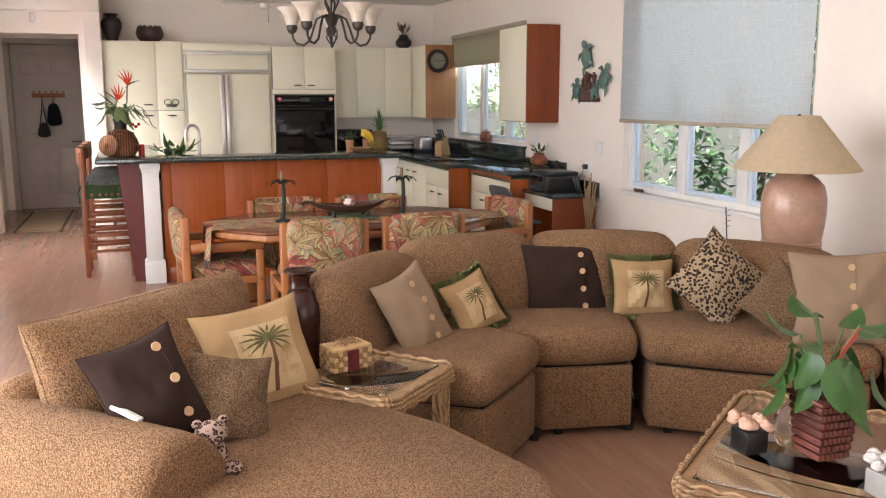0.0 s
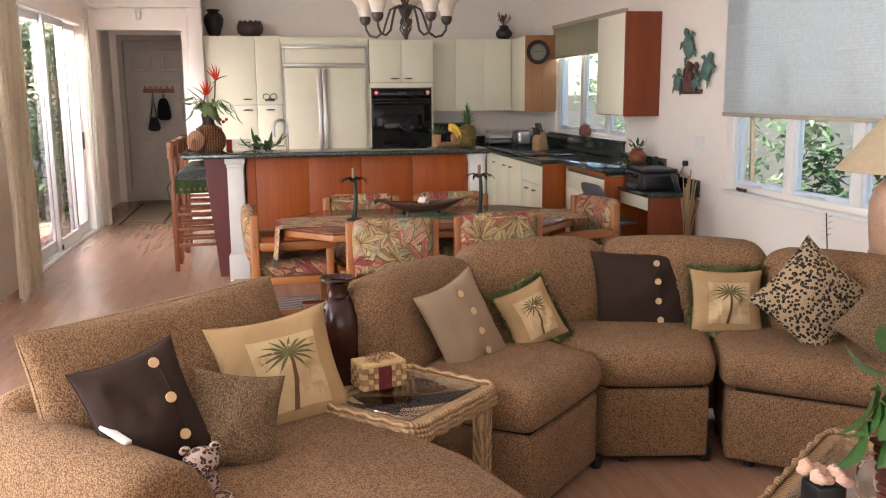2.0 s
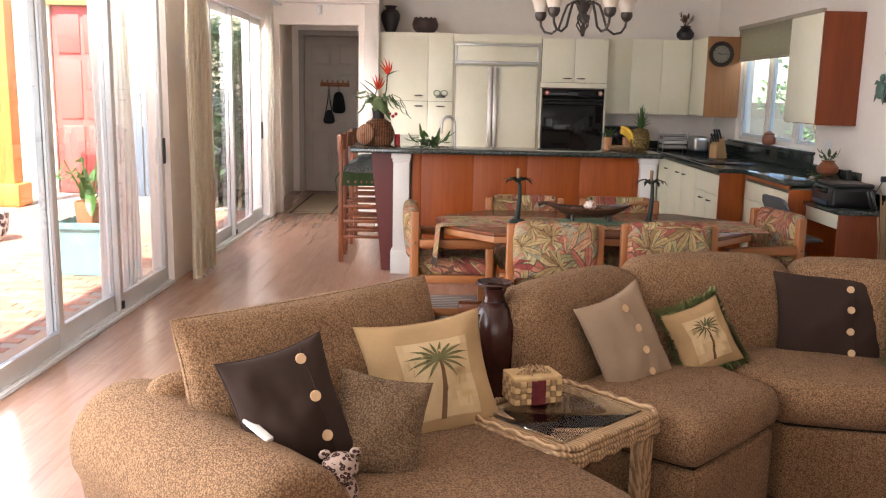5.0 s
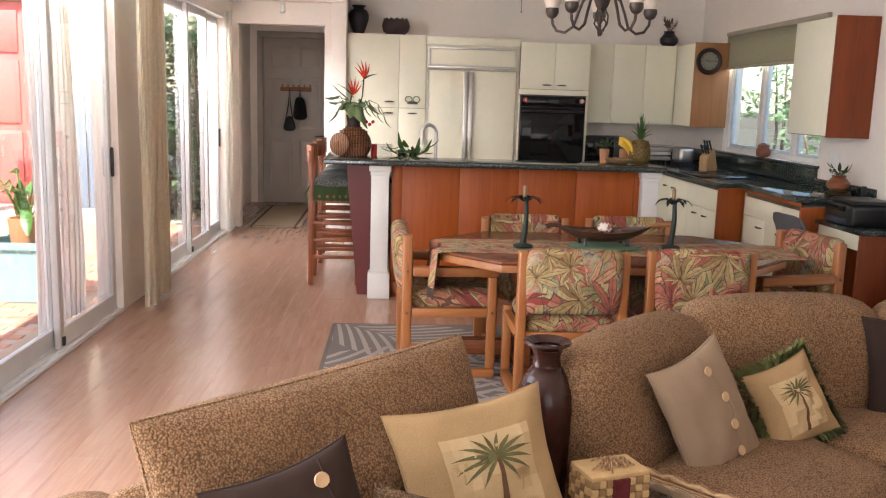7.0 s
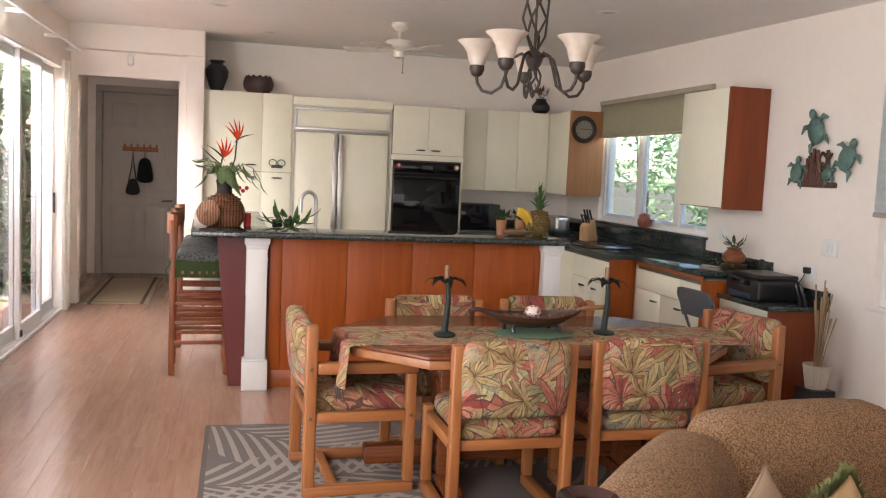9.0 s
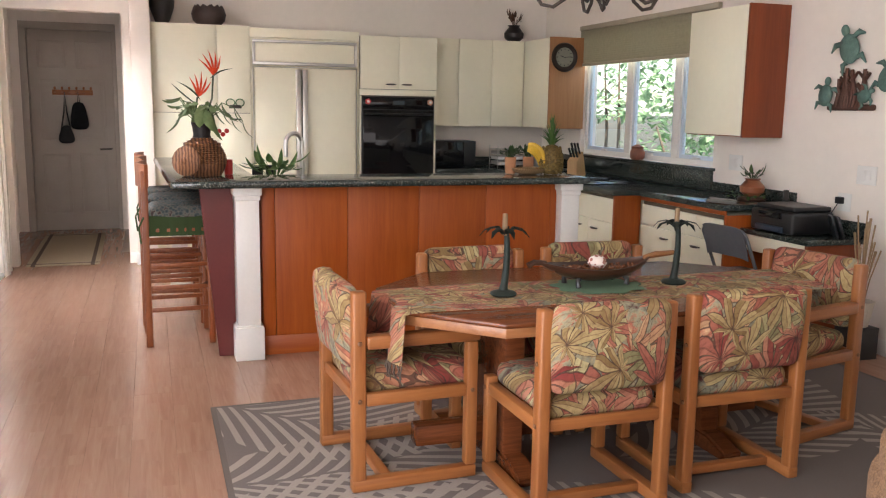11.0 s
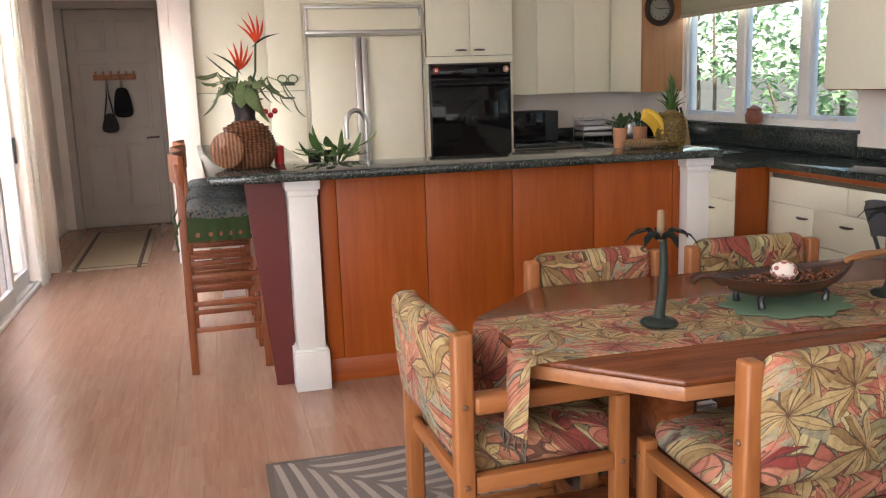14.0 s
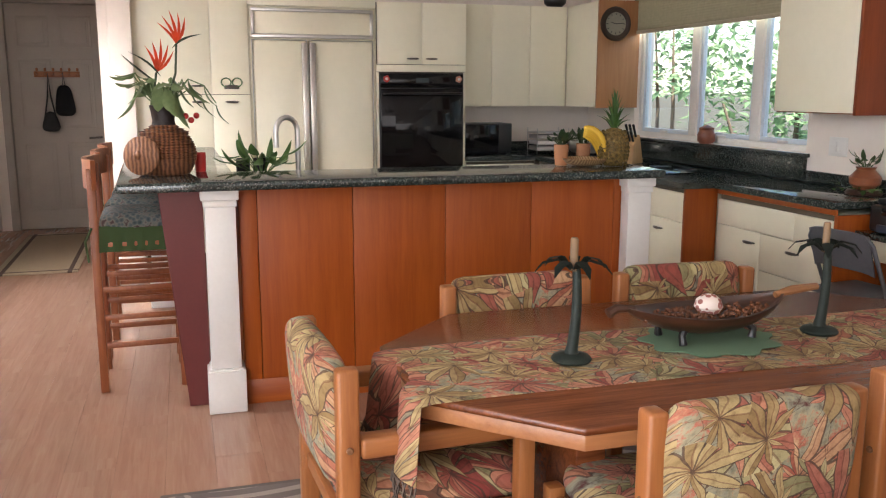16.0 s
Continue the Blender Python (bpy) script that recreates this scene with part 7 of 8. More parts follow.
for a0, ln in ((0.2, 0.26), (-0.5, 0.16)):
    bm = bmesh.new()
    pts = [(0.05, 0.0, 0.36), (0.12, -0.03, 0.44), (0.19, -0.04, 0.41), (0.24, -0.05, 0.33)]
    if ln < 0.2:
        pts = [(0.04, 0.02, 0.34), (0.13, 0.05, 0.40), (0.18, 0.05, 0.36)]
    tube(bm, pts, 0.003, 5)
    for p, q in zip(pts, pts[1:]):
        broad_leaf(bm, q, (q[0] + 0.06, q[1] - 0.02, q[2] - 0.10), 0.035, (0.2, 1, 0))
    part("trailing_vine", bm, VARIEG, t, local=True, smooth=80)
ORANGE = plain("flower_red_orange", (0.78, 0.10, 0.03), 0.65, vary=0.25, scale=20, spec=0.2)
BRACT = plain("green_bract", (0.05, 0.075, 0.035), 0.5)
for bx, bz, hx, hz, flip in ((0.02, 0.33, 0.075, 0.60, 1), (-0.01, 0.33, -0.02, 0.47, -1)):
    fl = part("flower_stem", tube(bmesh.new(), [(bx, 0, bz), (hx - 0.01, 0, (bz + hz) / 2), (hx, 0, hz)], 0.006, 6), BRACT, t, local=True)
    part("bract", leaf(bmesh.new(), (hx - 0.02 * flip, 0, hz - 0.02), (hx + 0.115 * flip, -0.02, hz + (0.045 if flip > 0 else 0.09)), 0.035, 0.01, 6, 0.5), BRACT, fl, "dark green beak-like bract", local=True)
    for k_ in range(5):
        an = radians(90 + 15 * (k_ - 2) + 10 * flip)
        ln = 0.155 - 0.014 * abs(k_ - 2)
        part("petal", leaf(bmesh.new(), (hx, 0.004 * (k_ - 2), hz), (hx + ln * math.cos(an), 0.012 * (k_ - 2), hz + ln * math.sin(an)), 0.028, 0.004, 5, 0.6, (0.6, 1, 0)), ORANGE, fl, "pointed red-orange petal", local=True)
part("long_leaf", broad_leaf(bmesh.new(), (-0.02, 0, 0.42), (-0.17, -0.03, 0.55), 0.045, (0.1, 1, 0.1), -0.1), BRACT, t, local=True)
for i in range(3):
    bm = bmesh.new()
    bmesh.ops.create_icosphere(bm, subdivisions=2, radius=0.015, matrix=Matrix.Translation((0.10 + 0.025 * i, -0.02 + 0.03 * i, 0.27 - 0.02 * (i % 2))))
    part("red_blossom", bm, RED, t, "small red blossom", local=True)
t = thing("red_candle", (-0.30, 7.80, BZ + 0.001), "small red glass candle beside the basket", "candle")
part("glass", lathe(bmesh.new(), [(0.024, 0), (0.026, 0.01), (0.026, 0.09), (0.023, 0.092)], 16), RED, t, local=True)
for i, x in enumerate((-0.07, 0.02)):
    t = thing("cup", (x, 8.25, 0.901), "small black cup on the sink counter", "cup", "black cups")
    part("body", lathe(bmesh.new(), [(0.03, 0), (0.037, 0.01), (0.037, 0.2), (0.033, 0.2), (0.032, 0.02), (0.001, 0.02)], 18), BLACK, t, local=True)

# low plant behind the bar
def tuft(name, p, n, r, hgt, mat, label, pot_r, pot_h, pot_mat, seed, w=0.035):
    t = thing(name, p, label, "potted plant")
    part("pot", lathe(bmesh.new(), [(pot_r * 0.8, 0), (pot_r, pot_h), (pot_r * 0.9, pot_h), (pot_r * 0.8, pot_h * 0.85)], 20), pot_mat, t, local=True)
    rnd = random.Random(seed)
    for i in range(n):
        a = i * 2.399 + rnd.uniform(-0.2, 0.2)
        rr = r * rnd.uniform(0.45, 1.0)
        mid = (rr * 0.45 * math.cos(a), rr * 0.45 * math.sin(a), pot_h + hgt * rnd.uniform(0.15, 0.5))
        tip = (rr * math.cos(a), rr * math.sin(a), pot_h + hgt * rnd.uniform(0.25, 1.1) * (1.3 - rr / r * 0.6))
        bm = tube(bmesh.new(), [(0, 0, pot_h * 0.8), mid], 0.0025, 4)
        broad_leaf(bm, mid, tip, w * rnd.uniform(0.8, 1.25), (-math.sin(a), math.cos(a), 0), 0.2)
        part("leaf", bm, mat, t, local=True, smooth=80)
    return t


HERB = foliage("counter_plant_leaf", (0.035, 0.08, 0.02), (0.10, 0.19, 0.05), 0.35, 0.2)
tuft("sink_plant", (0.0, 7.88, 0.901), 26, 0.27, 0.2, HERB, "leafy green plant in a pot behind the bar", 0.07, 0.15, BLACK, 5, 0.042)
# fruit bowl, bananas, pineapple, herb pots
t = thing("fruit_bowl", (1.66, 7.62, BZ + 0.001), "low pale woven fruit dish with bananas", "bowl")
part("dish", lathe(bmesh.new(), [(0.06, 0), (0.10, 0.012), (0.125, 0.038), (0.12, 0.04), (0.09, 0.018), (0.001, 0.014)], 30), RATTAN, t, local=True)
YELLOW = plain("banana_skin", (0.62, 0.38, 0.035), 0.5, vary=0.15, scale=14)
bn = thing("bananas", (1.70, 7.60, BZ + 0.02), "bunch of ripe yellow bananas in the dish", "fruit")
for i in range(5):
    an = -0.5 + 0.22 * i
    pts = [(0.02 + (0.13 * math.sin(s * 1.5)) * math.cos(an) - 0.09, (0.13 * math.sin(s * 1.5)) * math.sin(an) * 0.7 - 0.01, 0.165 - 0.13 * s * s - 0.012 * i + 0.02) for s in np.linspace(0.05, 1.0, 9)]
    part("banana", tube(bmesh.new(), pts, [0.006, 0.013, 0.017, 0.018, 0.018, 0.017, 0.015, 0.01, 0.005], 8), YELLOW, bn, local=True, smooth=80)
t = thing("pineapple", (1.81, 7.58, BZ + 0.001), "ripe pineapple with a green crown standing on the bar", "pineapple")
k = Nodes("pineapple_skin")
k.set(Base_Color=k.ramp(k.noise(k.coord(), 90, 3), (0.3, (0.045, 0.03, 0.008)), (0.6, (0.20, 0.125, 0.03)), (0.8, (0.33, 0.23, 0.07))), Roughness=0.6)
part("core", lathe(bmesh.new(), [(0.045, 0), (0.068, 0.03), (0.074, 0.09), (0.066, 0.15), (0.04, 0.19), (0.01, 0.2)], 24), k.mat, t, local=True)
for row in range(9):
    z = 0.012 + 0.0205 * row
    r = 0.052 + 0.024 * math.sin(math.pi * min(1, (z + 0.03) / 0.22))
    for j in range(14):
        a = 2 * math.pi * (j + 0.5 * (row % 2)) / 14
        bm = lathe(bmesh.new(), [(0.0125, 0), (0.010, 0.006), (0.002, 0.010)], 4)
        part("scale", bm, k.mat, t, local=True, smooth=False).matrix_basis = Matrix.Translation((r * math.cos(a), r * math.sin(a), z)) @ Matrix.Rotation(a, 4, "Z") @ Matrix.Rotation(radians(90), 4, "Y")
rnd = random.Random(8)
for i in range(26):
    a, u = i * 2.399, i / 26
    r = 0.085 * (1 - u) + 0.012
    part("crown_leaf", leaf(bmesh.new(), (0.015 * math.cos(a), 0.015 * math.sin(a), 0.19), (r * math.cos(a), r * math.sin(a), 0.235 + 0.17 * u + rnd.uniform(0, 0.02)), 0.022, 0.012, 4, 0.5), HERB, t, local=True)
TERRAPOT = plain("terracotta_pot", (0.42, 0.19, 0.09), 0.7, vary=0.15)
for x, y, s in ((1.545, 7.66, 6), (1.74, 7.80, 7)):
    tuft("herb_pot", (x, y, BZ + 0.001 if y < 7.72 else 0.901), 22, 0.10, 0.09, foliage("dark_herb_leaf", (0.015, 0.035, 0.015), (0.05, 0.09, 0.03)), "small dark green herb in a terracotta pot", 0.04, 0.11 if y < 7.72 else 0.28, TERRAPOT, s, 0.03)

# ---------------------------------------------------------------- worktop things
worktop_zone = zone_start()
t = thing("microwave", (2.23, 11.35, CZ), "black countertop microwave oven", "microwave")
part("case", boxbm(1.99, 11.22, CZ + 0.012, 2.50, 11.58, CZ + 0.29, 0.008), BLACK, t)
part("door", boxbm(2.0, 11.20, CZ + 0.022, 2.36, 11.219, CZ + 0.28, 0.004), BLACKGLASS, t)
part("control_panel", boxbm(2.365, 11.20, CZ + 0.022, 2.49, 11.219, CZ + 0.28, 0.004), BLACK, t)
for x in (2.03, 2.46):
    for y in (11.26, 11.54):
        part("foot", lathe(bmesh.new(), [(0.014, 0.0), (0.014, 0.0115)], 10, (x, y, CZ + 0.0005)), BLACK, t)
t = thing("dish_rack", (2.95, 11.3, CZ), "steel rack with stacked plates and papers on the worktop", "rack")
for z in (0.03, 0.085, 0.14, 0.195):
    part("shelf", boxbm(2.75, 11.2, CZ + z, 3.08, 11.45, CZ + z + 0.006, 0.001), CHROME, t)
for x in (2.75, 3.073):
    for y in (11.2, 11.443):
        part("upright", boxbm(x, y, CZ + 0.0005, x + 0.007, y + 0.007, CZ + 0.24), CHROME, t)
for i, z in enumerate((0.037, 0.092, 0.147)):
    part("papers", boxbm(2.765, 11.205, CZ + z, 3.06, 11.44, CZ + z + 0.03, 0.002), TRIM if i % 2 else plain("grey_paper", (0.45, 0.42, 0.4), 0.8), t)
settle(worktop_zone, 0.11, -0.07)
t = thing("toaster", (3.25, 10.9, CZ), "brushed steel toaster on the worktop", "toaster")
part("body", soft(bmesh.new(), *slab4([(3.16, 10.78), (3.34, 10.78), (3.34, 11.08), (3.16, 11.08)], CZ + 0.015, CZ + 0.2), 0.04, 0.0, 0.004), CHROME, t, smooth=80)
part("base", boxbm(3.155, 10.775, CZ + 0.0005, 3.345, 11.085, CZ + 0.02, 0.005), BLACK, t)
t = thing("knife_block", pose(3.20, 9.9, CZ + 0.001, 0, 0, -60), "slanted pale wooden knife block with dark-handled knives", "knife block")
bm = bmesh.new()
vs = [bm.verts.new((x, y, z)) for x in (-0.055, 0.055) for y, z in ((-0.09, 0), (0.09, 0), (0.02, 0.24), (-0.09, 0.15))]
for q in ((0, 1, 2, 3), (7, 6, 5, 4), (0, 4, 5, 1), (1, 5, 6, 2), (2, 6, 7, 3), (3, 7, 4, 0)):
    bm.faces.new([vs[i] for i in q])
bmesh.ops.recalc_face_normals(bm, faces=bm.faces[:])
bmesh.ops.bevel(bm, geom=bm.edges[:], offset=0.006, segments=2, affect="EDGES")
part("block", bm, wood("block_wood", (0.40, 0.22, 0.09), (0.60, 0.38, 0.18), "z"), t, local=True)
for i in range(6):
    x, s = -0.035 + 0.035 * (i % 3), i // 3
    part("knife_handle", tube(bmesh.new(), [(x, -0.05 + 0.04 * s, 0.185 + 0.035 * s), (x, -0.10 + 0.04 * s, 0.27 + 0.05 * s)], [0.009, 0.011], 8), BLACK, t, "dark knife handle", local=True)
t = thing("ledge_jar", (3.575, 9.41, 1.059), "small red-brown carved pottery jar on the window ledge", "jar")
part("jar", lathe(bmesh.new(), [(0.05, 0), (0.068, 0.02), (0.07, 0.07), (0.055, 0.105), (0.06, 0.12), (0.052, 0.12), (0.045, 0.1)], 24), plain("redbrown_pottery", (0.23, 0.075, 0.04), 0.35, vary=0.35, scale=14), t, local=True)
part("knob", lathe(bmesh.new(), [(0.058, 0.121), (0.03, 0.135), (0.012, 0.145)], 20), plain("redbrown_lid", (0.2, 0.07, 0.04), 0.4), t, local=True)
t = thing("stove_top", (3.08, 9.3, CZ), "black glass cooktop set in the granite", "cooktop")
part("plate", boxbm(2.80, 8.95, CZ + 0.0015, 3.36, 9.65, CZ + 0.008, 0.003), BLACKGLASS, t)
for x, y in ((2.95, 9.12), (2.95, 9.48), (3.22, 9.12), (3.22, 9.48)):
    part("burner", lathe(bmesh.new(), [(0.05, 0.0085), (0.085, 0.0085), (0.085, 0.013), (0.05, 0.013)], 24, (x, y, CZ), close=False), BLACK, t)
# vine in an orange-brown jug at the counter's end
t = tuft("vine_pot", (3.43, 7.55, CZ + 0.03), 16, 0.12, 0.13, foliage("vine_leaf", (0.03, 0.05, 0.02), (0.08, 0.14, 0.04)), "brown pottery jug with a straggling vine", 0.045, 0.12, TERRAPOT, 12, 0.028)
part("belly", lathe(bmesh.new(), [(0.05, 0.0), (0.085, 0.03), (0.09, 0.07), (0.06, 0.105), (0.05, 0.115), (0.058, 0.13), (0.05, 0.13)], 24), plain("jug_glaze", (0.24, 0.08, 0.035), 0.3, vary=0.2), t, local=True)
part("stand", lathe(bmesh.new(), [(0.10, -0.029), (0.105, -0.02), (0.09, -0.001)], 24), DARKWOOD, t, local=True)
rnd = random.Random(2)
bm = bmesh.new()
for i in range(26):
    x, y = rnd.uniform(-0.17, 0.05), rnd.uniform(-0.16, 0.14)
    leaf(bm, (x, y, rnd.uniform(-0.02, 0.02)), (x + rnd.uniform(-0.05, 0.05), y + rnd.uniform(-0.05, 0.05), rnd.uniform(-0.02, 0.04)), 0.03, 0.006, 3)
part("trailing_leaves", bm, HERB, t, local=True)
# printer, phone and photo frames on the desk
t = thing("printer", (3.33, 6.98, DZ), "black inkjet printer on the desk", "printer")
part("body", soft(bmesh.new(), *slab4([(3.17, 6.80), (3.51, 6.80), (3.51, 7.22), (3.17, 7.22)], DZ + 0.004, DZ + 0.15), 0.022, 0.0, 0.003), BLACK, t, smooth=60)
part("lid", soft(bmesh.new(), *slab4([(3.20, 6.82), (3.50, 6.82), (3.50, 7.20), (3.20, 7.20)], DZ + 0.15, DZ + 0.185), 0.012, 0.0, 0.0), BLACK, t, smooth=60)
part("control_strip", boxbm(3.158, 6.9, DZ + 0.10, 3.172, 7.12, DZ + 0.14, 0.003), BLACKGLASS, t)
part("paper_tray", boxbm(3.15, 6.88, DZ + 0.01, 3.175, 7.14, DZ + 0.05, 0.004), plain("dark_blue_plastic", (0.03, 0.045, 0.07), 0.35), t, "dark blue front tray")
t = thing("cordless_phone", (3.46, 7.24, DZ), "small black cordless phone on its base", "telephone")
part("base", boxbm(3.43, 7.225, DZ + 0.101, 3.52, 7.262, DZ + 0.12, 0.006), BLACK, t)
part("handset", boxbm(3.46, 7.235, DZ + 0.12, 3.50, 7.258, DZ + 0.26, 0.008), BLACK, t)
for y, w, tilt in ((6.70, 0.11, 20), (6.645, 0.09, 24)):
    t = thing("photo_frame", pose(3.44, y, DZ + 0.001, 0, 0, 62), "small dark standing photo frame on the desk", "photo frame", "desk photo frames")
    bm = boxbm(-w / 2, -0.008, 0, w / 2, 0.008, 0.15, 0.004)
    bm.transform(Matrix.Rotation(radians(-18), 4, "X"))
    part("frame", bm, BLACK, t, local=True)
    bm = boxbm(-w / 2 + 0.012, -0.0105, 0.012, w / 2 - 0.012, -0.0085, 0.138)
    bm.transform(Matrix.Rotation(radians(-18), 4, "X"))
    part("picture", bm, plain("faded_picture", (0.16, 0.18, 0.2), 0.3, vary=0.5, scale=25), t, local=True)
# grey folding chair under the desk
GREYM = plain("grey_enamel_metal", (0.12, 0.125, 0.135), 0.4, 0.3)
t = thing("folding_chair", pose(2.93, 7.0, 0.001, 0, 0, -84), "grey metal folding chair pushed up to the desk", "folding chair")
for s in (-1, 1):
    part("frame_tube", tube(bmesh.new(), [(s * 0.2, 0.22, 0), (s * 0.2, 0.0, 0.42), (s * 0.2, -0.14, 0.72), (s * 0.17, -0.155, 0.76)], 0.011, 8), GREYM, t, local=True, smooth=80)
    part("rear_leg", tube(bmesh.new(), [(s * 0.19, -0.22, 0), (s * 0.19, 0.05, 0.43)], 0.011, 8), GREYM, t, local=True, smooth=80)
part("seat", soft(bmesh.new(), *slab4([(-0.185, -0.16), (0.185, -0.16), (0.185, 0.2), (-0.185, 0.2)], 0.425, 0.455), 0.014, 0.0, 0.0), GREYM, t, local=True, smooth=60)
part("back_panel", sheet(bmesh.new(), lambda u, v: (-0.19 + 0.38 * u, -0.10 - 0.06 * v - 0.03 * math.sin(math.pi * u), 0.58 + 0.2 * v - 0.02 * (2 * u - 1) ** 4), 12, 6, 0.008), GREYM, t, local=True, smooth=60)
# reeds in a ribbed cream pot on a stand beside the desk
t = thing("reed_pot", (3.40, 6.42, 0.0), "dry reeds in a ribbed cream pot on a low stand", "vase")
part("stand", boxbm(3.31, 6.33, 0.0, 3.49, 6.51, 0.2, 0.004), BLACK, t)
bm = bmesh.new()
n = 48
rings = [[bm.verts.new((3.40 + r * (1 + 0.04 * (j % 2)) * math.cos(2 * math.pi * j / n), 6.42 + r * (1 + 0.04 * (j % 2)) * math.sin(2 * math.pi * j / n), z)) for j in range(n)] for r, z in ((0.062, 0.201), (0.075, 0.28), (0.086, 0.345), (0.088, 0.36), (0.078, 0.36), (0.07, 0.3))]
for a, b in zip(rings, rings[1:]):
    for j in range(n):
        bm.faces.new((a[j], a[(j + 1) % n], b[(j + 1) % n], b[j]))
bm.faces.new(rings[0][::-1])
part("pot", bm, plain("cream_pot", (0.55, 0.49, 0.40), 0.7), t, smooth=False)
rnd = random.Random(14)
REED = plain("dry_reed", (0.33, 0.22, 0.12), 0.8, vary=0.25)
for i in range(16):
    a, r = rnd.uniform(0, 6.28), rnd.uniform(0.02, 0.13)
    hgt = rnd.uniform(0.65, 0.95)
    part("reed", tube(bmesh.new(), [(3.40 + 0.02 * math.cos(a), 6.42 + 0.02 * math.sin(a), 0.3), (3.40 + 0.5 * r * math.cos(a), 6.42 + 0.5 * r * math.sin(a), 0.3 + 0.5 * (hgt - 0.3)), (3.40 + r * math.cos(a), 6.42 + r * math.sin(a), hgt)], [0.004, 0.0035, 0.0055 if i % 3 else 0.009], 5), REED, t)
t = thing("sill_trinkets", (3.56, 5.92, 0.801), "little dark carved beads lying on the window sill", "ornament")
bm = bmesh.new()
for i in range(9):
    bmesh.ops.create_icosphere(bm, subdivisions=2, radius=0.014, matrix=Matrix.Translation((3.565 + 0.01 * math.sin(i), 5.82 + 0.016 * i, 0.815)))
part("beads", bm, DARKWOOD, t)

# ---------------------------------------------------------------- on top of the cupboards
DARKPOT = plain("black_pottery", (0.018, 0.014, 0.014), 0.45, vary=0.4, bump=0.3)
solid("clay_urn", lathe(bmesh.new(), [(0.055, 0), (0.07, 0.03), (0.115, 0.16), (0.12, 0.22), (0.095, 0.27), (0.065, 0.285), (0.06, 0.3), (0.085, 0.325), (0.08, 0.327), (0.05, 0.3)], 32), DARKPOT, "black pottery urn on top of the cupboards", "vase").matrix_basis = pose(-0.61, 11.2, 2.262)
bm = bmesh.new()
n = 40
rings = [[bm.verts.new((r * math.cos(2 * math.pi * j / n), r * math.sin(2 * math.pi * j / n), z + (0.012 * math.sin(j * 1.9) if last else 0))) for j in range(n)] for r, z, last in ((0.10, 0.0, 0), (0.15, 0.05, 0), (0.165, 0.11, 0), (0.15, 0.16, 0), (0.135, 0.185, 1), (0.125, 0.185, 1), (0.13, 0.1, 0))]
for a, b in zip(rings, rings[1:]):
    for j in range(n):
        bm.faces.new((a[j], a[(j + 1) % n], b[(j + 1) % n], b[j]))
bm.faces.new(rings[0][::-1])
solid("clay_bowl", bm, plain("dark_brown_pottery", (0.045, 0.024, 0.02), 0.5, vary=0.4, bump=0.4), "round dark brown notched pottery bowl on the cupboards", "bowl").matrix_basis = pose(-0.175, 11.2, 2.262)
t = tuft("cupboard_plant", (3.12, 11.38, 2.252), 14, 0.13, 0.2, foliage("dried_red_leaf", (0.05, 0.035, 0.02), (0.18, 0.09, 0.05)), "dry reddish leaves in a dark round pot on the cupboards", 0.05, 0.17, DARKPOT, 30, 0.03)
part("belly", lathe(bmesh.new(), [(0.06, 0.0), (0.105, 0.04), (0.11, 0.09), (0.07, 0.14), (0.055, 0.16), (0.07, 0.175)], 24), DARKPOT, t, local=True)

# ---------------------------------------------------------------- metal turtles on the wall
VERD = plain("verdigris_copper", (0.11, 0.19, 0.16), 0.55, 0.3, 0.4, 20, 0.4, 120)
COPPER = plain("brown_copper", (0.10, 0.045, 0.03), 0.5, 0.4, 0.3, 20, 0.4, 120)
t = thing("wall_sculpture", (XR - 0.03, 6.78, 1.73), "green and copper metal sea turtles on coral on the wall", "wall sculpture")


def turtle(y, z, rot, s):
    m = Matrix.Translation((XR - 0.035, y, z)) @ Matrix.Rotation(radians(-90), 4, "Z") @ Matrix.Rotation(radians(rot), 4, "Y") @ Matrix.Diagonal((s, 1, s, 1))
    bm = bmesh.new()
    bmesh.ops.create_uvsphere(bm, u_segments=20, v_segments=10, radius=1, matrix=m @ Matrix.Diagonal((0.085, 0.028, 0.105, 1)))
    sh = part("shell", bm, VERD, t, smooth=80)
    bm = bmesh.new()
    bmesh.ops.create_uvsphere(bm, u_segments=14, v_segments=8, radius=1, matrix=m @ Matrix.Translation((0, 0, 0.135)) @ Matrix.Diagonal((0.032, 0.02, 0.042, 1)))
    part("head", bm, VERD, sh, smooth=80)
    for sx, sz, dx, dz, ln in ((1, 0.06, 0.13, -0.02, 0.04), (-1, 0.06, -0.13, -0.02, 0.04), (1, -0.08, 0.07, -0.07, 0.03), (-1, -0.08, -0.07, -0.07, 0.03)):
        bm = tube(bmesh.new(), [(sx * 0.05, 0, sz), (sx * 0.06 + dx * 0.4, 0, sz + dz * 0.3 + 0.02), (sx * 0.05 + dx * 0.85, 0, sz + dz)], [0.02, 0.022, 0.006], 8)
        bm.transform(m @ Matrix.Diagonal((1, 0.5, 1, 1)))
        part("flipper", bm, VERD, sh, smooth=80)


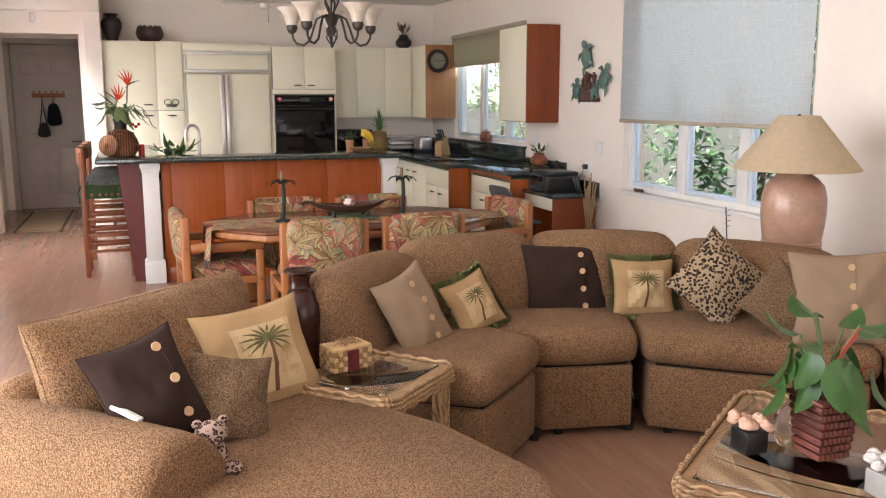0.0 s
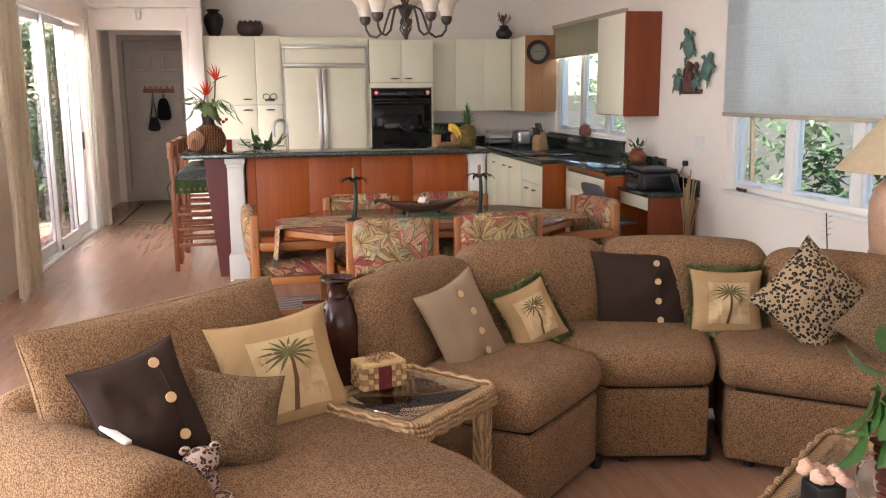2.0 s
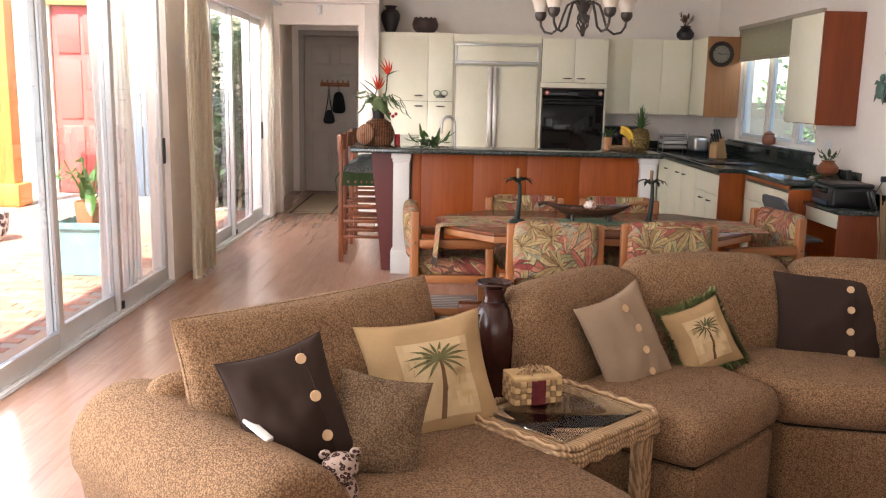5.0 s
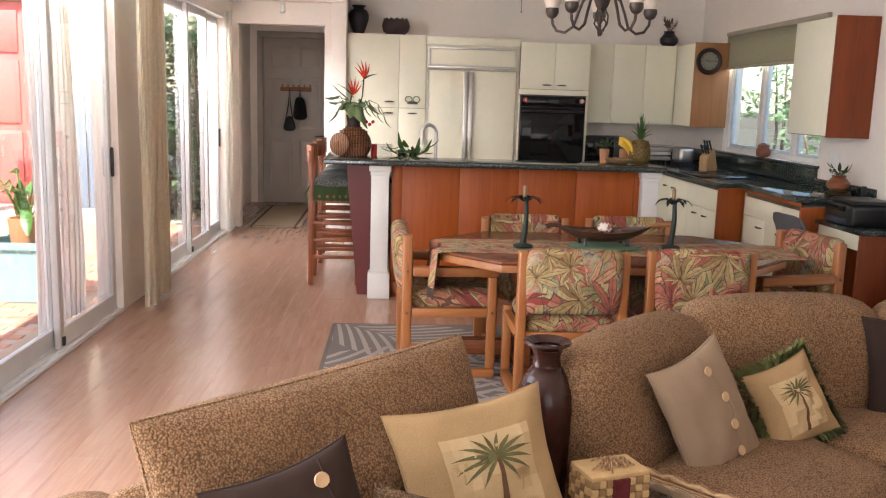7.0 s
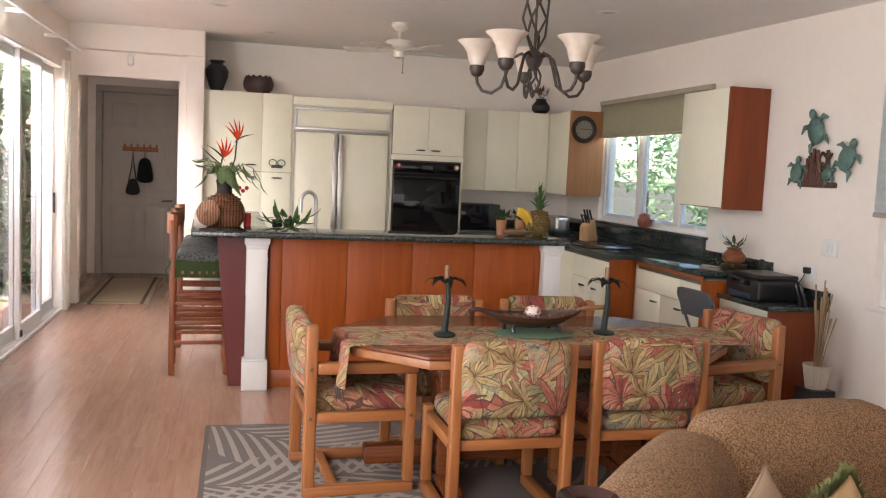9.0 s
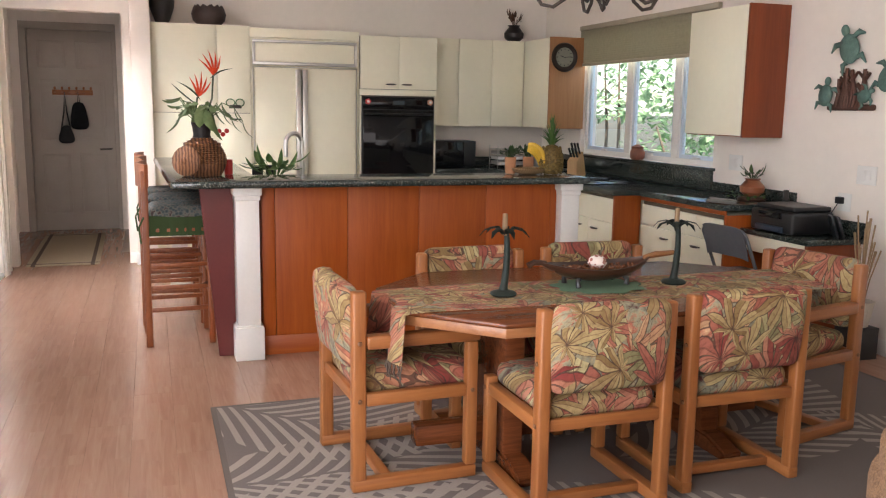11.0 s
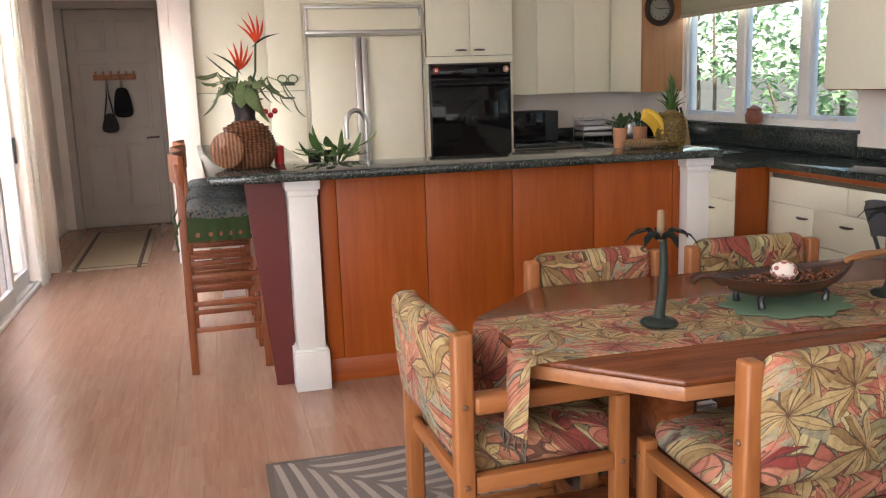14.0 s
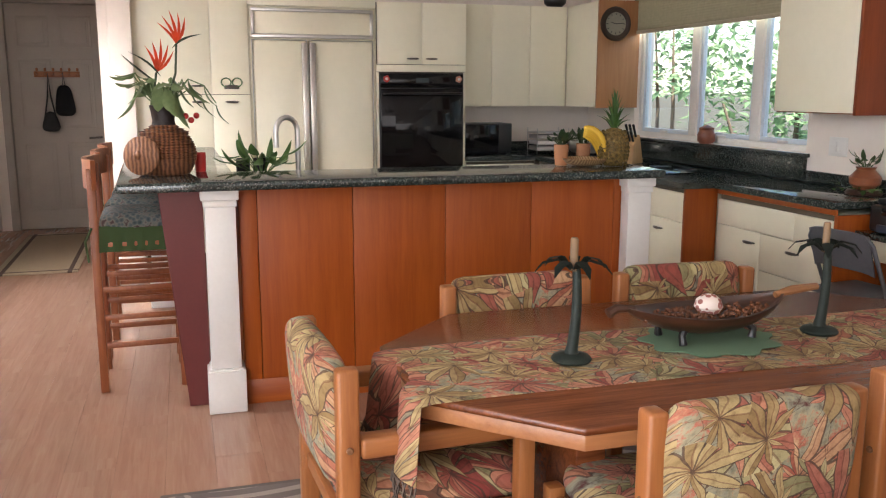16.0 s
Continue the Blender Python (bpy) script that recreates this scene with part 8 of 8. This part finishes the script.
turtle(6.86, 1.925, -22, 0.95)
turtle(6.52, 1.73, 28, 0.85)
turtle(7.04, 1.63, 8, 0.7)
turtle(6.70, 1.62, 60, 0.5)
rnd = random.Random(17)
for i in range(9):
    y0, bx = 6.72 + 0.025 * i, rnd.uniform(-0.05, 0.05)
    top = 1.66 + rnd.uniform(0.02, 0.16)
    bm = tube(bmesh.new(), [(XR - 0.02, y0 + 0.03, 1.55), (XR - 0.022, y0 + bx * 0.5, 1.55 + (top - 1.55) * 0.5), (XR - 0.024, y0 + bx, top)], [0.02, 0.017, 0.012], 7)
    for q in (0.45, 0.75):
        tube(bm, [(XR - 0.022, y0 + bx * q, 1.55 + (top - 1.55) * q), (XR - 0.03, y0 + bx * q + rnd.choice((-0.05, 0.05)), 1.55 + (top - 1.55) * q + 0.045)], [0.013, 0.008], 6)
    part("coral_branch", bm, COPPER, t, "brown copper coral branch", smooth=80)
part("rock", boxbm(XR - 0.03, 6.62, 1.53, XR - 0.003, 7.03, 1.57, 0.012), COPPER, t, "brown copper base")



# ---------------------------------------------------------------- outside
k = Nodes("garden_soil")
k.set(Base_Color=k.ramp(k.noise(k.place(), 3, 5), (0.3, (0.028, 0.024, 0.016)), (0.7, (0.06, 0.058, 0.032))), Roughness=0.95)
bm = bmesh.new()
fs = [(-400, -400, XL - 0.2, 400), (XR + 0.2, -400, 400, 400), (XL - 0.2, -400, XR + 0.2, YN - 0.25), (XL - 0.2, 13.65, XR + 0.2, 400)]
for x0, y0, x1, y1 in fs:
    bm.faces.new([bm.verts.new(p) for p in ((x0, y0, -0.14), (x1, y0, -0.14), (x1, y1, -0.14), (x0, y1, -0.14))])
bmesh.ops.remove_doubles(bm, verts=bm.verts[:], dist=1e-4)
setting("ground", bm, k.mat, "planted garden ground round the house", "ground")
STUCCO = wall_paint("sunlit_stucco", (0.72, 0.62, 0.48))
patio = setting("patio", boxbm(-7.6, -1.0, -0.138, XL - 0.21, 13.0, -0.062), plain("mortar_bed", (0.35, 0.30, 0.26), 0.9), "red brick paved patio", "pavement")
facade = thing("patio_wall", (-6.0, 13.1, -0.14), "cream stucco garden wall round a red gate", "garden wall", "", "structure")
bm = bmesh.new()
box(bm, -12, 13.0, -0.14, -5.72, 13.2, 3.2)
box(bm, -4.82, 13.0, -0.14, -2.45, 13.2, 3.2)
box(bm, -5.72, 13.0, 2.68, -4.82, 13.2, 3.2)
part("wall", bm, STUCCO, facade)
part("lintel", boxbm(-5.85, 12.96, 2.68, -4.7, 12.998, 2.86, 0.01), plain("ochre_timber", (0.55, 0.33, 0.12), 0.7), facade, "ochre timber lintel")
# gate red is lightened to carry the glare and haze of the glass
REDP = plain("red_gate_paint_glare", (0.62, 0.14, 0.12), 0.5, vary=0.1)
gate = thing("garden_gate", (-5.27, 13.1, -0.1), "bright red panelled garden gate, closed", "gate")
for x0, x1 in ((-5.71, -4.83),):
    lf = part("leaf", boxbm(x0, 13.05, -0.06, x1, 13.1, 2.67, 0.005), REDP, gate)
    for a, b in ((x0 + 0.09, (x0 + x1) / 2 - 0.03), ((x0 + x1) / 2 + 0.03, x1 - 0.09)):
        for z0, z1 in ((0.1, 0.95), (1.05, 1.9), (2.0, 2.56)):
            part("panel", boxbm(a, 13.03, z0, b, 13.051, z1, 0.012), REDP, lf)
# far garden wall and a grey-blue screen seen through the far doors
setting("garden_wall", boxbm(-12.0, -4.0, -0.14, -11.8, 13.0, 2.6), STUCCO, "sunlit cream garden wall", "garden wall")
t = thing("screen_fence", (-4.3, 12.7, -0.1), "blue-grey slatted timber screen by the garden wall", "fence")
BLUEG = plain("blue_grey_timber", (0.18, 0.22, 0.28), 0.7, vary=0.2)
for i in range(8):
    part("slat", boxbm(-4.5 + 0.2 * i, 12.7, -0.06, -4.32 + 0.2 * i, 12.73, 1.45, 0.006), BLUEG, t)
# roof overhang on posts beyond the glass doors
t = thing("patio_roof", (-3.2, 6.0, 2.5), "white timber patio eave over the glass doors", "roof", "", "structure")
part("soffit", boxbm(-3.0, -1.0, 2.62, XL - 0.185, 11.4, 2.72), TRIM, t)
part("fascia", boxbm(-3.04, -1.0, 2.56, -3.001, 11.4, 2.74, 0.006), TRIM, t)
t = thing("patio_post", (-5.0, 10.0, -0.06), "orange-stained timber patio post with a flared foot", "post")
part("shaft", prism(bmesh.new(), [(-5.16, 9.84), (-4.92, 9.84), (-4.92, 10.08), (-5.16, 10.08)], -0.058, 3.2, 0.02), wood("orange_stain", (0.45, 0.18, 0.04), (0.62, 0.30, 0.08), "z"), t)
part("foot", prism(bmesh.new(), [(-5.24, 9.76), (-4.84, 9.76), (-4.84, 10.16), (-5.24, 10.16)], -0.059, 0.25, 0.03), wood("orange_stain_foot", (0.45, 0.18, 0.04), (0.62, 0.30, 0.08), "z"), t)
t.matrix_basis = Matrix.Translation((-0.62, 1.5, 0.0)) @ t.matrix_basis
# teal planter with a broad-leaved plant
# teal paled in its colour for the haze on the door glass
TEAL = plain("teal_glaze_hazed", (0.20, 0.36, 0.35), 0.4, vary=0.15)
t = thing("patio_planter", (-2.92, 7.42, -0.058), "square teal planter with a long-leaved green plant on the patio", "planter")
bm = bmesh.new()
lo = [(-0.2, -0.2), (0.2, -0.2), (0.2, 0.2), (-0.2, 0.2)]
vs = [bm.verts.new((x * k_, y * k_, z)) for k_, z in ((1, 0), (1.12, 0.40), (1.2, 0.40), (1.2, 0.46), (1.05, 0.46), (1.0, 0.3)) for x, y in lo]
for r in range(5):
    for j in range(4):
        bm.faces.new((vs[r * 4 + j], vs[r * 4 + (j + 1) % 4], vs[r * 4 + 4 + (j + 1) % 4], vs[r * 4 + 4 + j]))
bm.faces.new(vs[3::-1]), bm.faces.new(vs[20:24])
bmesh.ops.recalc_face_normals(bm, faces=bm.faces[:])
bmesh.ops.bevel(bm, geom=bm.edges[:], offset=0.008, segments=2, affect="EDGES")
part("pot", bm, TEAL, t, local=True)
part("inner_pot", lathe(bmesh.new(), [(0.1, 0.3), (0.13, 0.62), (0.115, 0.62), (0.1, 0.55)], 20), TERRAPOT, t, "terracotta inner pot", local=True)
rnd = random.Random(40)
for i in range(15):
    a, r = i * 2.399, rnd.uniform(0.2, 0.42)
    mid = (0.45 * r * math.cos(a), 0.45 * r * math.sin(a), 0.75 + rnd.uniform(0.0, 0.25))
    bm = tube(bmesh.new(), [(0, 0, 0.55), mid], 0.006, 5)
    broad_leaf(bm, mid, (r * math.cos(a), r * math.sin(a), mid[2] + rnd.uniform(-0.35, 0.1)), 0.085, (-math.sin(a), math.cos(a), 0), 0.3)
    part("leaf", bm, PLANT, t, local=True, smooth=80)
t = thing("patterned_pot", (-4.6, 8.8, -0.058), "black and white patterned round pot on the patio", "planter")
part("pot", lathe(bmesh.new(), [(0.15, 0), (0.22, 0.1), (0.24, 0.3), (0.2, 0.32), (0.18, 0.2)], 28), spotted("black_white_glaze", (0.6, 0.6, 0.58), (0.03, 0.03, 0.035), 18), t, local=True)


def shrub(name, boxes, n, size, mats, label, seed):
    """A leafy mass: many small leaf blades on twigs, spread through blocks of space."""
    rnd = random.Random(seed)
    t = thing(name, (boxes[0][0], boxes[0][1], -0.14), label, "shrub")
    for gi, mat in enumerate(mats):
        verts, faces = [], []
        for i in range(n // len(mats)):
            b = rnd.choice(boxes)
            c = Vector((rnd.uniform(b[0], b[3]), rnd.uniform(b[1], b[4]), rnd.uniform(b[2], b[5])))
            if noise.noise(c * 1.6) < -0.12:
                continue
            a, e, s = rnd.uniform(0, 6.283), rnd.uniform(-0.9, 0.5), size * rnd.uniform(0.6, 1.3)
            d = Vector((math.cos(a) * math.cos(e), math.sin(a) * math.cos(e), math.sin(e)))
            sd = d.cross(Vector((rnd.uniform(-0.4, 0.4), rnd.uniform(-0.4, 0.4), 1))).normalized()
            up = sd.cross(d)
            k0 = len(verts)
            for q in (c, c + d * s * 0.4 + sd * s * 0.26 + up * s * 0.06, c + d * s + up * s * -0.08, c + d * s * 0.4 - sd * s * 0.26 + up * s * 0.06):
                verts.append(q)
            faces += [(k0, k0 + 1, k0 + 2), (k0, k0 + 2, k0 + 3)]
        me = bpy.data.meshes.new("leaves")
        me.from_pydata(verts, [], faces)
        me.materials.append(mat)
        me.transform(world_of(t).inverted())
        ob = new("leaves", me)
        ob.parent = t
        tagged(ob, "", "", "", "stuff")
    for i in range(7):
        b = rnd.choice(boxes)
        x, y = rnd.uniform(b[0], b[3]), rnd.uniform(b[1], b[4])
        part("stem", tube(bmesh.new(), [(x, y, -0.14), (x + rnd.uniform(-0.1, 0.1), y + rnd.uniform(-0.15, 0.15), (b[5]) * 0.5), (x + rnd.uniform(-0.2, 0.2), y + rnd.uniform(-0.3, 0.3), b[5] * 0.9)], [0.03, 0.022, 0.01], 6), BARK, t)
    return t


BARK = plain("grey_bark", (0.14, 0.105, 0.075), 0.9, vary=0.3, bump=0.5)
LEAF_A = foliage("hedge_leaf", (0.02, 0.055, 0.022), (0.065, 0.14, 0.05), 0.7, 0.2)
# lit copy of the hedge leaf: strong sunlight is put into its pale greens
LEAF_PALED = foliage("hedge_leaf_sun_paled", (0.16, 0.28, 0.14), (0.36, 0.50, 0.28), 0.6, 0.5)
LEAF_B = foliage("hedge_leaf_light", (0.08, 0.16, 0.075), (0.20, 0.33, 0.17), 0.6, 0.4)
shrub("hedge", [(4.5, 7.6, -0.1, 5.2, 11.6, 1.5), (4.7, 7.8, 1.4, 5.6, 13.4, 2.5)], 6000, 0.13, (LEAF_PALED, LEAF_B, LEAF_PALED), "leafy green shrubs outside the kitchen window, leaves paled for sunlight", 51)
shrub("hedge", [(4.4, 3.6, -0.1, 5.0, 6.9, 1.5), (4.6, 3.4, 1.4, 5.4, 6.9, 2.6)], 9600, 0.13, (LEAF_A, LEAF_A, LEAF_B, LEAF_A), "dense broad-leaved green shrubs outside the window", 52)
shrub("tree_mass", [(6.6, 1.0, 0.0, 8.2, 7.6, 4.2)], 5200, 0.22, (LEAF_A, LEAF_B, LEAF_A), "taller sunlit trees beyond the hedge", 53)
shrub("garden_shrub", [(-9.5, 9.0, 0.0, -8.2, 12.6, 2.4)], 2600, 0.16, (LEAF_A, LEAF_B), "green shrubs along the garden wall", 54)
shrub("patio_shrub", [(-3.3, 11.4, -0.1, -2.5, 12.6, 1.2), (-3.25, 11.5, 1.2, -2.55, 12.6, 2.5)], 2600, 0.15, (LEAF_A, LEAF_A, LEAF_B), "shaded leafy shrubs by the garden wall", 56)
shrub("garden_tree", [(-5.2, 13.6, 2.2, -3.0, 15.2, 4.6)], 2400, 0.2, (LEAF_A, LEAF_B), "leafy tree crown behind the garden wall", 55)
BAMB = plain("pale_bamboo", (0.42, 0.36, 0.22), 0.5, vary=0.2)
for y, x in ((4.55, 4.25), (4.75, 4.3), (4.62, 4.34)):
    bm = bmesh.new()
    for i in range(11):
        z = -0.14 + 0.28 * i
        lathe(bm, [(0.03, 0.0), (0.028, 0.02), (0.028, 0.25), (0.033, 0.27), (0.03, 0.28)], 12, (x, y, z), close=False)
    solid("bamboo_pole", bm, BAMB, "pale bamboo pole standing outside the window", "bamboo", "bamboo poles", at=(x, y, -0.14))

# ---------------------------------------------------------------- pieces: floor boards and patio bricks
me = mesh_from(boxbm(-0.0948, -0.6448, -0.0115, 0.0948, 0.6448, 0.0, 0.0005, 1), "plank", FLOOR)
rest = []
count = 0
nx = int((XR - XL + 0.4) / 0.19) + 1
for i in range(nx):
    x = XL - 0.1 + 0.19 * i
    y = YN - 0.3 + (i * 0.43) % 1.29
    while y < 13.3:
        y1 = y + 0.645
        inside = XL - 0.02 < x < XR
        if inside and not (y1 > 11.7 and x > -1.1):
            if count < 300 and 0.8 < y1 < 12.9:
                ob = new("plank", me)
                ob.matrix_basis = Matrix.Translation((x, y1, 0))
                ob.parent = floor
                count += 1
            else:
                rest.append((x, y1))
        y += 1.29
if rest:
    bm = bmesh.new()
    for x, y in rest:
        box(bm, x - 0.0948, y - 0.6448, -0.0115, x + 0.0948, y + 0.6448, -0.0002)
    box(bm, -2.30, 11.0, -0.0115, XL - 0.006, 13.45, -0.0003)
    part("planks", bm, FLOOR, floor, "", kind="stuff")
BRICK = Nodes("red_paver")
BRICK.set(Base_Color=BRICK.mix(BRICK.random(), (0.33, 0.13, 0.085), (0.48, 0.24, 0.17)), Roughness=0.85)
me = mesh_from(boxbm(-0.098, -0.048, -0.06, 0.098, 0.048, 0.0, 0.004, 1), "brick", BRICK.mat)
me2 = bmesh.new()
near = 0
for i in range(24):
    for j in range(66):
        x, y = -2.6 - 0.2 * i - (0.1 if j % 2 else 0), 4.9 + 0.1 * j
        if x < -3.9 or y > 11.4:
            if x > -7.5 and y < 12.9:
                box(me2, x - 0.098, y - 0.048, -0.06, x + 0.098, y + 0.048, -0.056)
            continue
        if near < 290 and y < 9.3 and x > -3.9:
            ob = new("brick", me)
            ob.matrix_basis = Matrix.Translation((x, y, -0.056 + 0.002 * math.sin(i * 3 + j * 5)))
            ob.parent = patio
            near += 1
        else:
            box(me2, x - 0.098, y - 0.048, -0.06, x + 0.098, y + 0.048, -0.056)
part("bricks", me2, BRICK.mat, patio, "", kind="stuff")
